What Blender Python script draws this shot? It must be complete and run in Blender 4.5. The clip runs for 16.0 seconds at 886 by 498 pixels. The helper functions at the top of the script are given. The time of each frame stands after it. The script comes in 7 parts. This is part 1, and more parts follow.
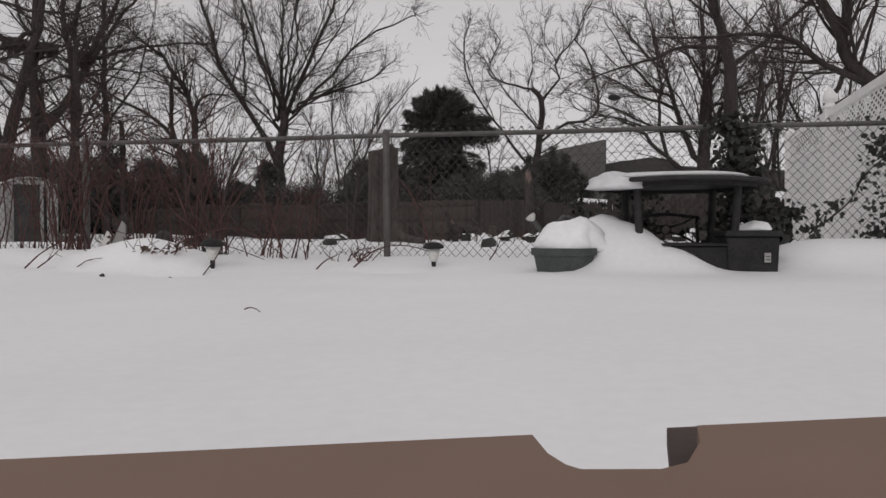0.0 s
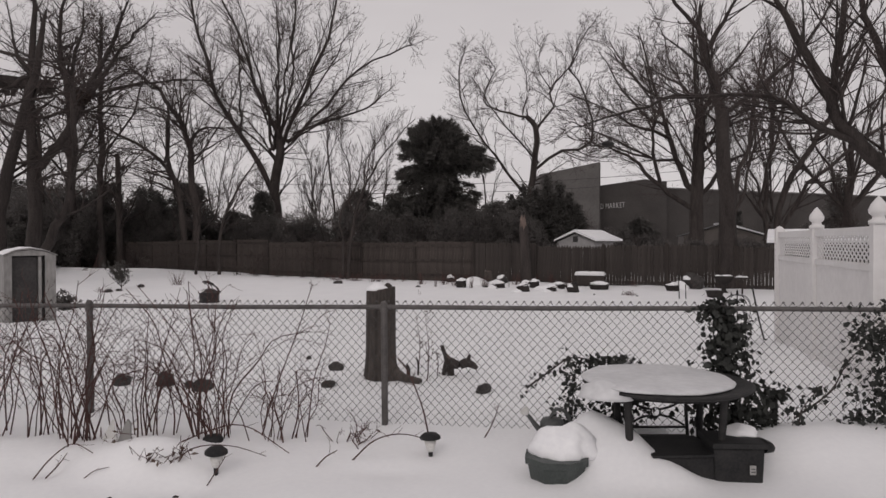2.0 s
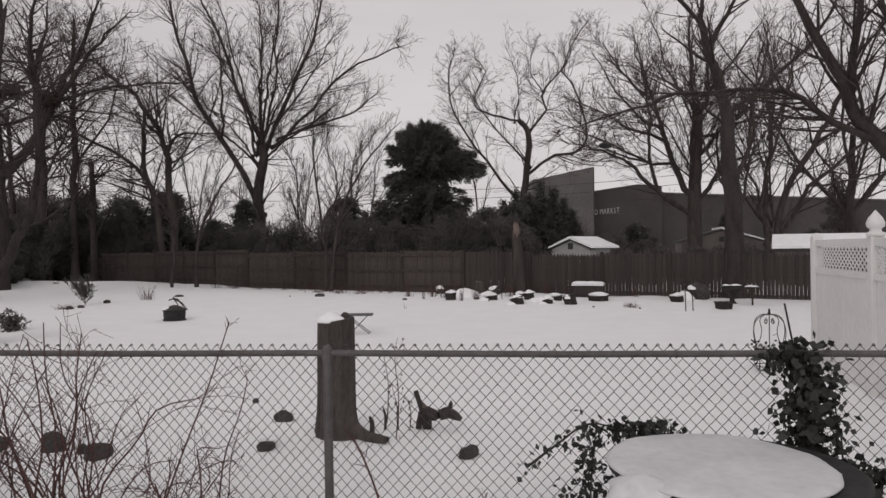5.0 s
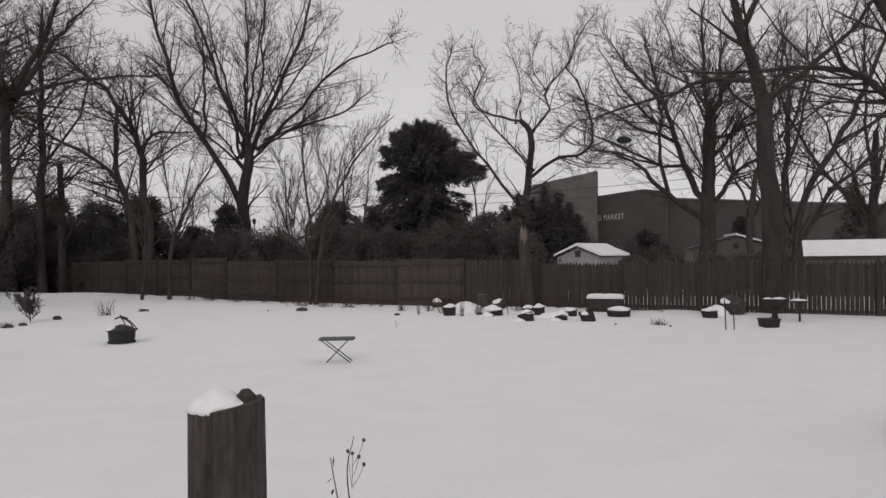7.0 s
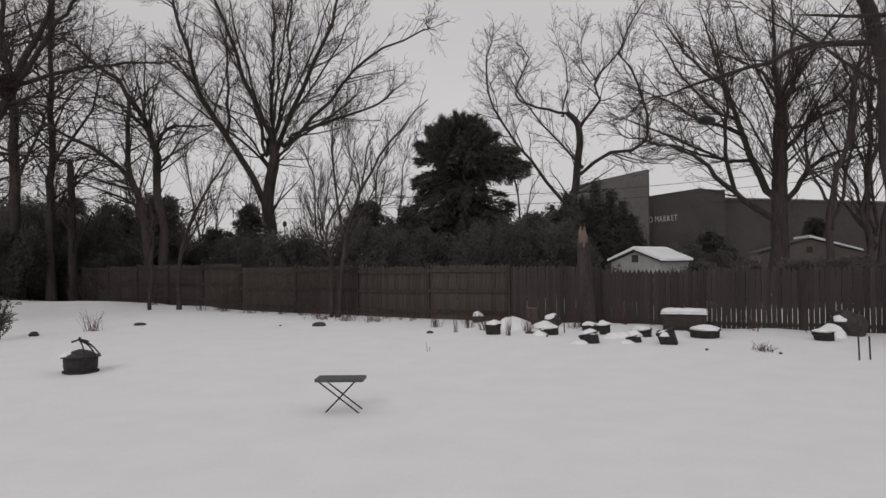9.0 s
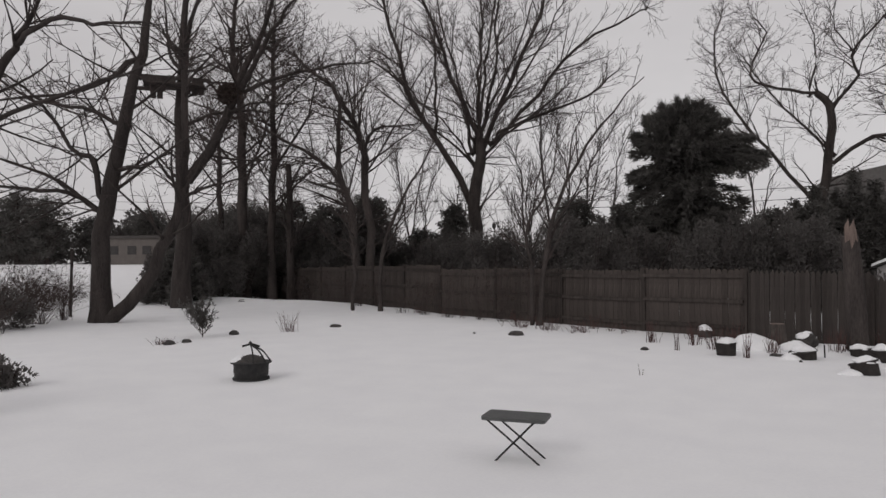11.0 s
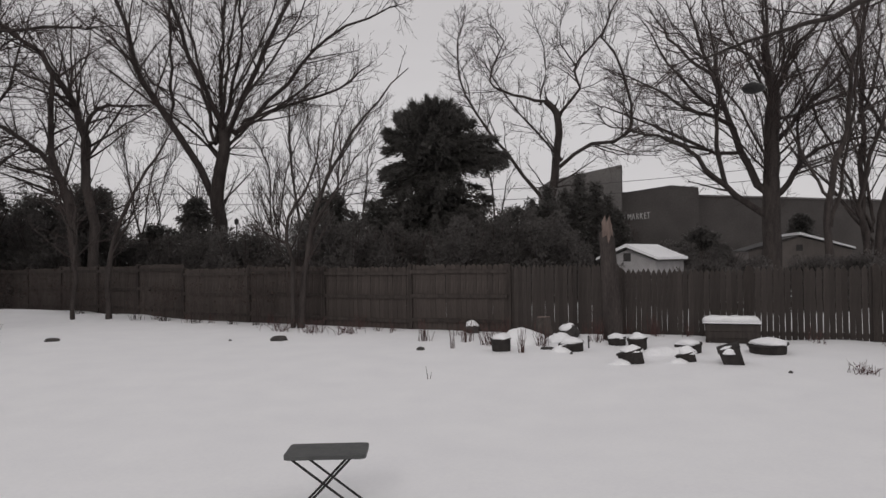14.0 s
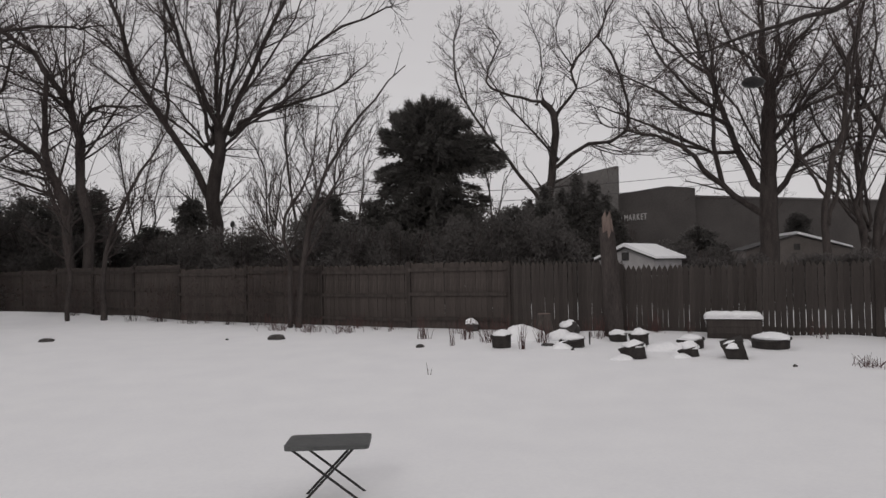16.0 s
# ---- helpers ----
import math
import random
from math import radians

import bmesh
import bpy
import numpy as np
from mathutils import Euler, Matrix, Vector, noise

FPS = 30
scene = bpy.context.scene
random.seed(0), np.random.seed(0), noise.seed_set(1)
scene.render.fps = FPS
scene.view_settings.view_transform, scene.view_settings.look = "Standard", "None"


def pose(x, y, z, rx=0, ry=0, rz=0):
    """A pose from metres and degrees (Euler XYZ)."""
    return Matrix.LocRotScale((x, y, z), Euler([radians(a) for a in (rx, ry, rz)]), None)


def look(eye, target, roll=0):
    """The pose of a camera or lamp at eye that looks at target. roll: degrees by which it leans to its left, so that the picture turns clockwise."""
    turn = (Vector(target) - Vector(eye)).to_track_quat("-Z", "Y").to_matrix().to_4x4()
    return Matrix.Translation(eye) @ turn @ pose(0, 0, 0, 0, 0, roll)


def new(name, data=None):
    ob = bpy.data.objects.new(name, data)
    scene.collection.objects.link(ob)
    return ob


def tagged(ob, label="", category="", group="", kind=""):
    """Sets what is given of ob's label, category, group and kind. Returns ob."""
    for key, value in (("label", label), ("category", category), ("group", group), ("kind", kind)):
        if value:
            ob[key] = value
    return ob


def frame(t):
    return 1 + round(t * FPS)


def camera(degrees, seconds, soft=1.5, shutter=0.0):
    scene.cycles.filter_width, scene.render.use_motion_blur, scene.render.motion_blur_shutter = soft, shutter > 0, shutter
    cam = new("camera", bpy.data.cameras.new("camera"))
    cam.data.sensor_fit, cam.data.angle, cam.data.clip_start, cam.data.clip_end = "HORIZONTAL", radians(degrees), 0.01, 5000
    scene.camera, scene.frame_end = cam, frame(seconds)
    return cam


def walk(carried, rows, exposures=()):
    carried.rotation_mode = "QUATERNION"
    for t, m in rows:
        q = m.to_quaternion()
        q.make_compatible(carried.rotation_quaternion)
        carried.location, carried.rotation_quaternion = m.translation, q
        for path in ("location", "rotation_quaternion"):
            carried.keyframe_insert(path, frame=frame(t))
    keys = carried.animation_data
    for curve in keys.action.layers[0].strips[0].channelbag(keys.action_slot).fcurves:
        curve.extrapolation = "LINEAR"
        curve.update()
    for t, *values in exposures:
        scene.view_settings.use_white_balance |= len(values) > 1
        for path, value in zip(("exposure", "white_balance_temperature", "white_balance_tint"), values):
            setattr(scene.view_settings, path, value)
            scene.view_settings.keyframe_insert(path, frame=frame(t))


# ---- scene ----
cam = camera(64.0, 16.0)
PATH = [
    (0, (0.018, 0.001, 0.318), (0.021, 2.0, 0.273), -0.1),
    (0.5, (0.006, -0.069, 0.559), (0.013, 1.93, 0.522), -0.1),
    (1, (0.019, -0.138, 1.126), (0.03, 1.862, 1.094), -0.1),
    (1.5, (0.022, -0.153, 1.609), (0.036, 1.847, 1.582), -0.1),
    (2, (0.009, -0.134, 1.648), (0.026, 1.866, 1.627), -0.1),
    (2.5, (0.014, -0.036, 1.609), (0.035, 1.964, 1.593), -0.2),
    (3, (0.043, 0.132, 1.599), (0.067, 2.132, 1.587), -0.2),
    (3.5, (0.083, 0.332, 1.669), (0.11, 2.332, 1.661), -0.2),
    (4, (0.123, 0.619, 1.687), (0.153, 2.619, 1.685), -0.3),
    (4.2, (0.142, 0.773, 1.697), (0.172, 2.772, 1.691), -0.5),
    (6.5, (0.212, 3.46, 1.735), (0.256, 5.46, 1.752), -0.6),
    (7, (0.232, 4.35, 1.742), (0.277, 6.349, 1.762), -0.7),
    (7.5, (0.268, 5.256, 1.782), (0.314, 7.256, 1.803), -0.8),
    (8, (0.267, 6.155, 1.786), (0.316, 8.155, 1.812), -0.8),
    (8.5, (0.236, 7.07, 1.798), (0.265, 9.069, 1.826), -0.7),
    (9, (0.239, 7.9, 1.796), (0.174, 9.899, 1.828), -0.7),
    (9.5, (0.277, 8.721, 1.798), (-0.043, 10.695, 1.834), -0.5),
    (10, (0.264, 9.487, 1.805), (-0.159, 11.442, 1.849), -0.4),
    (10.2, (0.262, 9.664, 1.797), (-0.281, 11.588, 1.844), -0.3),
    (12.3, (-0.171, 10.809, 1.735), (-0.86, 12.686, 1.78), -0.1),
    (12.5, (-0.257, 10.889, 1.745), (-0.923, 12.774, 1.793), -0.4),
    (13, (-0.386, 11.122, 1.778), (-0.891, 13.057, 1.814), -0.4),
    (13.5, (-0.556, 11.297, 1.761), (-0.802, 13.282, 1.8), -0.7),
    (14, (-0.622, 11.375, 1.759), (-0.561, 13.374, 1.791), -0.9),
    (14.5, (-0.658, 11.399, 1.805), (-0.593, 13.398, 1.841), -0.9),
    (15, (-0.718, 11.492, 1.851), (-0.646, 13.49, 1.891), -0.8),
    (15.5, (-0.745, 11.463, 1.613), (-0.671, 13.461, 1.656), -0.9),
    (16, (-0.677, 11.516, 1.619), (-0.605, 13.515, 1.661), -1.2),
]
walk(cam, [(t, look(eye, target, roll)) for t, eye, target, roll in PATH], [(0, 0.01, 6500, 10), (0.6, 0, 6500, 10), (1.4, 0, 6640, 13), (3.0, 0.02, 6640, 13), (4.2, 0.09, 6640, 13), (6.3, 0.09, 6500, 10), (7.2, 0.07, 6500, 10), (9.0, 0, 6500, 10), (16, 0, 6500, 10)])

# ---- light ----
world = bpy.data.worlds.new("overcast")
scene.world = world
world.use_nodes = True
wn, wl = world.node_tree.nodes, world.node_tree.links
wn.clear()
sky = wn.new("ShaderNodeTexSky")
sky.sky_type, sky.sun_disc = "NISHITA", False
sky.sun_elevation, sky.sun_rotation = radians(32), radians(200)
sky_grey = wn.new("ShaderNodeHueSaturation")
sky_grey.inputs["Saturation"].default_value = 0.12
cloud_at = wn.new("ShaderNodeTexCoord")
cloud_map = wn.new("ShaderNodeMapping")
cloud_map.inputs["Scale"].default_value = (1.0, 1.0, 3.5)
cloud_noise = wn.new("ShaderNodeTexNoise")
cloud_noise.inputs["Scale"].default_value = 2.2
cloud_noise.inputs["Detail"].default_value = 5.0
cloud_ramp = wn.new("ShaderNodeValToRGB")
cloud_ramp.color_ramp.elements[0].position, cloud_ramp.color_ramp.elements[0].color = 0.32, (5.25, 5.0, 5.1, 1)
cloud_ramp.color_ramp.elements[1].position, cloud_ramp.color_ramp.elements[1].color = 0.68, (6.15, 5.92, 5.98, 1)
sky_mix = wn.new("ShaderNodeMix")
sky_mix.data_type = "RGBA"
sky_mix.inputs["Factor"].default_value = 0.85
sky_back = wn.new("ShaderNodeBackground")
sky_back.inputs["Strength"].default_value = 0.1
sky_out = wn.new("ShaderNodeOutputWorld")
wl.new(sky.outputs[0], sky_grey.inputs["Color"])
wl.new(cloud_at.outputs["Generated"], cloud_map.inputs[0])
wl.new(cloud_map.outputs[0], cloud_noise.inputs["Vector"])
wl.new(cloud_noise.outputs["Fac"], cloud_ramp.inputs[0])
wl.new(sky_grey.outputs[0], sky_mix.inputs["A"])
wl.new(cloud_ramp.outputs[0], sky_mix.inputs["B"])
wl.new(sky_mix.outputs["Result"], sky_back.inputs["Color"])
wl.new(sky_back.outputs[0], sky_out.inputs[0])

sun = new("sun", bpy.data.lights.new("sun", "SUN"))
sun.data.energy, sun.data.angle, sun.data.color = 0.5, radians(20), (1.0, 0.96, 0.92)
sun.rotation_euler = (radians(58), 0, radians(-20))


# ---- materials ----
def material(name, dark, light, scale=6.0, rough=0.8, bump=0.3, stretch=(1, 1, 1), metal=0.0, vary=0.0, fine=8.0, island=False, gloss=0.5, thin=0.0):
    """Two scales of noise between two colours, with relief; vary: how far whole pieces differ."""
    m = bpy.data.materials.new(name)
    m.use_nodes = True
    n, l = m.node_tree.nodes, m.node_tree.links
    b = n["Principled BSDF"]
    at = n.new("ShaderNodeTexCoord")
    mp = n.new("ShaderNodeMapping")
    mp.inputs["Scale"].default_value = stretch
    l.new(at.outputs["Object"], mp.inputs[0])
    big, small = n.new("ShaderNodeTexNoise"), n.new("ShaderNodeTexNoise")
    big.inputs["Scale"].default_value, small.inputs["Scale"].default_value = scale, scale * fine
    big.inputs["Detail"].default_value, small.inputs["Detail"].default_value = 4.0, 6.0
    l.new(mp.outputs[0], big.inputs["Vector"])
    l.new(mp.outputs[0], small.inputs["Vector"])
    add = n.new("ShaderNodeMath")
    add.operation = "MULTIPLY_ADD"
    add.inputs[1].default_value = 0.45
    l.new(small.outputs["Fac"], add.inputs[0])
    half = n.new("ShaderNodeMath")
    half.operation = "MULTIPLY"
    half.inputs[1].default_value = 0.55
    l.new(big.outputs["Fac"], half.inputs[0])
    l.new(half.outputs[0], add.inputs[2])
    ramp = n.new("ShaderNodeValToRGB")
    ramp.color_ramp.elements[0].position, ramp.color_ramp.elements[0].color = 0.36, (*dark, 1)
    ramp.color_ramp.elements[1].position, ramp.color_ramp.elements[1].color = 0.64, (*light, 1)
    l.new(add.outputs[0], ramp.inputs[0])
    colour = ramp.outputs[0]
    if vary:
        which = n.new("ShaderNodeNewGeometry") if island else n.new("ShaderNodeObjectInfo")
        rng = n.new("ShaderNodeMapRange")
        rng.inputs["To Min"].default_value, rng.inputs["To Max"].default_value = 1 - vary, 1 + vary
        l.new(which.outputs["Random Per Island" if island else "Random"], rng.inputs["Value"])
        hsv = n.new("ShaderNodeHueSaturation")
        l.new(rng.outputs[0], hsv.inputs["Value"])
        l.new(colour, hsv.inputs["Color"])
        colour = hsv.outputs[0]
    l.new(colour, b.inputs["Base Color"])
    b.inputs["Roughness"].default_value, b.inputs["Metallic"].default_value = rough, metal
    b.inputs["Specular IOR Level"].default_value = gloss
    if bump:
        bp = n.new("ShaderNodeBump")
        bp.inputs["Strength"].default_value, bp.inputs["Distance"].default_value = bump, 0.02
        l.new(add.outputs[0], bp.inputs["Height"])
        l.new(bp.outputs[0], b.inputs["Normal"])
    if thin:
        through_leaf = n.new("ShaderNodeBsdfTranslucent")
        l.new(colour, through_leaf.inputs["Color"])
        mix = n.new("ShaderNodeMixShader")
        mix.inputs[0].default_value = thin
        l.new(b.outputs[0], mix.inputs[1])
        l.new(through_leaf.outputs[0], mix.inputs[2])
        l.new(mix.outputs[0], n["Material Output"].inputs["Surface"])
    return m


SNOW = material("snow", (0.83, 0.83, 0.845), (0.885, 0.885, 0.892), 1.3, 0.7, 0.12, fine=22)
SNOW_CAP = material("snow_cap", (0.80, 0.80, 0.82), (0.90, 0.90, 0.905), 3.0, 0.7, 0.2)
BARK = material("bark", (0.034, 0.0293, 0.028), (0.074, 0.0625, 0.0585), 5.0, 0.95, 0.8, (1, 1, 0.25), gloss=0.15)
DARK_BARK = material("wet_dark_bark", (0.025, 0.021, 0.020), (0.058, 0.049, 0.046), 5.0, 0.9, 0.9, (1, 1, 0.22), gloss=0.2)
TWIG = material("twig", (0.044, 0.035, 0.034), (0.080, 0.064, 0.060), 5.0, 0.95, 0.0, gloss=0.1)
RED_TWIG = material("red_twig", (0.050, 0.028, 0.026), (0.105, 0.059, 0.054), 9.0, 0.85, 0.0, gloss=0.2)
FENCE_WOOD = material("weathered_fence_wood", (0.038, 0.0315, 0.029), (0.078, 0.065, 0.059), 3.0, 0.9, 0.35, (6, 6, 0.5), vary=0.13, gloss=0.2)
# Darker brown than the fence boards, for open pickets and the chest.
PICKET_WOOD = material("dark_picket_wood", (0.034, 0.029, 0.027), (0.060, 0.051, 0.047), 3.0, 0.9, 0.35, (6, 6, 0.5), vary=0.2, gloss=0.2)
# Greyer than the ground snow; lies on the patio table.
GREY_SNOW = material("grey_table_snow", (0.54, 0.54, 0.55), (0.68, 0.68, 0.69), 2.2, 0.5, 0.12, fine=9)
POST_WOOD = material("weathered_post_wood", (0.029, 0.0245, 0.0225), (0.066, 0.055, 0.050), 3.0, 0.9, 0.5, (5, 5, 0.4), vary=0.15, gloss=0.2)
STUMP_WOOD = material("grey_stump_wood", (0.024, 0.020, 0.018), (0.088, 0.073, 0.065), 4.0, 0.95, 0.9, (1.7, 1.7, 0.35), fine=6.0)
SPLIT_WOOD = material("split_wood", (0.10, 0.072, 0.062), (0.20, 0.15, 0.13), 4.0, 0.9, 0.6, (4, 4, 0.3))
NEEDLES = material("evergreen_needles", (0.100, 0.094, 0.089), (0.118, 0.112, 0.105), 2.0, 0.55, 0.0, vary=0.12, island=True, gloss=0.3, thin=0.45)
SHRUB_LEAF = material("dark_shrub_leaves", (0.120, 0.110, 0.106), (0.140, 0.130, 0.124), 2.0, 0.55, 0.0, vary=0.12, island=True, gloss=0.3, thin=0.55)
IVY_LEAF = material("ivy_leaves", (0.018, 0.020, 0.018), (0.04, 0.041, 0.037), 6.0, 0.6, 0.0, vary=0.4, island=True, gloss=0.3)
DRY_LEAF = material("dry_leaves", (0.05, 0.032, 0.025), (0.13, 0.09, 0.07), 6.0, 0.9, 0.0, vary=0.4, island=True)
DARK_DRY_LEAF = material("dark_dead_leaves", (0.035, 0.027, 0.024), (0.075, 0.058, 0.05), 6.0, 0.9, 0.0, vary=0.3, island=True, gloss=0.1)
WEATHERED_WIRE = material("weathered_wire", (0.018, 0.017, 0.017), (0.042, 0.040, 0.039), 30.0, 0.6, 0.0)
GALVANISED = material("galvanised_steel", (0.058, 0.053, 0.052), (0.118, 0.108, 0.105), 12.0, 0.6, 0.1, metal=0.2)
VINYL = material("white_vinyl", (0.65, 0.635, 0.63), (0.74, 0.725, 0.72), 1.5, 0.5, 0.03)
METAL_SIDING = material("shed_siding", (0.16, 0.155, 0.15), (0.30, 0.29, 0.28), 1.5, 0.5, 0.1, (1, 1, 0.4))
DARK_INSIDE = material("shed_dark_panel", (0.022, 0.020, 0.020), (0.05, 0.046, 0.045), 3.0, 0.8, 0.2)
IRON = material("black_iron", (0.014, 0.014, 0.015), (0.038, 0.036, 0.035), 14.0, 0.65, 0.2, metal=0.1, gloss=0.3)
DARK_PLASTIC = material("dark_green_plastic", (0.028, 0.036, 0.034), (0.06, 0.07, 0.066), 9.0, 0.5, 0.1)
BLACK_PLASTIC = material("black_plastic", (0.014, 0.014, 0.015), (0.032, 0.031, 0.031), 7.0, 0.7, 0.15, gloss=0.25)
GREY_PLASTIC = material("charcoal_plastic", (0.045, 0.047, 0.047), (0.085, 0.088, 0.086), 9.0, 0.55, 0.2)
FROSTED = material("frosted_plastic", (0.55, 0.54, 0.52), (0.72, 0.71, 0.69), 9.0, 0.4, 0.05)
STONE = material("dark_stone", (0.022, 0.020, 0.019), (0.07, 0.063, 0.06), 6.0, 0.9, 0.6)
CARD_STICKER = material("worn_sticker", (0.28, 0.27, 0.26), (0.42, 0.41, 0.40), 20.0, 0.7, 0.05)
TERRACOTTA = material("dark_planter_clay", (0.020, 0.018, 0.018), (0.05, 0.044, 0.041), 8.0, 0.9, 0.4, gloss=0.2)
# Shadow inside the box notch is put into this darker brown.
CARDBOARD_SHADED = material("cardboard_in_shadow", (0.05, 0.035, 0.03), (0.09, 0.06, 0.05), 5.0, 0.9, 0.15)
CARDBOARD = material("cardboard", (0.185, 0.120, 0.090), (0.225, 0.150, 0.113), 2.0, 0.9, 0.05)
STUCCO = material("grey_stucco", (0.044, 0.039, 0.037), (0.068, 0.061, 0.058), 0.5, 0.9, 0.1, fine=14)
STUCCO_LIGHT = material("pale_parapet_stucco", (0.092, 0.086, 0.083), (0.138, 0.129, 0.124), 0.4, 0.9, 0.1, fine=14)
SIGN_WHITE = material("sign_letters", (0.38, 0.37, 0.36), (0.48, 0.47, 0.46), 4.0, 0.5, 0.0)
SHED_SIDE = material("pale_shed_siding", (0.26, 0.25, 0.25), (0.36, 0.35, 0.35), 2.0, 0.7, 0.1)
SHED_TAN = material("tan_shed_siding", (0.085, 0.073, 0.067), (0.12, 0.103, 0.094), 2.0, 0.7, 0.1)
WIRE = material("cable", (0.02, 0.02, 0.02), (0.04, 0.04, 0.04), 3.0, 0.7, 0.0)


# ---- mesh helpers ----
class Geo:
    """Collects vertices and faces of one mesh."""

    def __init__(self):
        self.v, self.f, self.n = [], [], 0

    def add(self, v, f):
        v = np.asarray(v, float)
        self.v.append(v)
        self.f.extend([[i + self.n for i in q] for q in (f.tolist() if hasattr(f, "tolist") else f)])
        self.n += len(v)
        return self

    def box(self, lo, hi, m=None):
        (a, b, c), (d, e, g) = lo, hi
        v = [(a, b, c), (d, b, c), (d, e, c), (a, e, c), (a, b, g), (d, b, g), (d, e, g), (a, e, g)]
        if m is not None:
            v = [m @ Vector(p) for p in v]
        return self.add(v, [(3, 2, 1, 0), (4, 5, 6, 7), (0, 1, 5, 4), (1, 2, 6, 5), (2, 3, 7, 6), (3, 0, 4, 7)])

    def tube(self, pts, r, sides=6):
        p = np.asarray(pts, float)[None]
        rr = (np.full(len(pts), r) if np.isscalar(r) else np.asarray(r, float))[None]
        return self.add(*tubes(p, rr, sides))

    def lathe(self, profile, sides=24, at=(0, 0, 0), wobble=0.0, cap=True):
        """profile: rows of radius, height from the bottom up."""
        a = np.arange(sides) * 2 * math.pi / sides
        w = 1 + wobble * np.sin(a * 2 + 0.7) + wobble * 0.7 * np.sin(a * 3 + 2)
        v = np.concatenate([np.stack([at[0] + r * w * np.cos(a), at[1] + r * w * np.sin(a), np.full(sides, at[2] + h)], -1) for r, h in profile])
        f = []
        for k in range(len(profile) - 1):
            for i in range(sides):
                j = (i + 1) % sides
                f.append((k * sides + i, k * sides + j, k * sides + sides + j, k * sides + sides + i))
        if cap:
            f.append(list(range(sides))[::-1])
            f.append([(len(profile) - 1) * sides + i for i in range(sides)])
        return self.add(v, f)

    def prism(self, outline, lo, hi, m=None):
        """An outline in x, z pushed from y = lo to y = hi."""
        k = len(outline)
        v = [(x, lo, z) for x, z in outline] + [(x, hi, z) for x, z in outline]
        if m is not None:
            v = [m @ Vector(p) for p in v]
        f = [list(range(k)), list(range(k, 2 * k))[::-1]]
        f += [((i + 1) % k, i, k + i, k + (i + 1) % k) for i in range(k)]
        return self.add(v, f)

    def mesh(self, name, mat, smooth=False, bevel=0.0):
        me = bpy.data.meshes.new(name)
        me.from_pydata(np.concatenate(self.v).tolist(), [], self.f)
        if bevel:
            bm = bmesh.new()
            bm.from_mesh(me)
            bmesh.ops.bevel(bm, geom=bm.edges[:], offset=bevel, segments=2, affect="EDGES", profile=0.6)
            bm.to_mesh(me)
            bm.free()
        me.materials.append(mat)
        if smooth:
            me.polygons.foreach_set("use_smooth", [True] * len(me.polygons))
        me.update()
        return me


def tubes(p, r, sides=4):
    """Tubes along polylines p (n, k, 3) with radii r (n, k)."""
    p, r = np.asarray(p, float), np.asarray(r, float)
    n, k, _ = p.shape
    d = np.gradient(p, axis=1)
    d /= np.linalg.norm(d, axis=2, keepdims=True) + 1e-9
    ref = np.where(np.abs(d[:, :1, 2:]) > 0.8, np.array([1.0, 0, 0]), np.array([0, 0, 1.0]))
    u = np.cross(d, np.broadcast_to(ref, d.shape))
    u /= np.linalg.norm(u, axis=2, keepdims=True) + 1e-9
    w = np.cross(d, u)
    a = np.arange(sides) * 2 * math.pi / sides
    v = p[:, :, None] + r[:, :, None, None] * (np.cos(a)[:, None] * u[:, :, None] + np.sin(a)[:, None] * w[:, :, None])
    i = np.arange(n)[:, None, None] * k * sides + np.arange(k - 1)[None, :, None] * sides
    s, t = np.arange(sides), (np.arange(sides) + 1) % sides
    f = np.stack([i + s, i + t, i + sides + t, i + sides + s], -1).reshape(-1, 4)
    return v.reshape(-1, 3), f


def thing(name, label, category, group="", at=(0, 0, 0), turn=0.0, kind=""):
    ob = new(name)
    ob.empty_display_size = 0.1
    ob.matrix_basis = pose(*at, 0, 0, turn)
    return tagged(ob, label, category, group, kind)


def part(name, geo, mat, parent, label="", smooth=False, bevel=0.0, kind=""):
    ob = new(name, geo if isinstance(geo, bpy.types.Mesh) else geo.mesh(name, mat, smooth, bevel))
    ob.parent = parent
    return tagged(ob, label, kind=kind)


def single(name, geo, mat, label, category, at=(0, 0, 0), turn=0.0, group="", smooth=False, bevel=0.0, kind=""):
    ob = new(name, geo if isinstance(geo, bpy.types.Mesh) else geo.mesh(name, mat, smooth, bevel))
    ob.matrix_basis = pose(*at, 0, 0, turn)
    return tagged(ob, label, category, group, kind)


def smooth_line(pts, k):
    """A polyline of k points that glides through the given ones."""
    p = np.asarray(pts, float)
    s = np.linspace(0, len(p) - 1, k)
    i = np.clip(s.astype(int), 0, len(p) - 2)
    f = (s - i)[:, None]
    q = np.concatenate([[2 * p[0] - p[1]], p, [2 * p[-1] - p[-2]]])
    a, b, c, d = q[i], q[i + 1], q[i + 2], q[i + 3]
    return 0.5 * (2 * b + (c - a) * f + (2 * a - 5 * b + 4 * c - d) * f**2 + (3 * b - a - 3 * c + d) * f**3)


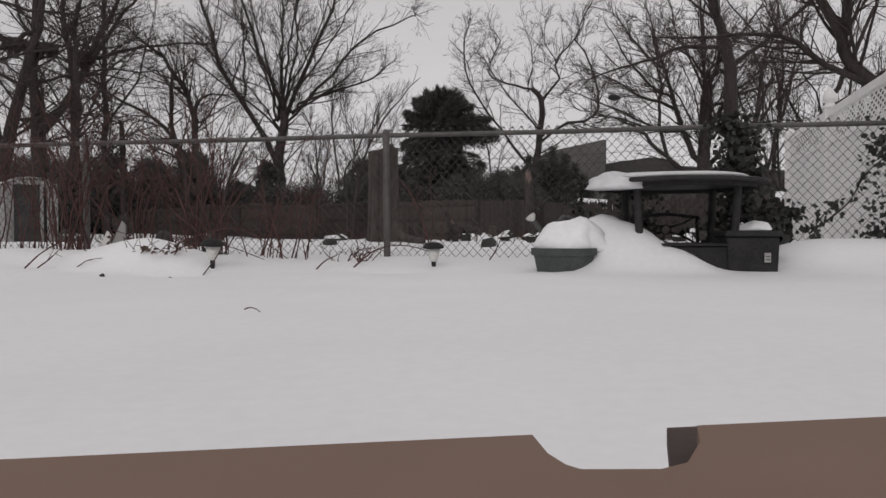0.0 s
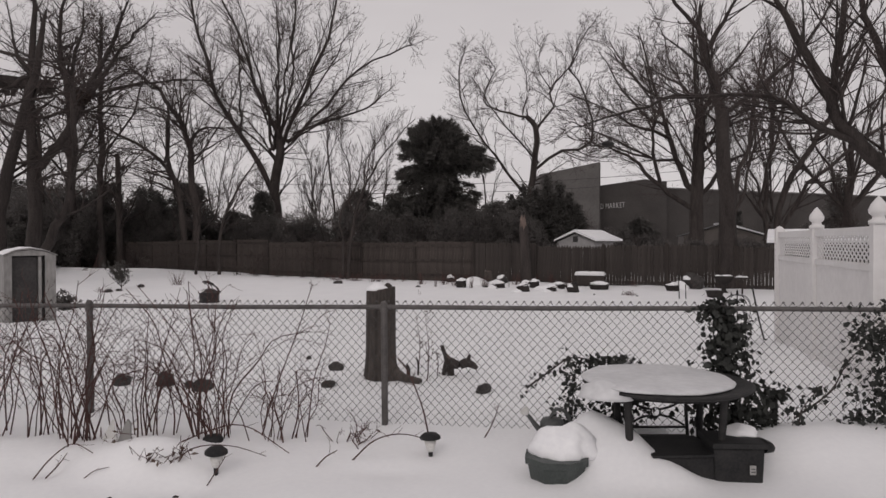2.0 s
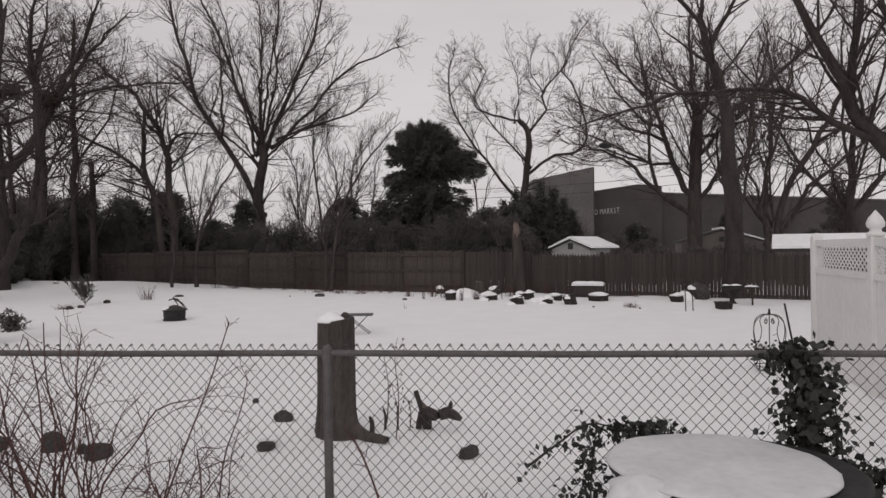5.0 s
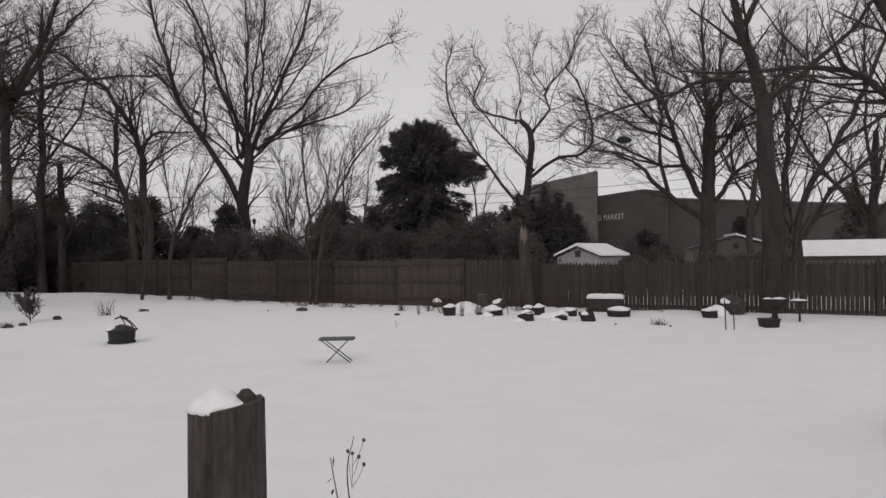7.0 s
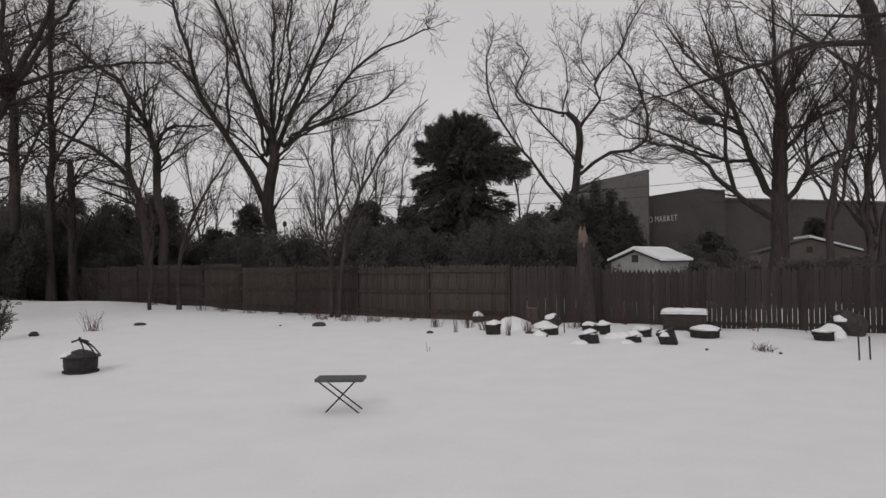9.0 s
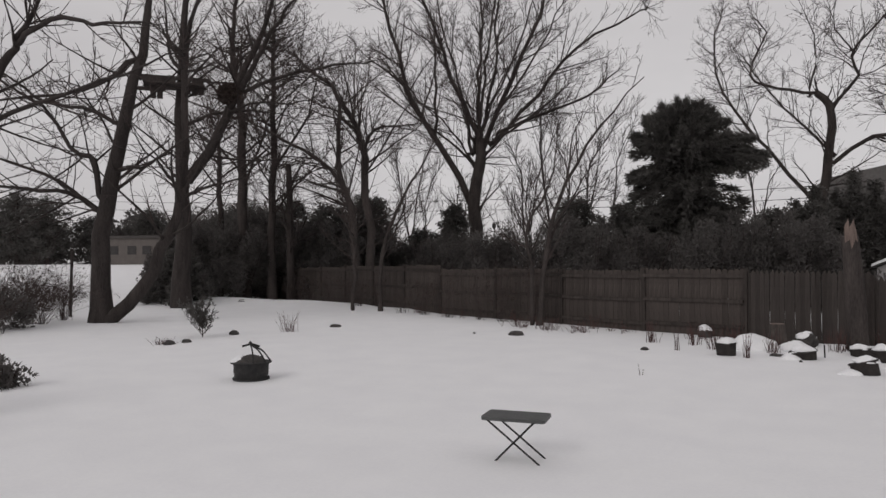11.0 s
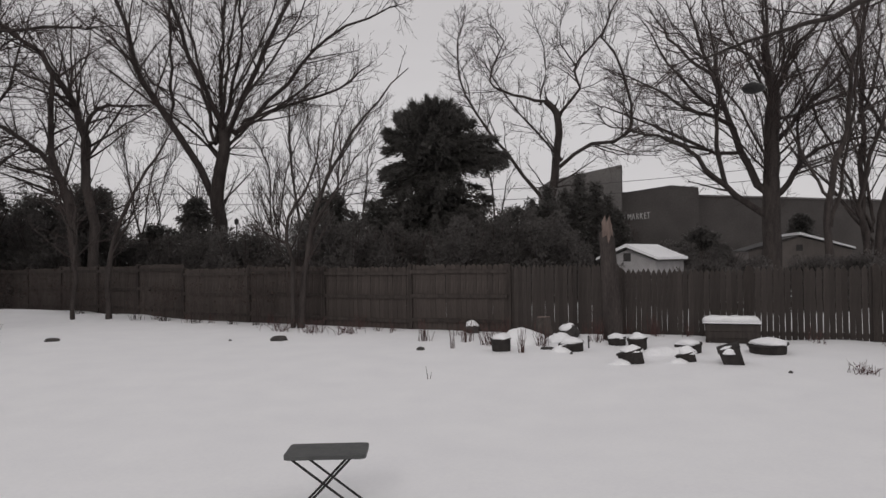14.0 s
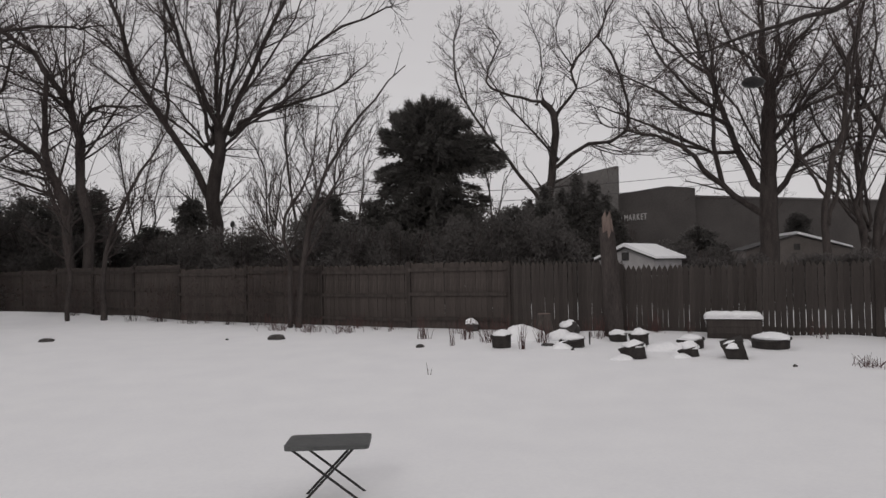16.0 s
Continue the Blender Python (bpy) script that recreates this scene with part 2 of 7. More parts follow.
# ---- ground ----
MOUNDS = [  # x, y, height, radius across, radius along
    (1.10, 4.86, 0.35, 0.25, 0.28), (1.36, 4.54, 0.15, 0.28, 0.17), (1.56, 4.42, 0.07, 0.16, 0.10), (1.37, 4.74, 0.13, 0.16, 0.18), (-1.95, 4.75, 0.17, 0.42, 0.28), (-1.5, 4.45, -0.045, 0.16, 0.12), (-1.72, 4.38, -0.04, 0.2, 0.1), (-2.2, 4.45, -0.04, 0.16, 0.12), (-2.55, 4.6, -0.05, 0.2, 0.12), (-0.35, 4.75, -0.03, 0.25, 0.12), (-3.1, 4.9, 0.13, 0.9, 0.5), (-1.9, 5.2, 0.06, 0.8, 0.4),
    (3.3, 5.1, 0.17, 0.9, 0.5), (2.6, 4.9, 0.08, 0.4, 0.4), (5.2, 5.0, 0.15, 1.2, 0.6), (-0.55, 7.4, 0.05, 0.5, 0.4),
    (7.3, 24.9, 0.06, 0.8, 0.5), (-11.5, 34.6, 0.15, 3.0, 0.7), (-15.0, 36.4, 0.24, 3.2, 1.3), (-20.0, 37.6, 0.26, 3.2, 2.0), (3.0, 26.2, 0.12, 2.0, 0.6),
]


def snow_height(x, y):
    z = np.interp(y, [-5, 0, 3, 4.6, 5.9, 7.3, 9.5, 13, 17, 20, 24, 30, 60], [0.06, 0.06, 0.05, 0.06, 0.14, 0.23, 0.16, -0.02, -0.09, -0.06, 0.03, 0.05, 0.05])
    z = z + 1.85 * np.clip((-22.0 - x) / 14, 0, 1) * np.clip((y - 30.0) / 24, 0, 1)
    for mx, my, h, rx, ry in MOUNDS:
        z = z + h * np.exp(-(((x - mx) / rx) ** 2) - ((y - my) / ry) ** 2)
    return z


def snow_at(x, y):
    return float(snow_height(np.array(float(x)), np.array(float(y)))) + ripple(x, y)


def ripple(x, y):
    near = max(0.0, 1 - (abs(x) + abs(y)) / 120)
    a = noise.noise(Vector((x * 0.45, y * 0.45, 3.1))) * (0.028 if y < 8 else 0.028 - 0.017 * min((y - 8) / 4, 1) if y < 22 else 0.011 + 0.008 * min((y - 22) / 3, 1))
    return near * (a + noise.noise(Vector((x * 2.1, y * 2.1, 7.7))) * (0.010 if y < 9 else 0.0065 if y > 25 else 0.0035) + noise.noise(Vector((x * 6.5, y * 6.5, 1.3))) * (0.003 if y < 9 else 0.0015))


def spaced(*stretches):
    return np.unique(np.concatenate([np.arange(a, b, s) for a, b, s in stretches] + [[stretches[-1][1]]]).round(3))


gx = spaced((-900, -100, 100), (-100, -60, 8), (-60, -30, 3), (-30, -8, 0.6), (-8, -4, 0.25), (-4, 4.5, 0.07), (4.5, 14, 0.3), (14, 40, 1.5), (40, 100, 10), (100, 900, 100))
gy = spaced((-300, -20, 40), (-20, -2, 2), (-2, 3, 0.25), (3, 7.8, 0.07), (7.8, 30, 0.25), (30, 46, 0.8), (46, 100, 6), (100, 1500, 100))
GX, GY = np.meshgrid(gx, gy)
GZ = snow_height(GX, GY) + np.array([ripple(x, y) for x, y in zip(GX.ravel(), GY.ravel())]).reshape(GX.shape)
gi = np.arange(GX.size).reshape(GX.shape)
ground = Geo().add(np.stack([GX, GY, GZ], -1).reshape(-1, 3), np.stack([gi[:-1, :-1], gi[:-1, 1:], gi[1:, 1:], gi[1:, :-1]], -1).reshape(-1, 4))
single("ground", ground, SNOW, "deep fresh snow covering the yards, smooth with soft drifts", "snow", kind="structure", smooth=True)


# ---- bare trees ----
def grow(rng, p, r, count, lengths, angle, k, bend, lift, u0=0.25, thin=0.55, rmin=0.005, rmax=1.0, share=0.0):
    """count children on every branch of p: their polylines and radii; share: how much longer they are for each metre of the parent beyond them."""
    n, kp, _ = p.shape
    m = rng.poisson(count, n) if np.isscalar(count) else count
    own = np.repeat(np.arange(n), m)
    u = u0 + (1 - u0) * rng.random(len(own)) ** 0.85
    s = u * (kp - 1)
    i = np.clip(s.astype(int), 0, kp - 2)
    f = (s - i)[:, None]
    start = p[own, i] * (1 - f) + p[own, i + 1] * f
    d = p[own, i + 1] - p[own, i]
    d /= np.linalg.norm(d, axis=1, keepdims=True) + 1e-9
    side = rng.normal(size=d.shape)
    side -= (side * d).sum(1, keepdims=True) * d
    side /= np.linalg.norm(side, axis=1, keepdims=True) + 1e-9
    a = rng.normal(angle, angle * 0.22, len(own))[:, None]
    way = np.cos(a) * d + np.sin(a) * side
    whole = np.linalg.norm(np.diff(p, axis=1), axis=2).sum(1)[own]
    size = lengths * rng.uniform(0.55, 1.25, len(own)) * (1.15 - 0.55 * u) + share * whole * (1 - u) * rng.uniform(0.6, 1.1, len(own))
    step = (size / (k - 1))[:, None]
    pts = [start]
    for _ in range(k - 1):
        way = way + rng.normal(size=way.shape) * bend + np.array([0, 0, lift])
        way /= np.linalg.norm(way, axis=1, keepdims=True)
        pts.append(pts[-1] + way * step)
    r0 = np.maximum((r[own, i] * (1 - f[:, 0]) + r[own, i + 1] * f[:, 0]) * thin, rmin)
    r0 = np.minimum(r0, rmax)
    rr = np.maximum(r0[:, None] * np.linspace(1, 0.3, k)[None], rmin * 0.6)
    return np.stack(pts, 1), rr


def per_metre(p, density):
    return np.maximum(1, np.round(np.linalg.norm(np.diff(p, axis=1), axis=2).sum(1) * density)).astype(int)


def fan_limbs(seed, count, low, high, across, up, centre, r):
    """Limbs that leave the trunk between two heights and rise in curves to a dome."""
    rng = random.Random(seed)
    limbs = []
    for n in range(count):
        a = radians(-78 + 156 * (n + rng.uniform(0.2, 0.8)) / count)
        z0 = low + (high - low) * (1 - abs(a) / 1.4) * rng.uniform(0.3, 1.0)
        k = rng.uniform(0.78, 1.0)
        x1, z1 = across * k * math.sin(a), centre + up * k * math.cos(a)
        m = rng.uniform(0.4, 0.55)
        limbs.append((r * rng.uniform(0.7, 1.1), ((0.02 * x1, z0), (x1 * m * 0.55, z0 + (z1 - z0) * 0.3), (x1 * m * 1.35, z0 + (z1 - z0) * 0.62), (x1, z1)), rng.uniform(-0.75, 0.75) * across))
    return limbs


def bare_tree(name, label, base, limbs, seed, spread=0.5, twigs=(11, 7, 6), lengths=(2.6, 1.2, 0.6), angle=0.7, bend=0.10, lift=0.05, rmin=0.0073, foot=-0.15, tip=0.06, second=3, fork=0.14, bark=None, run=0.75):
    """A leafless tree: limbs are (radius, ((x, z), ...)) from its base; finer branches grow on them by chance."""
    rng = np.random.default_rng(seed)
    tree = thing(name, label, "tree", at=(base[0], base[1], 0))
    lines, radii, wood = [], [], Geo()
    for number, (r, pts, *end) in enumerate(limbs):
        pts = np.array(pts, float)
        if number == 0:
            pts[0, 1] = min(pts[0, 1], foot)
        if number and r > 0.085:
            last = pts[-1] - pts[-2]
            pts = np.concatenate([pts, [pts[-1] + last * min(run, 1.9 / np.hypot(*last))]])
        out = rng.uniform(-1, 1) * spread
        y = out * np.cumsum(np.r_[0, np.hypot(*np.diff(pts, axis=0).T)]) * (0.12 if number == 0 else 0.8)
        if end:
            y = np.linspace(0, end[0], len(pts))
        if number:
            every = np.concatenate([smooth_line(q, 40) for q in lines])
            root = every[np.argmin(np.hypot(every[:, 0] - pts[0, 0], every[:, 2] - pts[0, 1]))]
            y = y + root[1]
            if np.hypot(root[0] - pts[0, 0], root[2] - pts[0, 1]) > 0.04 and pts[0, 1] > 0.6:
                pts, y = np.concatenate([[root[[0, 2]]], pts]), np.r_[root[1], y]
        k = 16
        line = smooth_line(np.stack([pts[:, 0], y, pts[:, 1]], 1), k)
        reach = np.linalg.norm(np.diff(line, axis=0), axis=1).sum()
        line[1:-1] += rng.normal(size=(k - 2, 3)) * 0.006 * reach * (0.5 if number == 0 else 1)
        end_size = tip if number else fork
        rad = r * (end_size + (1 - end_size) * np.linspace(1, 0, k) ** 0.8)
        if number == 0:
            rad[0] *= 1.35
            rad[1] *= 1.12
        lines.append(line)
        radii.append(rad)
        rad = rad * 0.95
        wood.add(*tubes(line[None], rad[None], 9 if r > 0.15 else 7))
    p, r = np.stack(lines), np.stack(radii)
    n0 = per_metre(p, second * 0.38)
    n0[0] = n0[0] // 2 if len(limbs) > 3 else n0[0]
    p0, r0 = grow(rng, p, r, n0, lengths[0] * 0.55, angle * 1.1, 10, bend * 0.42, lift * 0.6, 0.25, 0.42, rmin * 2.4, 0.06, 0.3)
    if limbs[0][0] > 0.15:
        high = p0[:, 0, 2] > 2.2
        p0, r0 = p0[high], r0[high]
    wood.add(*tubes(p0, r0, 4))
    p, r = np.concatenate([smooth_line(q, 10)[None] for q in p] + [p0]), np.concatenate([np.interp(np.linspace(0, 15, 10), np.arange(16), q)[None] for q in r] + [r0])
    n1 = per_metre(p, twigs[0] * 0.16)
    n1[0] = n1[0] // 3
    p1, r1 = grow(rng, p, r, n1, lengths[1] * 0.75, angle * 1.05, 5, bend * 0.5, lift, 0.18, 0.45, rmin * 1.7, 0.024, 0.24)
    if limbs[0][0] > 0.15:
        high = p1[:, 0, 2] > 2.6
        p1, r1 = p1[high], r1[high]
    p2, r2 = grow(rng, p1, r1, per_metre(p1, twigs[1] * 0.31), lengths[1] * 0.36, angle * 1.1, 3, bend, lift, 0.15, 0.6, rmin * 1.25, 1.0, 0.2)
    p3, r3 = grow(rng, p2, r2, per_metre(p2, twigs[2] * 0.4), lengths[2] * 0.5, angle, 2, bend, lift, 0.2, 0.65, rmin)
    part("trunk", wood, bark or BARK, tree, smooth=True)
    fine = Geo().add(*tubes(p1, r1, 3)).add(*tubes(p2, r2, 3)).add(*tubes(p3, r3, 3))
    part("fine_branching", fine, TWIG, tree, kind="stuff")
    return tree


bare_tree("bare_tree", "tall bare maple with a split trunk behind the wooden fence", (-10.7, 47.3), [
    (0.42, ((0, 1.5), (0, 3.6), (-0.1, 5.2), (0.3, 7.2), (0.3, 8.6))),
    (0.22, ((-0.3, 5.1), (-2.3, 8.9), (-3.7, 10.9), (-4.2, 13), (-5.3, 16), (-5.6, 18.8))),
    (0.14, ((0.3, 8.6), (-0.9, 11.6), (-1.4, 13.9), (-2.9, 17.4))),
    (0.14, ((0.3, 8.7), (0, 11.6), (-0.2, 14.4), (-0.6, 18.3))),
    (0.19, ((0.5, 8.1), (1.8, 11.8), (3.2, 15.5), (3.7, 18.7))),
    (0.15, ((1.1, 8.4), (3.4, 10.7), (5.5, 13.2), (8.3, 14.5))),
    (0.12, ((1.3, 8.8), (3.4, 9.7), (5.9, 10.6), (7.3, 11.8))),
    (0.13, ((0.3, 8.8), (1.1, 12.7), (1.2, 17.4))),
    (0.12, ((-2.3, 9.1), (-2.4, 12.1), (-2.7, 15.5))),
] + fan_limbs(11, 9, 7.0, 9.0, 6.4, 9.4, 8.8, 0.11), 11, run=0.25, fork=0.62, spread=0.5, twigs=(13, 8, 5), lengths=(2.7, 1.5, 0.8), lift=0.03, angle=0.62, bend=0.1, second=4)
bare_tree("bare_tree", "bare crooked tree with twisting limbs behind the fence", (6.7, 51.2), [
    (0.289, ((0, 2), (0, 4.5), (0.3, 6.8), (0.5, 9.6), (-0.2, 10.6))),
    (0.136, ((-0.2, 4.9), (-1.6, 6.6), (-2.8, 8.3), (-4.3, 10.9), (-5.1, 13.2), (-4.7, 15.7))),
    (0.095, ((-0.2, 10.6), (-2, 11.1), (-3.3, 11.9), (-2.5, 14.2), (-3.1, 15.2))),
    (0.136, ((0.5, 7), (2, 8), (4, 8.5), (4.3, 9.4), (3.3, 12.1), (2.3, 13.6), (3.6, 15.9))),
    (0.095, ((0.6, 7.4), (-0.8, 8.8), (-2.3, 10.4), (-3.5, 12.1))),
    (0.109, ((0.4, 9.8), (1.7, 11.2), (1.4, 12.6), (3.1, 14.4), (3.4, 16.1))),
    (0.082, ((-0.5, 10.6), (-0.2, 13.1), (-1.1, 15.7))),
    (0.068, ((1.4, 12.6), (0.6, 14.1), (0.9, 16.2))),
], 12, run=0.15, fork=0.62, spread=0.4, twigs=(13, 9, 6), lengths=(2.3, 1.5, 0.8), angle=0.7, bend=0.2, second=5)
bare_tree("bare_tree", "broad bare tree with dense spreading limbs before the market", (17.55, 47.3), [
    (0.52, ((-0.1, 1.1), (-0.1, 3.3), (0, 5.4), (0.1, 6.8), (0.3, 9.2), (0.4, 10.3))),
    (0.26, ((-0.1, 4.9), (-0.7, 5.7), (-1.1, 7.4), (-1.4, 8.9), (-1.6, 10.4), (-1.8, 12.1), (-2.2, 13.6), (-2.5, 15.7))),
    (0.21, ((-0.5, 3.8), (-2.2, 5), (-3.4, 6), (-4.4, 6.9), (-5.4, 7.5), (-6.8, 7.8))),
    (0.13, ((-1.1, 7.3), (-2.2, 7.1), (-3, 7.4), (-4.5, 7.6), (-6.3, 8.1), (-8.1, 8.5))),
    (0.14, ((-2.6, 5.4), (-3.3, 6.9), (-3.5, 8), (-3.6, 9.5), (-4, 11.3), (-4.7, 13))),
    (0.16, ((-1.3, 8.5), (-2.1, 9), (-3.3, 9.3), (-4.3, 9.6), (-5.6, 10.4), (-7.4, 11))),
    (0.14, ((-1.5, 9.8), (-2.4, 10.1), (-3.5, 11), (-4.7, 12.3), (-5.7, 13.9))),
    (0.14, ((-1.7, 11.7), (-2.9, 12.9), (-3.9, 14.2), (-4.5, 15.5))),
    (0.21, ((-0.1, 7.3), (-0.2, 9.2), (-0.2, 10.6), (-0.4, 11.8), (-0.6, 13.3), (-0.8, 15.7))),
    (0.12, ((-0.3, 10.6), (-1, 11.8), (-2.3, 12.6), (-3.5, 13.2))),
    (0.18, ((0.4, 10.2), (0.8, 11.2), (1.2, 12.4), (2.2, 13.4), (3.3, 15.1))),
    (0.16, ((0.4, 9.9), (0.1, 10.9), (0.1, 12.4), (0.2, 13.9), (0.3, 15.7))),
    (0.14, ((0.6, 10.5), (1.1, 11.7), (1.3, 13.3), (1.6, 15.6))),
    (0.16, ((0.3, 7.6), (1, 8.4), (1.8, 9.5), (3, 10.6), (4.1, 12.2))),
    (0.13, ((0.4, 8.9), (1.8, 9.2), (3.3, 9.9), (5.1, 10.3), (6.6, 10.6))),
    (0.20, ((0.2, 4.8), (1.1, 5.6), (1.8, 6.7), (2.6, 7.2), (4, 7.7), (5.9, 7.9))),
    (0.12, ((1.8, 6.7), (1.5, 8.3), (1.8, 9.7), (2.7, 11.4))),
    (0.11, ((-2.9, 7.4), (-4.8, 8.5), (-6.5, 9.4), (-7.8, 10.1))),
] + fan_limbs(13, 8, 5.6, 10.5, 8.0, 8.8, 8.2, 0.10), 13, fork=0.5, spread=0.5, twigs=(12, 9, 5), lengths=(2.8, 1.5, 0.8), angle=0.6, lift=0.03, bend=0.1, second=4)
bare_tree("bare_tree", "bare many-stemmed tree beside the market wall", (18.7, 44), [
    (0.189, ((-0.1, 1.3), (-0.2, 3.1), (-0.1, 4.6), (0.2, 6.1), (0.9, 7.2), (1.1, 9), (1.3, 10.6), (1.9, 12.2), (2.4, 14.1))),
    (0.098, ((-0.2, 4.5), (-0.7, 5.7), (-1, 6.6), (-1.4, 8.1), (-1.6, 9.5))),
    (0.133, ((-0.1, 3.1), (0.5, 4.2), (0.9, 5.2), (1.2, 6.3), (1.8, 7.6), (2.6, 8.7), (3.7, 10))),
    (0.105, ((0.9, 7.1), (1.1, 8.4), (0.9, 9.8), (1, 11.7), (1.2, 13.8))),
    (0.091, ((1.7, 7.6), (2.2, 9.2), (3.1, 11.1), (3.8, 12.7))),
    (0.084, ((0.3, 6.2), (1.7, 7), (3.4, 7.2))),
    (0.084, ((1.3, 10.6), (0.5, 12.2), (0.1, 13.8))),
    (0.098, ((2.6, 8.7), (5.2, 10.4), (8.0, 13.0))),
], 14, fork=0.3, spread=0.5, twigs=(8, 6, 4), lengths=(2.6, 1.4, 0.75), lift=0.05, angle=0.55, second=4)
bare_tree("bare_tree", "bare tree with stems fanning up beside the market", (21.9, 46), [
    (0.24, ((0, 0.9), (0.7, 4.6), (2.8, 8.3), (4.6, 11.7), (5.8, 14.7))),
    (0.20, ((-0.2, 1.6), (0, 5), (1.1, 9), (1.9, 12.7), (2.1, 16.1))),
    (0.18, ((0.3, 1.9), (1.7, 5.3), (4.5, 7.9), (7.6, 10.3))),
    (0.16, ((-0.4, 1.9), (-1, 5.3), (-0.4, 9), (0, 12.7))),
    (0.12, ((2.8, 8.3), (5.2, 9.6), (8.4, 12.7))),
    (0.12, ((1.1, 9), (3.2, 12.7), (4, 16.1))),
    (0.10, ((1.7, 5.3), (5.5, 5.9), (8.6, 7.2))),
] + fan_limbs(24, 4, 1.6, 4.0, 6.5, 10.5, 4.5, 0.12), 24, fork=0.4, spread=0.5, twigs=(6, 5, 4), lengths=(2.9, 1.5, 0.75), angle=0.5, second=4)
bare_tree("bare_tree", "wide bare tree with a dense dome of limbs beyond the fence", (27.2, 46.5), [
    (0.34, ((0, 0.9), (-0.1, 3.4), (0.1, 6.2), (0.2, 9.0))),
    (0.18, ((0, 3.2), (-2.2, 6.2), (-3.8, 9.4), (-4.6, 12.6))),
    (0.18, ((0, 3.6), (2.0, 6.6), (3.6, 9.6), (4.8, 12.8))),
    (0.14, ((0.1, 5.8), (-1.0, 9.2), (-1.6, 12.6), (-1.8, 15.0))),
] + fan_limbs(26, 5, 2.8, 6.4, 6.6, 9.6, 5.6, 0.13), 26, fork=0.5, spread=0.5, twigs=(6, 5, 4), lengths=(2.6, 1.4, 0.8), angle=0.55, lift=0.04, second=4)
bare_tree("bare_tree", "tall bare tree with a thick dark trunk at the fence", (10.0, 24.2), [
    (0.33, ((0, 0.1), (0, 2.8), (-0.1, 4.6), (-0.2, 6.2), (-0.5, 7.4), (-0.9, 8.9), (-0.9, 9.8))),
    (0.14, ((-0.6, 8.3), (-0.3, 8.9), (0.2, 9.8))),
    (0.10, ((-0.3, 6.6), (-1.6, 6.7), (-2.9, 6.35), (-4.3, 6.0)), 1.7),
    (0.12, ((-0.2, 5.8), (1.0, 6.8), (2.6, 8.2), (3.6, 9.8))),
    (0.10, ((-0.9, 8.9), (-1.8, 10.0), (-2.2, 11.4))),
], 15, bark=DARK_BARK, spread=0.3, twigs=(11, 8, 5), lengths=(2.4, 1.4, 0.7), angle=0.65, second=5)
bare_tree("bare_tree", "large bare tree with thick leaning dark limbs", (14.2, 19), [
    (0.30, ((0, 0.7), (-0.9, 2.3), (-2, 3.6), (-3.1, 4.6), (-3.6, 5.6), (-4.6, 7.5), (-5.2, 8.4))),
    (0.15, ((-3.5, 5.3), (-3.4, 7.2), (-3.4, 9))),
    (0.12, ((-2.5, 4.1), (-3.9, 4.8), (-4.9, 5.5), (-6.3, 5.6), (-7.7, 5.6))),
    (0.20, ((-1.2, 2.7), (-1.6, 6.2), (-2.3, 8.8))),
], 16, bark=DARK_BARK, spread=0.2, twigs=(12, 8, 5), lengths=(2.4, 1.4, 0.7), angle=0.7, second=5)
bare_tree("bare_tree", "bare tree with two curving trunks from one base in the snow", (-16.8, 27.3), [
    (0.34, ((0, -0.2), (0, 1.3), (-0.05, 3), (0.3, 4.7), (0.85, 6.35), (1.25, 8), (1.55, 9.65), (1.7, 10.6))),
    (0.23, ((0.3, 0.1), (1.2, 0.9), (1.7, 1.5), (2, 2.3), (2.3, 3.1), (2.5, 3.9), (2.6, 5.5), (2.4, 7), (2.4, 8.3), (2.5, 9.6), (2.6, 10.6)), 1.2),
    (0.12, ((-0.1, 3.8), (-0.4, 5), (-1.1, 5.3), (-2.5, 6.9), (-4.1, 7.8))),
    (0.12, ((1.2, 8.1), (0.5, 7.7), (0, 7.4), (-1.5, 7.1), (-4.1, 7))),
    (0.11, ((-0.1, 3.3), (-1.1, 4), (-2.7, 4.2), (-4.8, 4.5))),
    (0.09, ((-0.1, 3.4), (-1.5, 4.4), (-3.1, 5), (-4.8, 5.5))),
    (0.09, ((0.4, 4.7), (1.5, 4.8), (2.7, 5.4))),
    (0.09, ((0.8, 6.1), (-0.6, 6.6), (-2.2, 7.1), (-4.1, 8.3))),
    (0.08, ((2.5, 3.9), (1.6, 5.0), (0.9, 5.3))),
], 17, bark=DARK_BARK, spread=0.25, twigs=(9, 6, 5), lengths=(2.2, 1.2, 0.7), angle=0.8, bend=0.16, second=5)
bare_tree("bare_tree", "tall bare forked tree at the edge of the yard", (-19.4, 34.0), [
    (0.37, ((0.1, -0.2), (0.1, 3.4), (0.1, 5.2), (0, 7.5), (0.1, 9.8), (0.2, 12.5), (0.2, 14.3))),
    (0.27, ((0.4, 5.2), (1.2, 6.2), (2.1, 7.5), (2.6, 8.6), (3.2, 10), (3.8, 11.3), (4.3, 12.6)), 0.3),
    (0.15, ((2.6, 8.6), (3.5, 9.5), (4.2, 10.6), (4.8, 11.2), (5.7, 12))),
    (0.12, ((0.1, 9.6), (-0.7, 10.6), (-1.3, 12.4))),
    (0.11, ((0.2, 4.5), (1.3, 4.9), (2.6, 5.1))),
    (0.10, ((2.6, 8.6), (4.6, 9.3), (7, 9.6))),
    (0.10, ((0, 7.5), (1.3, 7.8), (3.3, 8.1), (5.1, 8.1))),
], 18, bark=DARK_BARK, spread=0.25, twigs=(13, 8, 5), lengths=(2.4, 1.4, 0.8), angle=0.85, bend=0.16, second=5)
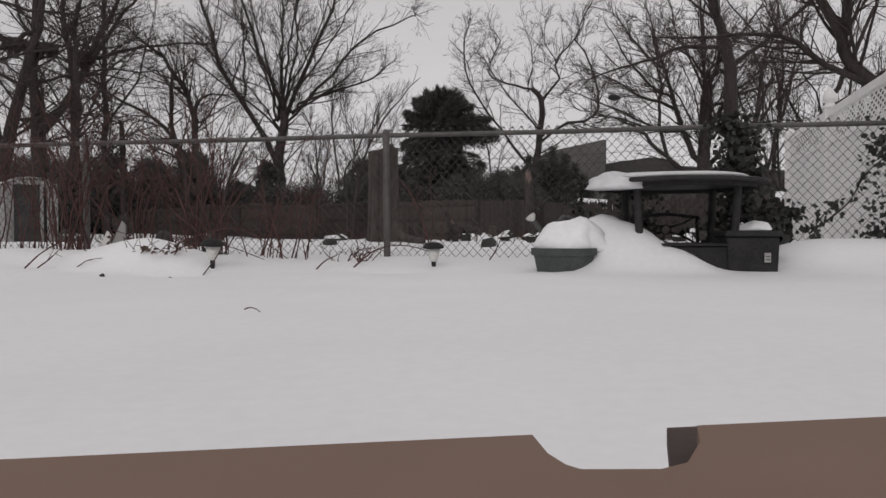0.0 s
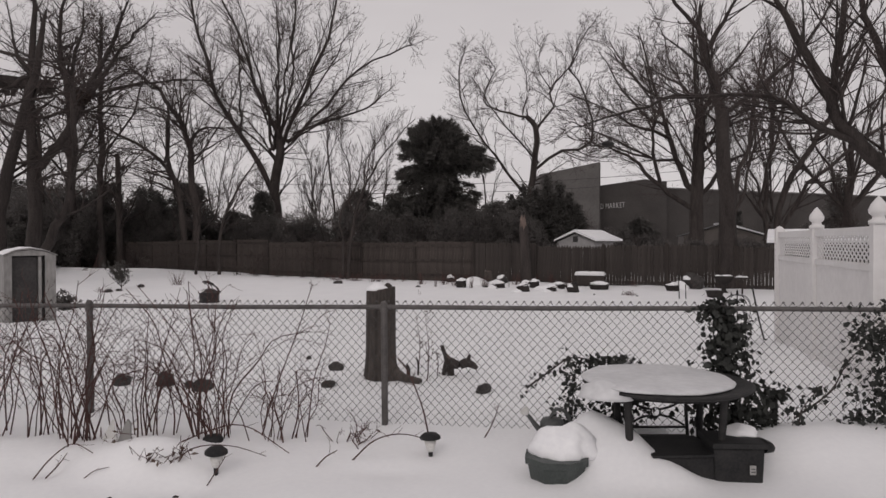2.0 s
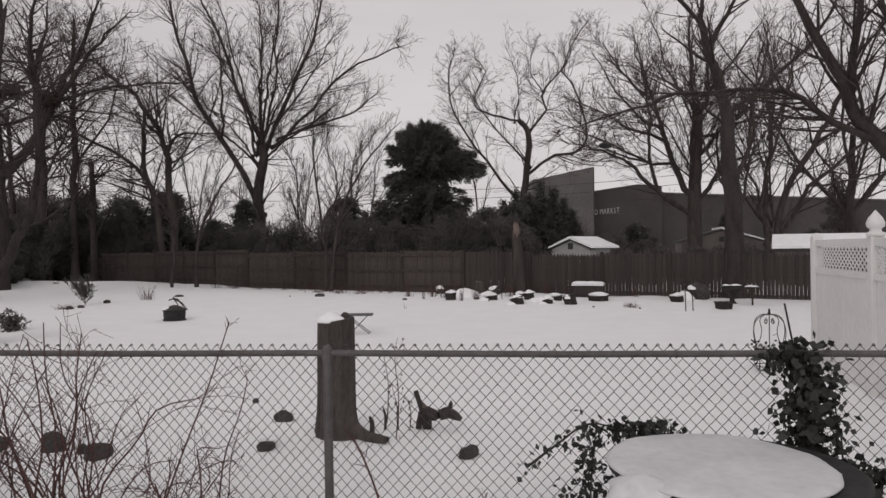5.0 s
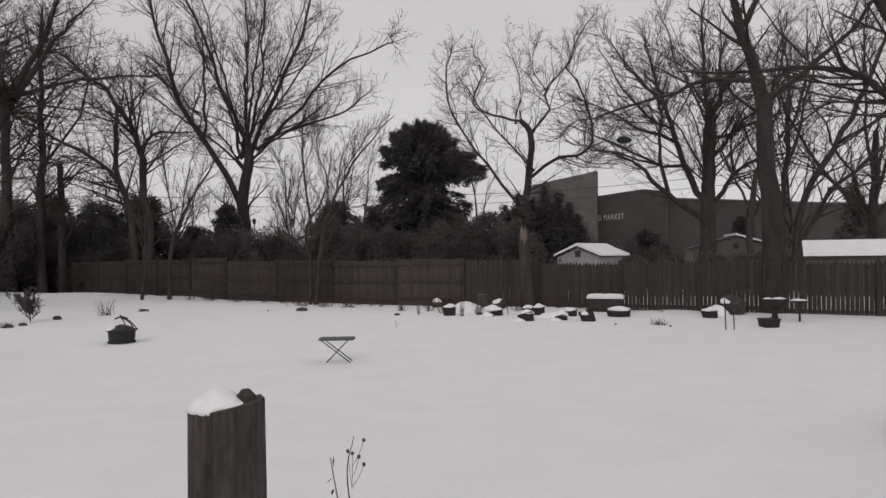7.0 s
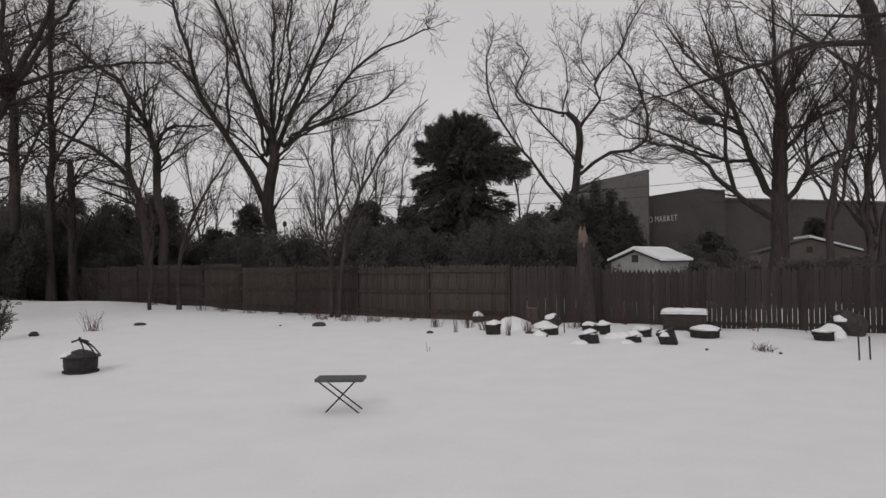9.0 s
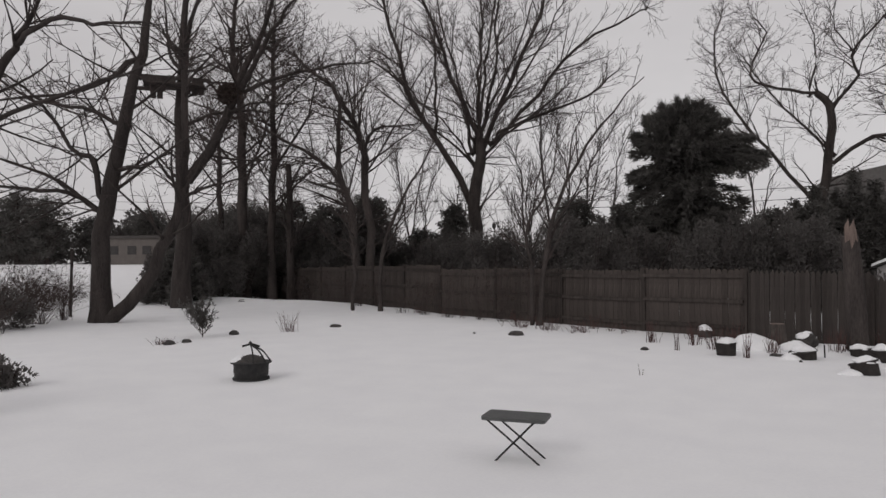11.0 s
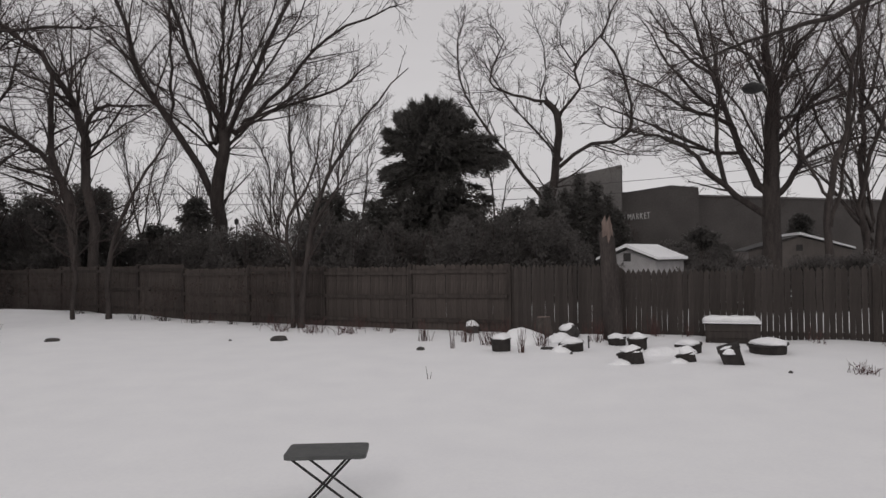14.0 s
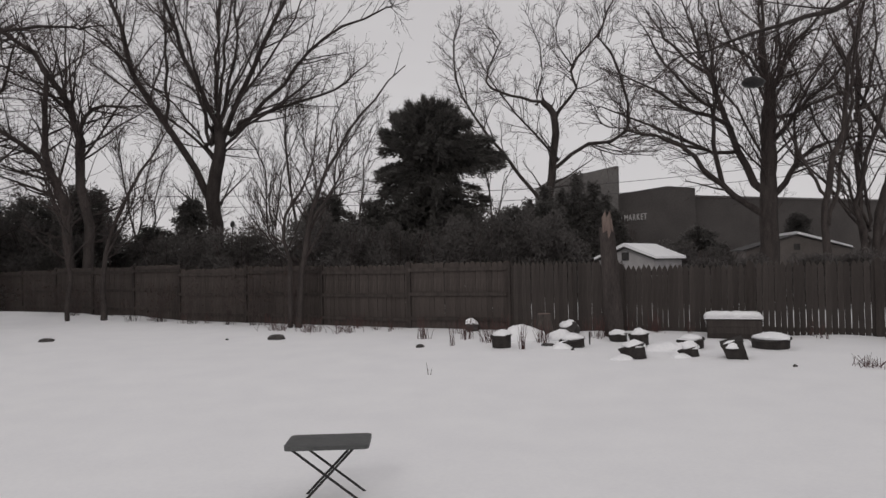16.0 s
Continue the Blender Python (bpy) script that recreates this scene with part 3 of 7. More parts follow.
bare_tree("bare_tree", "slender bare twin tree with a bent side limb behind the fence", (-13.7, 39), [
    (0.20, ((0, -0.4), (-0.4, 4), (-1, 6.1), (-1, 9.3))),
    (0.22, ((0.5, -0.4), (0.2, 4.8), (-0.1, 7.3), (-1.1, 9.3), (-3.1, 11.1))),
    (0.14, ((0.2, 5.2), (0.2, 7.2), (1.1, 7.9), (2.3, 7.9))),
    (0.16, ((-0.3, 4.3), (-1.6, 6.3), (-4.3, 7.9))),
], 19, fork=0.4, spread=0.4, twigs=(14, 8, 5), lengths=(2.6, 1.5, 0.8), angle=0.8, bend=0.16, second=7)
bare_tree("bare_tree", "tall straight bare tree behind the fence", (-20.5, 40), [
    (0.30, ((0, -0.6), (0, 5.7), (-0.1, 10.1), (-0.6, 13.2), (0, 16.4))),
    (0.10, ((0, 5.7), (1.3, 7.8), (2.5, 9.6))),
], 20, spread=0.3, twigs=(14, 8, 5), lengths=(2.8, 1.6, 0.8), angle=0.9, bend=0.13, second=9)
bare_tree("bare_tree", "tall thin straight bare tree behind the fence", (-18.9, 40), [
    (0.24, ((0, -0.6), (-0.1, 5.6), (-0.1, 11), (-0.1, 14.6))),
    (0.10, ((-0.1, 6.4), (1.5, 8.7), (2.1, 11.1))),
], 21, spread=0.3, twigs=(14, 8, 5), lengths=(2.8, 1.6, 0.8), angle=0.9, bend=0.13, second=9)
bare_tree("bare_tree", "broken bare trunk with a few arching twigs behind the fence", (-17.85, 40), [
    (0.22, ((0, -0.4), (0, 3.5), (-0.05, 6.6))),
    (0.06, ((0, 5.6), (0.7, 6.6), (1.6, 6.5), (2.3, 5.8))),
    (0.05, ((0, 5.0), (-0.7, 5.6), (-1.4, 5.5))),
], 25, fork=0.6, spread=0.3, twigs=(10, 7, 5), lengths=(1.8, 1.2, 0.7), angle=0.9, bend=0.16, second=5)
bare_tree("bare_tree", "thin bare trunk behind the fence", (-23.3, 42), [
    (0.20, ((0, -0.8), (-0.1, 6.9), (-0.2, 9.9))),
], 22, spread=0.3, twigs=(14, 8, 5), lengths=(2.8, 1.5, 0.8), angle=0.9, bend=0.13, second=10)
bare_tree("bare_tree", "bare tree with long low limbs at the side of the yard", (-17.3, 24), [
    (0.20, ((-2.2, 1.4), (-1.1, 4.6), (0.2, 7), (0.9, 7.8), (1.7, 8.9))),
    (0.10, ((0.9, 7.7), (2, 8.1), (3.5, 7.9), (4.8, 7.7))),
    (0.10, ((-1.0, 5.2), (0.5, 5.9), (2.4, 6.3), (4.5, 6.9))),
], 23, bark=DARK_BARK, spread=0.2, twigs=(9, 6, 4), lengths=(2.2, 1.4, 0.7), angle=0.8, bend=0.14, second=3)

bare_tree("bare_tree", "young bare tree with curving stems before the wooden fence", (-3.8, 30.0), [
    (0.09, ((0, 0), (0.1, 1.5), (0.3, 2.7), (0.8, 4.1), (1.7, 5.6), (2.9, 6.9))),
    (0.07, ((-0.2, 0), (-0.1, 1.7), (-0.2, 2.7), (0.5, 4), (0.8, 5.5))),
    (0.05, ((0.3, 2.7), (1.1, 3.7), (1.9, 4.1))),
    (0.05, ((0.1, 1.5), (0.5, 3), (1.1, 4.1), (1.5, 4.7))),
    (0.04, ((0.8, 4.1), (1, 5.3), (1.5, 6.3))),
], 31, spread=0.3, twigs=(14, 9, 6), lengths=(1.5, 0.9, 0.5), rmin=0.005, second=5)
bare_tree("bare_tree", "young bare tree with two slim stems before the wooden fence", (-10.4, 33.8), [
    (0.09, ((0, -0.1), (0.1, 2), (0.6, 3.5), (1.6, 5.2), (2.4, 6.3))),
    (0.08, ((-1.1, -0), (-0.8, 2.2), (-0.7, 3.7), (-1, 5.2))),
    (0.05, ((0.1, 2), (0.9, 3.7), (1.1, 5))),
    (0.05, ((-0.8, 2.6), (-1.4, 4.1), (-1.5, 5.4))),
], 32, spread=0.3, twigs=(14, 9, 6), lengths=(1.7, 1.0, 0.6), rmin=0.005, second=5)
bare_tree("bare_tree", "cluster of slender bare saplings with upswept twigs", (-6.8, 50), [
    (0.09, ((0, 3), (-0.7, 6.7), (-0.9, 9.2), (-0.7, 11.4))),
    (0.08, ((1.4, 3.4), (1.6, 7), (2.9, 9.6), (4, 10.8))),
    (0.07, ((-1.8, 3.1), (-2.2, 6.7), (-3.2, 9.2), (-3.6, 10.7))),
    (0.07, ((0.5, 3.4), (0.7, 6.7), (0, 8.9), (0.6, 11))),
    (0.07, ((2.9, 3.7), (3.3, 7.4), (4.4, 9.9))),
    (0.06, ((-1.5, 3.1), (-1.3, 6.3), (-0.3, 9.6), (-0.5, 11))),
    (0.06, ((1.4, 3.8), (2.2, 6.3), (2.4, 8.8))),
], 33, spread=0.4, twigs=(14, 8, 5), lengths=(2.0, 1.2, 0.7), angle=0.45, lift=0.08, second=6, rmin=0.006)
bare_tree("bare_tree", "cluster of thin bare saplings beyond the fence", (-15.1, 50), [
    (0.07, ((0, 3.1), (-1.1, 6.4), (-1.4, 8.9))),
    (0.07, ((0.3, 3.5), (0.7, 6.4), (2, 8.5))),
    (0.06, ((-0.4, 3.5), (0, 7.5), (0.6, 9.3))),
], 34, spread=0.4, twigs=(14, 8, 5), lengths=(2.0, 1.2, 0.7), angle=0.45, lift=0.08, second=6, rmin=0.006)
for seed, (x, y, h) in enumerate([(-19.6, 49.0, 8.2), (-12.8, 51.0, 7.6), (-24.5, 50.0, 8.6), (-9.0, 53.0, 7.8), (-28.5, 52.0, 8.0)]):
    bare_tree("bare_tree", "thicket of thin bare saplings beyond the fence", (x, y),
              [(0.08, ((0, 0), (0.1, h * 0.4), (-0.2, h * 0.7), (0.1, h)))] + fan_limbs(300 + seed, 5, 0.6, 2.4, 2.6, h * 0.8, 1.2, 0.06), 300 + seed, spread=0.5, twigs=(12, 7, 4), lengths=(2.0, 1.2, 0.7), angle=0.5, second=6)
bare_tree("bare_tree", "thin bare saplings beside the tall evergreen", (3.7, 52), [
    (0.08, ((0, 3.7), (-0.2, 6), (-0.9, 7.6))),
    (0.07, ((0.2, 3.7), (0.6, 6), (1.3, 7.2))),
], 35, spread=0.4, twigs=(12, 8, 5), lengths=(1.4, 0.9, 0.5), angle=0.5, lift=0.08, second=5, rmin=0.006)


# ---- evergreens and shrubs ----
def leaves(rng, at, way, length, width, droop=0.0, flat=False):
    """Small leaves or needle sprays at the places, pointing along way: bent ones of two triangles, flat ones of one."""
    n = len(at)
    way = way / (np.linalg.norm(way, axis=1, keepdims=True) + 1e-9)
    side = np.cross(way, rng.normal(size=(n, 3)))
    side /= np.linalg.norm(side, axis=1, keepdims=True) + 1e-9
    if flat:
        end = at + way * (length * rng.uniform(0.6, 1.3, n))[:, None]
        half = side * (width * 0.5 * rng.uniform(0.6, 1.3, n))[:, None]
        return np.stack([at - half, at + half, end], 1).reshape(-1, 3), np.arange(3 * n).reshape(-1, 3)
    L, W = (length * rng.uniform(0.6, 1.3, n))[:, None], (width * rng.uniform(0.6, 1.3, n))[:, None]
    mid, end = at + way * L * 0.5, at + way * L + np.array([0, 0, -droop]) * L
    v = np.stack([at, mid + side * W * 0.5, end, mid - side * W * 0.5], 1).reshape(-1, 3)
    i = np.arange(n)[:, None] * 4
    return v, np.concatenate([i + [0, 1, 2], i + [0, 2, 3]])


def evergreen(name, label, at, height, radius, seed, lumps=26, count=5200, blunt=0.5, leaf=0.32, mat=None, category="tree", low=0.04, ragged=0.2, puffy=1.0):
    """A trunk with whorls of drooping boughs, each hung with sprays; uneven outline with gaps."""
    rng = np.random.default_rng(seed)
    tree = thing(name, label, category, at=(at[0], at[1], at[2] if len(at) > 2 else 0.0))
    part("trunk", Geo().tube([(0, 0, -0.2), (0.02 * height, 0, height * 0.5), (0, 0, height * 0.97)], [0.035 * height, 0.022 * height, 0.004 * height], 7), BARK, tree)
    h = low + (0.97 - low) * ((np.arange(lumps) + rng.random(lumps)) / lumps) ** 0.9
    reach = radius * np.clip((1 - h) ** blunt * (0.55 + 0.6 * np.minimum(h * 5, 1)), 0.12, 1.1) * rng.uniform(0.92 - ragged, 0.92 + ragged, lumps)
    a = rng.normal(size=lumps) * 0.3 + np.arange(lumps) * 2.4
    p = []
    for u in np.linspace(0, 1, 6):
        z = h * height + reach * (0.35 * u - 0.42 * u * u)
        p.append(np.stack([np.cos(a) * reach * u, np.sin(a) * reach * u, z], -1))
    p = np.stack(p, 1)
    boughs = Geo().add(*tubes(p, 0.006 * height * (1 - 0.85 * np.linspace(0, 1, 6))[None] * np.ones((lumps, 1)), 4))
    part("limb_mass", boughs, BARK, tree, kind="stuff")
    own = rng.choice(lumps, count, p=reach / reach.sum())
    u = rng.random(count) ** 0.6
    s = u * 5
    i = np.clip(s.astype(int), 0, 4)
    f = (s - i)[:, None]
    on = p[own, i] * (1 - f) + p[own, i + 1] * f
    puff = rng.normal(size=(count, 3)) * puffy * (0.07 * radius * (1.3 - 0.5 * u) + 0.016 * height)[:, None] * np.array([1, 1, 0.75])
    out = p[own, 5] - p[own, 0]
    way = out / (np.linalg.norm(out, axis=1, keepdims=True) + 1e-9) + rng.normal(size=(count, 3)) * 0.7 + np.array([0, 0, 0.1])
    part("crown", Geo().add(*leaves(rng, on + puff, way, leaf, leaf * 0.5, 0.25, True)), mat or NEEDLES, tree, kind="stuff")
    return tree


def big_spruce(label, at, seed):
    """A broad-headed conifer: whorls of boughs that follow a stepped outline, hung with drooping sprays, thin below the head."""
    rng = np.random.default_rng(seed)
    tree = thing("spruce", label, "tree", at=(at[0], at[1], 0.0))
    part("trunk", Geo().tube([(0, 0, -0.2), (0.1, 0, 5.0), (0, 0, 9.3)], [0.3, 0.2, 0.03], 8), BARK, tree)
    n = 210
    h = 1.2 + 7.95 * ((np.arange(n) + rng.random(n)) / n) ** 0.85
    reach = np.interp(h, [1.2, 3.5, 4.9, 5.6, 6.2, 7.0, 7.7, 8.3, 8.9, 9.25, 9.5], [3.1, 2.9, 2.6, 2.2, 2.15, 2.2, 2.1, 1.6, 0.95, 0.55, 0.3]) * rng.uniform(0.62, 1.16, n)
    a = np.arange(n) * 2.39996 + rng.normal(size=n) * 0.25
    for k, (height, out, turn) in enumerate([(6.9, 3.6, -0.1), (7.1, 3.2, 0.22), (6.7, 3.4, -0.3), (7.4, 2.9, 0.02), (6.6, 3.0, 0.3), (7.3, 3.1, -0.22), (6.85, 3.7, 0.08), (7.5, 2.6, 0.15), (6.1, 2.5, 3.3), (5.7, 2.4, 2.9), (6.4, 2.6, 3.0)]):
        h[k * 5 + 90], reach[k * 5 + 90], a[k * 5 + 90] = height, out, turn
    p = np.stack([np.stack([np.cos(a) * reach * u, np.sin(a) * reach * u, h + reach * (np.interp(h, [6.5, 9.0], [0.22, 0.3]) * u + np.interp(h, [6.5, 9.0], [-0.3, 0.12]) * u * u)], -1) for u in np.linspace(0, 1, 6)], 1)
    part("limb_mass", Geo().add(*tubes(p, 0.045 * (1 - 0.85 * np.linspace(0, 1, 6))[None] * np.ones((n, 1)), 4)), BARK, tree, kind="stuff")
    weight = reach * np.where((h > 4.5) & (h < 6.3), 0.42, 1.0)
    count = 76000
    own = rng.choice(n, count, p=weight / weight.sum())
    u = rng.random(count) ** 0.55
    s = u * 5
    i = np.clip(s.astype(int), 0, 4)
    f = (s - i)[:, None]
    on = p[own, i] * (1 - f) + p[own, i + 1] * f
    on = on + rng.normal(size=(count, 3)) * (0.055 + 0.13 * (1 - u))[:, None] * np.array([1, 1, 0.9])
    on[:, 2] -= 0.34 * rng.random(count) ** 2 * np.minimum(reach[own] / 2, 1) * np.where(reach[own] > 2.5, 1.7, 1.0)
    out = p[own, 5] - p[own, 0]
    way = out / (np.linalg.norm(out, axis=1, keepdims=True) + 1e-9) + rng.normal(size=(count, 3)) * 0.55 + np.stack([0 * u, 0 * u, np.where(h[own] > 7.6, 0.5, -0.35)], -1)
    part("crown", Geo().add(*leaves(rng, on, way, 0.28, 0.08, 0.25, True)), NEEDLES, tree, kind="stuff")
    tip = np.repeat(np.arange(n), 60)
    w = rng.random(len(tip)) ** 0.7
    end = p[tip, 4] * (1 - w[:, None]) + p[tip, 5] * w[:, None]
    ahead = p[tip, 5] - p[tip, 3]
    ahead = ahead / (np.linalg.norm(ahead, axis=1, keepdims=True) + 1e-9) + rng.normal(size=ahead.shape) * 0.45 + np.stack([0 * w, 0 * w, np.where(h[tip] > 8.2, 0.9, np.where(h[tip] > 7.2, 0.25, -0.3))], -1)
    part("needle_fringe", Geo().add(*leaves(rng, end + rng.normal(size=end.shape) * 0.035, ahead, 0.42, 0.06, 0.3, True)), NEEDLES, tree, kind="stuff")
    m = 9000
    z = rng.uniform(1.0, 9.0, m)
    t, w = rng.random(m) * 2 * math.pi, np.interp(z, [1.0, 4.5, 5.2, 6.2, 6.8, 8.4, 9.0], [2.0, 1.5, 0.35, 0.5, 1.5, 1.1, 0.4]) * rng.random(m) ** 0.5
    core = np.stack([np.cos(t) * w, np.sin(t) * w, z], -1)
    part("inner_crown", Geo().add(*leaves(rng, core, rng.normal(size=(m, 3)), 0.36, 0.2, 0.1, True)), NEEDLES, tree, kind="stuff")
    return tree


def shrub(name, label, at, size, seed, count=1800, leaf=0.2, mat=None, stems=14):
    """A dense round shrub: stems from the ground and a lumpy cloud of leaves."""
    rng = np.random.default_rng(seed)
    bush = thing(name, label, "shrub", "shrubs behind the fence", at=(at[0], at[1], snow_at(at[0], at[1])))
    sx, sy, sz = size
    a, t = rng.random(stems) * 2 * math.pi, rng.uniform(0.3, 0.8, stems)
    p = np.stack([np.stack([np.cos(a) * sx * t * u, np.sin(a) * sy * t * u, sz * (0.95 * u - 0.12 * u * t) - 0.1], -1) for u in np.linspace(0, 1, 5)], 1)
    part("stem_mass", Geo().add(*tubes(p, np.full((stems, 5), 0.02) * np.linspace(1, 0.4, 5), 4)), TWIG, bush, kind="stuff")
    lumps = 24
    la, lh = rng.random(lumps) * 2 * math.pi, rng.random(lumps)
    ring = np.sqrt(np.clip(1 - (lh * 1.1 - 0.25) ** 2, 0.05, 1)) * rng.uniform(0.2, 0.98, lumps)
    c = np.stack([np.cos(la) * sx * ring, np.sin(la) * sy * ring, sz * (0.1 + 0.75 * lh) * rng.uniform(0.85, 1.12, lumps)], -1)
    own = rng.integers(0, lumps, count)
    d = rng.normal(size=(count, 3))
    d /= np.linalg.norm(d, axis=1, keepdims=True)
    r = rng.uniform(0.2, 0.42, lumps)[own][:, None] * rng.random(count)[:, None] ** 0.5 * np.array([sx, sy, sz * 0.75])
    on = c[own] + d * r
    on[:, 2] = np.abs(on[:, 2])
    part("crown", Geo().add(*leaves(rng, on, d + rng.normal(size=d.shape) * 0.5 + np.array([0, 0, 0.3]), leaf, leaf * 0.7, 0.1, True)), mat or SHRUB_LEAF, bush, kind="stuff")
    return bush


big_spruce("tall dark evergreen with drooping dense boughs behind the fence", (0.0, 46.0), 41)
for seed, (x, y, h, r) in enumerate([(-14.8, 42.0, 5.2, 2.5), (-10.5, 43.0, 4.8, 1.2), (-4.6, 42.5, 4.8, 1.8), (-2.6, 43.5, 4.5, 1.5), (3.6, 43.0, 4.1, 1.9), (5.4, 45.0, 4.5, 1.7),
                                     (-21.0, 45.0, 5.4, 2.4), (-24.6, 45.0, 4.8, 2.2), (13.2, 46.0, 3.2, 1.6), (22.6, 54.0, 4.3, 1.3), (-17.8, 44.0, 5.0, 2.1), (-12.6, 44.0, 3.6, 1.4)]):
    evergreen("evergreen", "dark bushy evergreen tree behind the fence", (x, y), h, r, 60 + seed, lumps=60, count=int(1500 * h * r + 4000), blunt=0.45, leaf=0.17, ragged=0.34, low=0.02, puffy=0.7)
for seed, (x, y, h, r) in enumerate([(-57.0, 58.0, 6.6, 2.8), (-61.0, 57.0, 6.0, 2.8), (-66.0, 55.0, 6.4, 3.0), (-51.5, 61.0, 4.4, 2.4), (-48.0, 64.0, 4.6, 2.6), (-38.0, 64.0, 5.4, 2.8), (-33.0, 62.0, 5.0, 2.6), (-54.0, 58.5, 6.0, 2.8), (-45.5, 62.0, 4.9, 2.6), (-42.0, 66.0, 4.2, 2.6), (-59.5, 60.0, 6.4, 3.2)]):
    evergreen("evergreen", "distant dark evergreen beyond the open snow", (x, y, snow_at(x, y)), h, r, 80 + seed, lumps=40, count=5000, blunt=0.4, leaf=0.3, ragged=0.26, low=0.02)
for seed, (x, y, h, r) in enumerate([(4.9, 46.6, 4.9, 1.3), (5.7, 46.4, 5.5, 1.3), (6.5, 46.2, 5.3, 1.3), (7.2, 46.0, 6.1, 1.4), (8.0, 46.0, 5.6, 1.4), (8.7, 46.4, 5.0, 1.3), (9.3, 46.6, 4.2, 1.2)]):
    evergreen("conifer", "narrow pointed dark conifer before the market wall", (x, y), h, r, 120 + seed, lumps=110, count=10000, blunt=0.95, leaf=0.17, ragged=0.3, low=0.01, puffy=0.7)
evergreen("evergreen", "low dark spreading evergreen at the shady end of the yard", (-20.9, 35.6), 2.5, 1.7, 131, lumps=50, count=9000, blunt=0.7, leaf=0.17, ragged=0.3, low=0.01, puffy=0.8)
evergreen("pine", "distant pine above the market roof", (35.4, 62.0), 7.7, 1.6, 90, lumps=40, count=3000, blunt=0.8, leaf=0.4)


HEDGE = random.Random(8)
for x, y, sx, sz in [(-13.2, 41.0, 1.9, 3.8), (-11.2, 41.5, 1.6, 3.2), (-9.0, 41.0, 1.7, 3.0), (-7.6, 39.5, 1.6, 3.2), (-5.6, 39.5, 1.7, 3.2), (-3.4, 38.8, 1.8, 3.4), (-1.4, 38.5, 1.7, 3.2), (0.4, 38.0, 1.8, 3.3),
                     (2.2, 38.6, 1.7, 3.5), (3.9, 38.4, 1.5, 3.3), (5.2, 39.2, 1.1, 3.0), (16.8, 40.0, 1.9, 1.7), (19.5, 36.0, 2.2, 2.4), (11.0, 44.0, 1.2, 2.2)]:
    shrub("shrub", "dark dense evergreen shrub behind the wooden fence", (x, y), (sx, sx * 0.8, sz), HEDGE.randrange(999), 15000, 0.095)
for x, y, sx, sz in [(-14.4, 40.2, 1.4, 3.2), (-16.9, 41.6, 1.8, 3.9), (-20.2, 39.6, 1.7, 3.8), (-22.4, 39.6, 1.7, 3.7), (-18.0, 41.5, 2.2, 4.4), (-21.4, 41.6, 2.2, 4.6), (-24.2, 42.0, 2.1, 4.5), (-15.6, 40.6, 1.8, 4.0), (-22.4, 36.6, 1.1, 2.9)]:
    shrub("shrub", "dark tangled shrub at the shady end of the yard", (x, y), (sx, sx * 0.8, sz), HEDGE.randrange(999), 15000, 0.11)

for n, x in enumerate(np.arange(-76.0, -28.0, 3.2)):
    shrub("shrub", "distant dark hedge beyond the open snow", (x, 66.0 + 2 * math.sin(n * 2.3)), (3.2, 1.6, 4.6 + 0.8 * math.sin(n * 1.7)), 700 + n, 1500, 0.42)
for x, y, sx, sz in [(9.4, 36.5, 1.5, 1.5), (11.6, 37.5, 1.5, 1.6), (13.6, 36.5, 1.5, 1.5), (15.8, 35.6, 1.5, 1.4), (11.6, 43.5, 1.7, 2.3), (13.6, 44.5, 1.6, 2.2), (18.0, 39.0, 1.6, 1.5)]:
    shrub("shrub", "low dark hedge behind the wooden fence", (x, y), (sx, sx * 0.7, sz), HEDGE.randrange(999), 8000, 0.1)
for n, x in enumerate(np.arange(5.6, 24.0, 2.0)):
    shrub("shrub", "low dark hedge behind the wooden fence", (x, 33.6 - 0.25 * (x - 6) + 0.4 * math.sin(n * 2.1)), (1.3, 0.7, 1.25 + 0.15 * math.sin(n * 3.7)), 860 + n, 5000, 0.1)


# ---- wooden fence ----
FENCE_LINE = [(-38.0, 54.0), (-23.2, 44.1), (-8.0, 33.6), (-0.9, 29.2), (6.1, 25.8), (12.2, 22.9), (22.0, 18.3)]
picket = Geo()
picket.prism([(-0.066, -0.25), (0.066, -0.25), (0.066, 1.53), (0.036, 1.585), (-0.036, 1.585), (-0.066, 1.53)], -0.009, 0.009)
PICKET = picket.mesh("picket", FENCE_WOOD)
POINTED = Geo().prism([(-0.066, -0.25), (0.066, -0.25), (0.066, 1.50), (0.0, 1.60), (-0.066, 1.50)], -0.009, 0.009).mesh("picket", PICKET_WOOD)
fence_post = Geo().prism([(-0.05, -0.4), (0.05, -0.4), (0.05, 1.58), (0.0, 1.63), (-0.05, 1.58)], -0.05, 0.05)
FENCE_POST = fence_post.mesh("fence_post", POST_WOOD)
FENCE_RAIL = Geo().box((0, -0.02, -0.045), (1, 0.02, 0.045)).mesh("fence_rail", POST_WOOD)


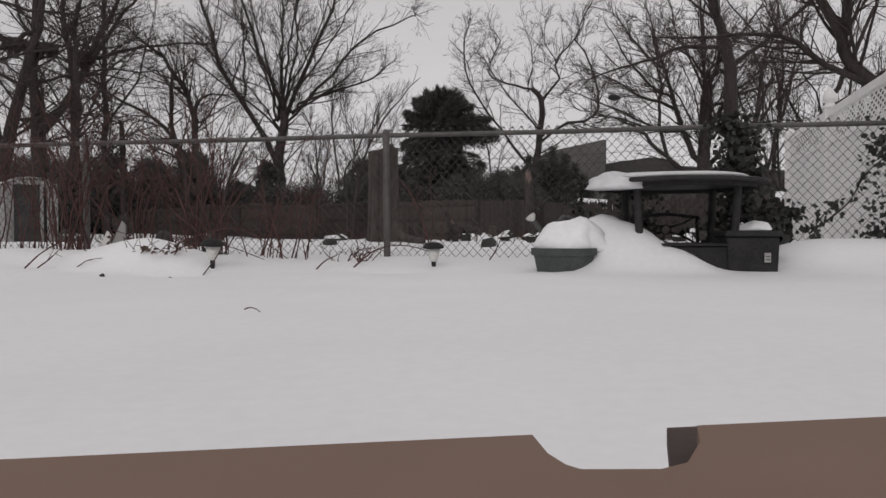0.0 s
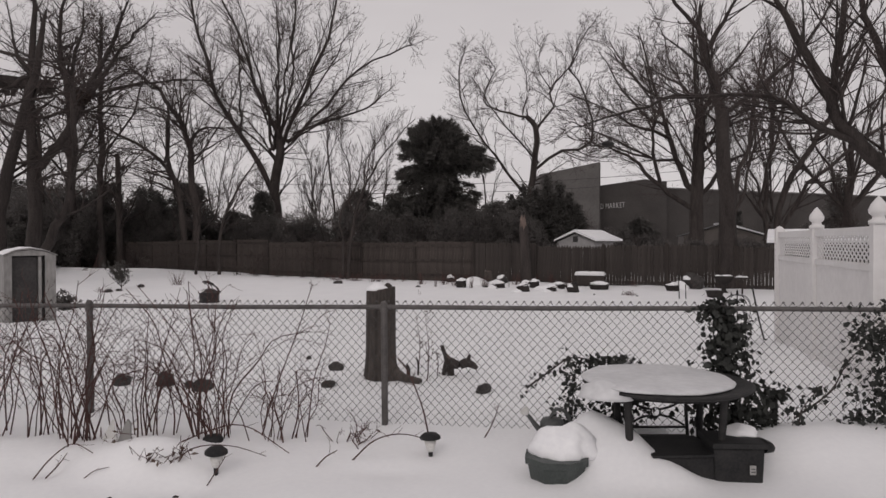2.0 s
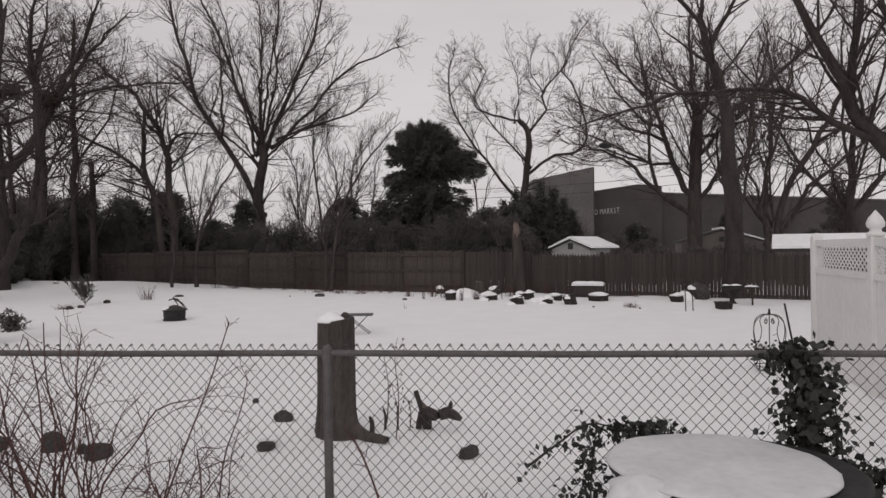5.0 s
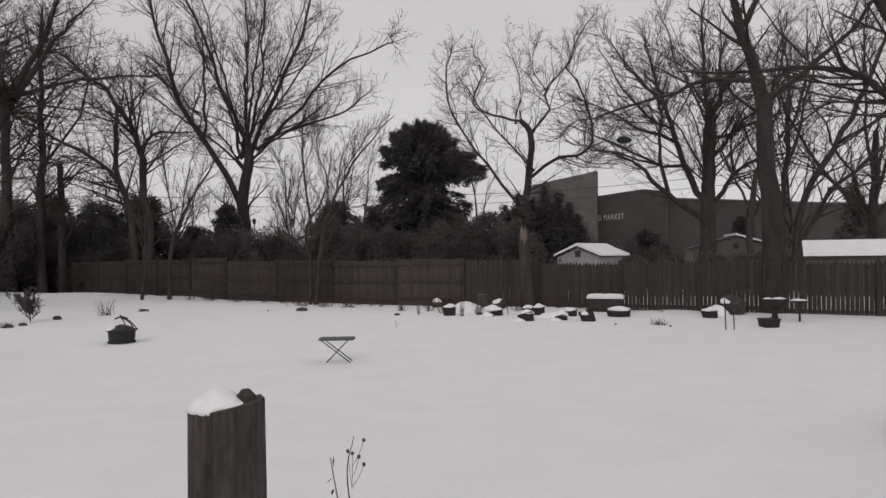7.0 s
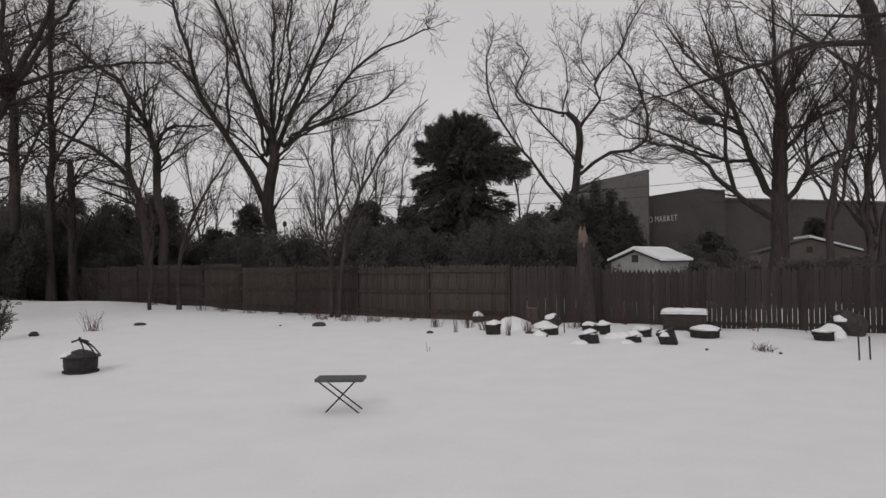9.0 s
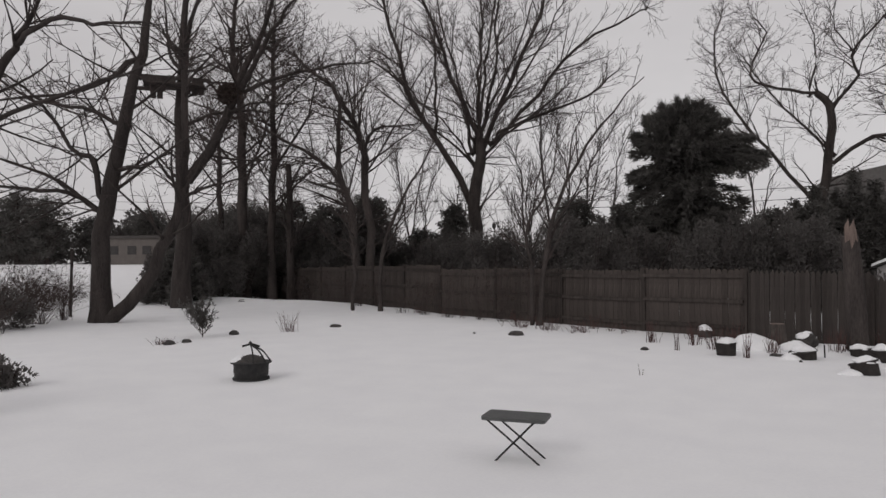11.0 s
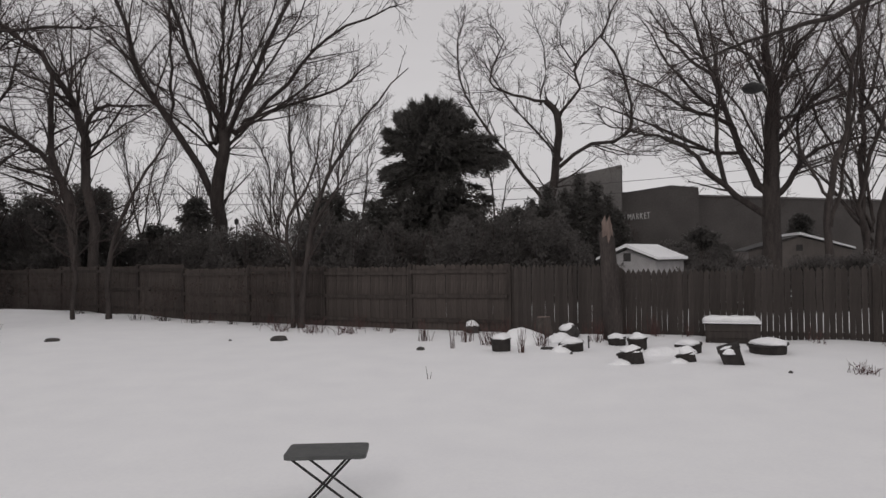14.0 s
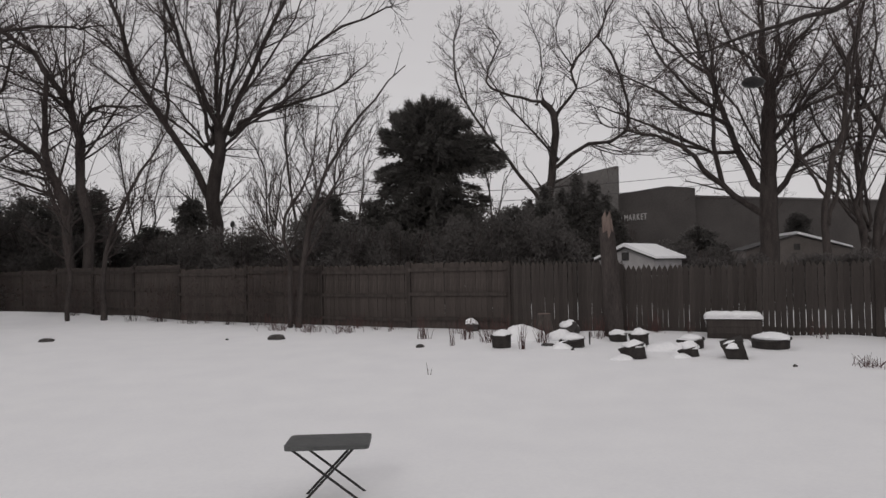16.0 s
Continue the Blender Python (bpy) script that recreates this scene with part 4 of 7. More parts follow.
def wooden_fence():
    rng = random.Random(5)
    line = np.array(FENCE_LINE)
    for a, b in zip(line[:-1], line[1:]):
        way = b - a
        full = float(np.hypot(*way))
        turn = math.degrees(math.atan2(way[1], way[0]))
        bays = max(1, round(full / 2.44))
        for bay in range(bays):
            s0, s1 = a + way * bay / bays, a + way * (bay + 1) / bays
            long = full / bays
            panel = thing("fence_panel", "weathered dark wooden privacy fence panel standing in the snow", "fence", "panels of the wooden fence", (s0[0], s0[1], snow_at(*s0) + rng.uniform(-0.03, 0.03) - (0.12 if s0[0] > 2.0 else 0.0)), turn)
            panel.rotation_euler.y += radians(rng.uniform(-0.4, 0.4))
            part("post", FENCE_POST, None, panel)
            for h in (0.22, 0.82, 1.42):
                rail = part("rail", FENCE_RAIL, None, panel)
                rail.matrix_basis = pose(0, 0.045 if s0[0] > 0.5 else -0.03, h) @ Matrix.Diagonal((long, 1, 1, 1))
            open_side = s0[0] > 0.5
            pitch = 0.108 if open_side else 0.1335
            count = int(long / pitch)
            if s0[0] < -24 or s0[0] > 14:
                boards = Geo()
                for k in range(count):
                    boards.prism([(k * 0.134, -0.25), (k * 0.134 + 0.132, -0.25), (k * 0.134 + 0.132, 1.56), (k * 0.134, 1.56)], 0.0, 0.018)
                part("boards", boards, FENCE_WOOD, panel)
                continue
            for k in range(count):
                board = part("picket", POINTED if open_side else PICKET, None, panel)
                board.matrix_basis = pose((k + 0.5) * long / count, 0.012, rng.uniform(-0.015, 0.015), 0, rng.uniform(-0.5, 0.5), 0) @ Matrix.Diagonal((0.785 if open_side else 1, 1, 1, 1))


wooden_fence()


# ---- market and far buildings ----
def market():
    m = thing("market_building", "grey flat-roofed market building with a tall parapet block", "building", at=(0, 0, 0))
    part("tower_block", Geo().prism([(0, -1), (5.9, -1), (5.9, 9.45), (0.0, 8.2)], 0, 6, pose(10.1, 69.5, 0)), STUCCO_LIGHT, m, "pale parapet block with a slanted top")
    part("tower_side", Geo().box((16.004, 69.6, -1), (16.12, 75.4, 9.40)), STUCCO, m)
    part("front_block", Geo().prism([(0, -1), (7.3, -1), (7.3, 7.75), (4.9, 7.95), (0.0, 7.25)], 0, 10, pose(16.15, 72, 0)), STUCCO, m)
    part("long_wing", Geo().prism([(0, -1), (34, -1), (34, 5.7), (0, 7.05)], 0, 14, pose(23.5, 73, 0)), STUCCO, m)
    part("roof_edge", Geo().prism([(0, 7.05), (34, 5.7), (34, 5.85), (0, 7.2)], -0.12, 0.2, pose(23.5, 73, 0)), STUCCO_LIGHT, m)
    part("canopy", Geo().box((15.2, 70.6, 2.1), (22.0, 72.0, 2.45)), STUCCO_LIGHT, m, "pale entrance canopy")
    at = 15.55
    for word in ("FOOD", "MARKET"):
        for character in word:
            curve = bpy.data.curves.new("letter", "FONT")
            curve.body, curve.size, curve.extrude = character, 0.78, 0.05
            flat = new("letter", curve)
            bpy.context.view_layer.update()
            mesh = bpy.data.meshes.new_from_object(flat.evaluated_get(bpy.context.evaluated_depsgraph_get()))
            bpy.data.objects.remove(flat)
            mesh.materials.clear()
            mesh.materials.append(SIGN_WHITE)
            letter = part("letter", mesh, None, m, "pale raised sign letter")
            letter.matrix_basis = pose(at, 71.9, 4.85 + (at - 15.55) * 0.075, 90, 0, 0) @ Matrix.Diagonal((0.6, 1, 1, 1))
            at += max(v.co.x for v in mesh.vertices) * 0.6 + 0.05
        at += 0.14
    return m


market()


def gable_shed(label, at, turn, width, depth, eave, ridge, side, window=True, bare=0):
    """A small shed with a gable front and snow on its roof."""
    s = thing("garden_shed", label, "shed", "sheds behind the fence", at, turn)
    w = width / 2
    part("body", Geo().prism([(-w, -0.3), (w, -0.3), (w, eave), (0, ridge), (-w, eave)], 0, depth), side, s)
    for sign in (-1, 1):
        slope = (ridge - eave) / w
        a, b = 0.0, (w + 0.15) * sign
        part("roof", Geo().prism([(a, ridge + 0.03), (b, ridge + 0.03 - slope * abs(b)), (b, ridge + 0.09 - slope * abs(b)), (a, ridge + 0.09)], -0.15, depth + 0.15), DARK_INSIDE, s)
        if sign != bare:
            part("roof_snow", Geo().prism([(a, ridge + 0.094), (b, ridge + 0.094 - slope * abs(b)), (b * 0.99, ridge + 0.2 - slope * abs(b)), (a, ridge + 0.24)], -0.13, depth + 0.13), SNOW_CAP, s, "snow lying on the roof")
    if window:
        part("vent", Geo().box((-0.16, -0.03, eave - 0.02), (0.16, 0.02, eave + 0.32)), DARK_INSIDE, s, "dark square gable vent")
    return s


gable_shed("pale garden shed with a snow-covered gable roof behind the fence", (8.1, 41.2, -0.1), -42, 2.5, 3.0, 1.72, 2.2, SHED_SIDE)
gable_shed("tan garden shed with snow on its roof behind the fence", (20.3, 50.0, 0), -14, 5.3, 4.5, 2.0, 2.78, SHED_TAN, bare=-1)
gable_shed("low shed with a broad snowy roof behind the fence", (15.5, 32.6, -0.06), -117, 3.0, 5.5, 1.58, 2.02, SHED_TAN, False)


def far_bush(x, y, h, seed):
    """A leafless bush of many upright twigs."""
    rng = np.random.default_rng(seed)
    b = thing("twiggy_bush", "leafless brown twiggy bush beyond the fence", "shrub", "twiggy bushes beyond the fence", (x, y, 0))
    n = 40
    a, out = rng.random(n) * 2 * math.pi, rng.random(n) * h * 0.35
    hh = h * rng.uniform(0.6, 1.1, n)
    p = np.stack([np.stack([np.cos(a) * (0.15 + out * u**1.3), np.sin(a) * (0.15 + out * u**1.3), hh * u - 0.1 + 0 * a], -1) for u in np.linspace(0, 1, 8)], 1)
    p[:, 1:] += rng.normal(size=p[:, 1:].shape) * 0.04
    r = np.full((n, 8), 0.02) * np.linspace(1, 0.3, 8)
    p1, r1 = grow(rng, p, r, 7, 0.35 * h, 0.5, 5, 0.14, 0.05, 0.2, 0.6, 0.006)
    p2, r2 = grow(rng, p1, r1, 3, 0.16 * h, 0.6, 3, 0.16, 0.05, 0.2, 0.7, 0.005)
    part("twig_mass", Geo().add(*tubes(p, r, 5)).add(*tubes(p1, r1, 4)).add(*tubes(p2, r2, 3)), TWIG, b, kind="stuff")


# ---- distance: wires, lamp, vans, low buildings ----
for z0, z1, y in ((8.0, 9.4, 60.0), (7.3, 8.6, 60.6)):
    wire = smooth_line([(-75, y, z0 + 1.0), (-40, y, z0 - 0.9), (-12, y, z0 - 1.5), (10, y, z0 - 1.2), (34, y, z1 - 0.6), (60, y, z1 + 1.2)], 60)
    single("power_line", Geo().tube(wire, 0.018, 4), WIRE, "thin dark overhead power line against the sky", "cable", group="overhead power lines")
for x in (-75.0, 60.0):
    pole = thing("utility_pole", "dark wooden utility pole carrying the power lines", "pole", "utility poles", (x, 60.3, 0))
    part("pole", Geo().tube([(0, 0, -0.2), (0, 0, 10.9)], [0.16, 0.11], 10), BARK, pole)
    part("crossarm", Geo().box((-0.06, -1.0, 9.6), (0.06, 1.0, 9.75)), BARK, pole)
street = thing("street_lamp", "distant dark lamp post beyond the gardens", "lamp", at=(-14.2, 64.0, 0))
part("pole", Geo().tube([(0, 0, -0.1), (0, 0, 4.6)], 0.04, 8), IRON, street)
part("lantern", Geo().lathe([(0.06, 4.6), (0.15, 4.7), (0.17, 4.95), (0.04, 5.1)], 8), IRON, street)


def snowy_van(at, turn, h):
    car = thing("parked_van", "parked van under snow far beyond the fence", "van", "parked vans", at, turn)
    part("body", Geo().prism([(-2.4, 0.3), (2.4, 0.3), (2.4, 1.0), (1.7, 1.15), (1.2, h), (-2.3, h), (-2.4, 1.0)], -0.9, 0.9), STUCCO, car, bevel=0.06)
    part("roof_snow", Geo().prism([(-2.3, h + 0.004), (1.2, h + 0.004), (1.15, h + 0.16), (-2.25, h + 0.18)], -0.85, 0.85), SNOW_CAP, car, "snow lying on the roof")
    part("windscreen", Geo().prism([(1.72, 1.2), (1.76, 1.2), (1.3, h - 0.1), (1.26, h - 0.1)], -0.75, 0.75), BLACK_PLASTIC, car)
    for x in (-1.5, 1.5):
        for y in (-0.8, 0.8):
            part("wheel", Geo().add(*tubes([[(x, y - 0.1, 0.3), (x, y + 0.1, 0.3)]], [[0.33, 0.33]], 14)), BLACK_PLASTIC, car)


snowy_van((-13.2, 62.0, 0.04), 12, 1.95)
snowy_van((-17.8, 62.5, 0.04), 8, 2.5)
low = thing("low_building", "low brown building far across the open snow", "building", at=(-42.6, 57, snow_at(-42.6, 57) - 0.2), turn=6)
part("wall", Geo().box((-3.4, 0, -0.3), (3.4, 5, 2.35)), SHED_TAN, low)
part("roof", Geo().box((-3.6, -0.2, 2.35), (3.6, 5.2, 2.55)), STUCCO, low)
for x in (-2.6, -0.9, 0.5, 1.9):
    part("window", Geo().box((x, -0.04, 1.0), (x + 0.8, 0.02, 1.7)), DARK_INSIDE, low, "dark window")


# ---- far twiggy bushes ----
for n, (x, y, h) in enumerate([(-11.4, 48.0, 3.2), (-9.6, 49.0, 3.4), (-8.0, 48.0, 3.0), (-13.4, 47.0, 3.0), (-6.6, 47.0, 2.8), (9.6, 47.0, 3.6), (27.0, 46.0, 4.0)]):
    far_bush(x, y, h, 970 + n)


# ---- white vinyl fence ----
def vinyl_fence():
    f = thing("vinyl_fence", "white vinyl privacy fence with lattice top and pointed post caps", "fence", at=(5.29, 10.75, 0), turn=math.degrees(math.atan2(-2.2, -0.61)))
    long, base = 2.283, -0.1
    post = Geo().box((-0.062, -0.062, base), (0.062, 0.062, 1.80)).mesh("post", VINYL, bevel=0.004)
    finial = Geo().lathe([(0.085, 1.80), (0.085, 1.835), (0.055, 1.85), (0.052, 1.875), (0.082, 1.90), (0.086, 1.935), (0.066, 1.985), (0.032, 2.03), (0.004, 2.065)], 16).mesh("finial", VINYL, True)
    cap = Geo().lathe([(0.085, 1.80), (0.085, 1.825), (0.05, 1.86), (0.005, 1.88)], 4).mesh("post_cap", VINYL)
    for k in range(3):
        p = part("post", post, None, f)
        p.matrix_basis = pose(k * long, 0, 0)
        c = part("finial" if k else "post_cap", finial if k else cap, None, f)
        c.matrix_basis = pose(k * long, 0, 0, 0, 0, 0 if k else 45)
    for k in range(2):
        a, b = k * long + 0.062, (k + 1) * long - 0.062
        part("rail", Geo().box((a, -0.035, 1.70), (b, 0.035, 1.785)), VINYL, f, bevel=0.006)
        part("rail", Geo().box((a, -0.035, 1.36), (b, 0.035, 1.43)), VINYL, f, bevel=0.006)
        part("rail", Geo().box((a, -0.035, -0.02), (b, 0.035, 0.12)), VINYL, f, bevel=0.006)
        boards = 14
        for n in range(boards):
            w = (b - a) / boards
            part("board", Geo().box((a + n * w + 0.0007, -0.012, 0.12), (a + (n + 1) * w - 0.0007, 0.012, 1.36)), VINYL, f)
        lattice = Geo()
        step = 0.13
        for way in (-1, 1):
            n = -5
            while a + n * step < b:
                x0, x1 = a + n * step, a + n * step + 0.491
                lo, hi = max(x0, a), min(x1, b)
                if hi > lo:
                    za, zb = 1.43 + 0.55 * (lo - x0), 1.43 + 0.55 * (hi - x0)
                    if way < 0:
                        za, zb = 1.70 - 0.55 * (lo - x0), 1.70 - 0.55 * (hi - x0)
                    y = 0.004 * way
                    lattice.add([(lo, y - 0.003, za - 0.012), (hi, y - 0.003, zb - 0.012), (hi, y - 0.003, zb + 0.012), (lo, y - 0.003, za + 0.012),
                                 (lo, y + 0.003, za - 0.012), (hi, y + 0.003, zb - 0.012), (hi, y + 0.003, zb + 0.012), (lo, y + 0.003, za + 0.012)],
                                [(0, 1, 2, 3), (7, 6, 5, 4), (0, 4, 5, 1), (3, 2, 6, 7)])
                n += 1
        part("lattice", lattice, VINYL, f, "diagonal lattice strip")
    return f


vinyl_fence()


# ---- chain-link fence ----
def chain_link():
    xs = [-8.6, -5.75, -3.03, -0.425, 2.25, 5.1, 8.0]
    at = lambda x: 5.777 - 0.137 * (x + 0.46)  # noqa: E731
    f = thing("chain_link_fence", "grey galvanised chain-link fence half sunk in the snow", "fence")
    rng = random.Random(3)
    top = 1.109
    f.rotation_euler = (0, -0.0057, 0)
    for x in xs:
        post = part("post", Geo().tube([(x, at(x) - 0.03, -0.3), (x, at(x) - 0.03, top - 0.005)], 0.027, 12), GALVANISED, f, smooth=True)
        part("post_cap", Geo().lathe([(0.033, top - 0.04), (0.033, top + 0.02), (0.02, top + 0.045), (0.004, top + 0.05)], 12, (x, at(x) - 0.03, 0)), GALVANISED, post)
    for a, b in zip(xs[:-1], xs[1:]):
        part("top_rail", Geo().tube([(a, at(a) - 0.026, top), ((a + b) / 2, at((a + b) / 2) - 0.026, top - 0.006), (b, at(b) - 0.026, top)], 0.0195, 10), GALVANISED, f, smooth=True)
        w, h, count = 0.0345, 0.0382, int((b - a) / 0.0345)
        w = (b - a) / count
        k = 32
        zs = top + 0.044 - h * np.arange(k)
        side = (np.arange(k) % 2) - 0.5
        lines = []
        for n in range(count):
            x = a + (n + 0.5) * w + side * w * (1 if n % 2 else -1) + np.array([rng.uniform(-0.002, 0.002) for _ in range(k)])
            lines.append(np.stack([x, np.array([at(v) for v in x]) - 0.002 + 0.004 * ((np.arange(k) + n) % 2), zs], -1))
        p = np.stack(lines)
        full = np.empty((len(p), 2 * k - 1, 3))
        full[:, ::2], full[:, 1::2] = p, (p[:, :-1] + p[:, 1:]) / 2
        thick = np.where(np.arange(2 * k - 1) % 2, 0.0023, 0.0033)[None] * np.ones((len(p), 1))
        part("wire_mesh", Geo().add(*tubes(full, thick, 3)), WEATHERED_WIRE, f, kind="stuff")
        barbs = []
        for n in range(0, count, 2):
            x = a + (n + 1) * w
            barbs.append([(x - 0.006, at(x), top + 0.039), (x + 0.004, at(x), top + 0.051), (x + 0.014, at(x), top + 0.040)])
        part("selvage", Geo().add(*tubes(np.array(barbs), np.full((len(barbs), 3), 0.0042), 3)), GALVANISED, f, kind="stuff")
        for u in (0.25, 0.5, 0.75):
            x = a + (b - a) * u
            part("wire_tie", Geo().add(*tubes([[(x, at(x) - 0.026 + 0.027 * math.cos(t), top - 0.003 + 0.024 * math.sin(t)) for t in np.linspace(0, 6.28, 9)]], [[0.003] * 9], 4)), GALVANISED, f)


chain_link()


# ---- tree stump ----
def stump():
    s = thing("tree_stump", "tall grey weathered tree stump with furrowed sides", "stump", at=(-0.575, 7.21, 0.06))
    sides, rings = 44, [(-0.25, 1.34), (0.12, 1.18), (0.24, 1.08), (0.38, 1.03), (0.55, 1.0), (0.8, 0.99), (1.0, 0.97), (1.10, 0.96)]
    v, f = [], []
    for h, r in rings:
        for i in range(sides):
            a = i * 2 * math.pi / sides
            rr = 0.15 * r * (1 + 0.035 * math.sin(a * 9 + h) + 0.05 * noise.noise(Vector((math.cos(a) * 3, math.sin(a) * 3, h * 0.8))) + 0.02 * math.sin(a * 17 + 2))
            root = max(0.0, math.cos(a + 0.55)) ** 6 * max(0.0, 0.36 - h) * 0.3 + max(0.0, math.cos(a - 2.6)) ** 8 * max(0.0, 0.34 - h) * 0.15
            top = h + (0.022 * math.cos(a) + 0.008 * noise.noise(Vector((math.cos(a) * 4, math.sin(a) * 4, 9))) if h > 1.05 else 0)
            v.append(((rr + root) * math.cos(a), (rr + root) * math.sin(a), top))
    for k in range(len(rings) - 1):
        for i in range(sides):
            j = (i + 1) % sides
            f.append((k * sides + i, k * sides + j, (k + 1) * sides + j, (k + 1) * sides + i))
    f.append([(len(rings) - 1) * sides + i for i in range(sides)])
    part("trunk", Geo().add(v, f), STUMP_WOOD, s, smooth=False)
    part("knot", Geo().lathe([(0.04, 0), (0.034, 0.03), (0.014, 0.055)], 9, (0.075, 0.0, 1.105), 0.15), STUMP_WOOD, s, "small dark knob on the top")
    part("root", Geo().tube(smooth_line([(0.08, -0.03, 0.42), (0.13, -0.08, 0.27), (0.24, -0.14, 0.2), (0.42, -0.2, 0.17)], 10), np.linspace(0.075, 0.035, 10), 9), STUMP_WOOD, s, smooth=True)
    return s


STUMP = stump()


def snow_lump(label, at, rx, ry, h, seed, turn=0.0, name="snow_cap", group="", on=None, mat=None):
    """A soft uneven heap of snow resting on something."""
    rng = random.Random(seed)
    off = Vector((rng.uniform(-9, 9), rng.uniform(-9, 9), rng.uniform(-9, 9)))
    sides, rings = 28, 9
    v, f = [], []
    for k in range(rings):
        u = k / (rings - 1)
        ring = math.cos(u * math.pi / 2) ** 0.6 if k else 1.0
        for i in range(sides):
            a = i * 2 * math.pi / sides
            w = 1 + 0.36 * noise.noise(Vector((math.cos(a) * 1.3, math.sin(a) * 1.3, u * 1.5)) + off) + 0.16 * noise.noise(Vector((math.cos(a) * 4, math.sin(a) * 4, u * 3)) + off)
            v.append((rx * ring * w * math.cos(a), ry * ring * w * math.sin(a), h * (u ** 0.8) * (1 + 0.55 * noise.noise(Vector((math.cos(a) * 1.2 * ring, math.sin(a) * 1.2 * ring, 4)) + off))))
    for k in range(rings - 1):
        for i in range(sides):
            j = (i + 1) % sides
            f.append((k * sides + i, k * sides + j, (k + 1) * sides + j, (k + 1) * sides + i))
    f.append([(rings - 1) * sides + i for i in range(sides)])
    f.append(list(range(sides))[::-1])
    ob = single(name, Geo().add(v, f), mat or SNOW_CAP, label, "" if on else "snow", at, turn, group, smooth=True)
    if on:
        ob.parent, ob.matrix_parent_inverse = on, on.matrix_basis.inverted()
    return ob


snow_lump("rounded cap of snow on top of the stump", (-0.605, 7.20, 1.145), 0.115, 0.11, 0.075, 4, on=STUMP)


# ---- patio corner ----
def patio_table():
    t = thing("patio_table", "round black iron patio table laden with snow", "table", at=(1.63, 4.86, 0.07))
    part("tabletop", Geo().lathe([(0.57, 0.568), (0.582, 0.575), (0.582, 0.59), (0.57, 0.595)], 48), IRON, t, smooth=False)
    part("apron", Geo().lathe([(0.50, 0.54), (0.50, 0.567)], 40, cap=False), IRON, t)
    for a in (38, 128, 218, 308):
        c, s = math.cos(radians(a)), math.sin(radians(a))
        line = smooth_line([(0.44 * c, 0.44 * s, 0.55), (0.43 * c, 0.43 * s, 0.36), (0.42 * c, 0.42 * s, 0.2), (0.45 * c, 0.45 * s, -0.05)], 14)
        part("leg", Geo().tube(line, 0.027, 8), IRON, t, smooth=True)
    ring = [(0.43 * math.cos(u), 0.43 * math.sin(u), 0.0) for u in np.linspace(0, 2 * math.pi, 33)]
    part("brace_ring", Geo().tube(ring, 0.012, 6), IRON, t)
    return t


TABLE = patio_table()


def table_snow():
    """A thick slab of snow that has slid a little to one side of the tabletop."""
    sides = 56
    v, f = [], []
    rows = [(0.985, 0.0), (1.02, 0.008), (1.02, 0.018), (0.98, 0.027), (0.92, 0.032), (0.72, 0.036), (0.4, 0.038), (0.1, 0.038)]
    for r, h in rows:
        for i in range(sides):
            a = i * 2 * math.pi / sides
            ragged = 1 + 0.03 * noise.noise(Vector((math.cos(a) * 2.2, math.sin(a) * 2.2, 2.0))) + 0.02 * noise.noise(Vector((math.cos(a) * 7, math.sin(a) * 7, 5.0)))
            x, y = 0.51 * r * ragged * math.cos(a), 0.525 * r * ragged * math.sin(a)
            v.append((x, y, h + 0.012 * noise.noise(Vector((x * 3, y * 3, 1)))))
    for k in range(len(rows) - 1):
        for i in range(sides):
            j = (i + 1) % sides
            f.append((k * sides + i, k * sides + j, (k + 1) * sides + j, (k + 1) * sides + i))
    f.append([(len(rows) - 1) * sides + i for i in range(sides)])
    f.append(list(range(sides))[::-1])
    slab = part("snow_slab", Geo().add(v, f), GREY_SNOW, TABLE, "thick slab of snow lying on the tabletop", smooth=True)
    slab.matrix_basis = pose(-0.075, -0.01, 0.597)


table_snow()
snow_lump("overhanging lip of snow at the edge of the patio table", (1.13, 4.60, 0.60), 0.19, 0.12, 0.10, 9, -36, on=TABLE, mat=GREY_SNOW)


def garden_chair():
    c = thing("garden_chair", "black iron garden chair with a ring-pattern back under the table", "chair", at=(1.68, 5.22, -0.02))
    part("seat", Geo().box((-0.24, -0.24, 0.17), (0.24, 0.02, 0.20)), IRON, c, bevel=0.008)
    for x in (-0.23, 0.23):
        for y in (-0.22, 0.0):
            part("leg", Geo().tube([(x, y, 0.18), (x * 1.08, y, -0.1)], 0.014, 7), IRON, c)
        part("back_post", Geo().tube(smooth_line([(x, 0.0, 0.18), (x, 0.03, 0.32), (x * 1.02, 0.06, 0.46)], 7), 0.013, 7), IRON, c)
    part("back_rail", Geo().tube(smooth_line([(-0.23, 0.06, 0.45), (0, 0.06, 0.475), (0.23, 0.06, 0.45)], 9), 0.013, 7), IRON, c)
    part("back_rail", Geo().tube([(-0.23, 0.03, 0.25), (0.23, 0.03, 0.25)], 0.010, 6), IRON, c)
    part("back_ring", Geo().tube([(0.035 * math.cos(u), 0.045, 0.36 + 0.035 * math.sin(u)) for u in np.linspace(0, 6.283, 19)], 0.007, 6), IRON, c)
    for sx in (-1, 1):
        for sz in (-1, 1):
            part("back_scroll", Geo().tube(smooth_line([(sx * 0.03, 0.045, 0.36 + sz * 0.02), (sx * 0.12, 0.045, 0.36 + sz * 0.045), (sx * 0.22, 0.045, 0.36 + sz * 0.10)], 8), 0.009, 6), IRON, c)
    return c


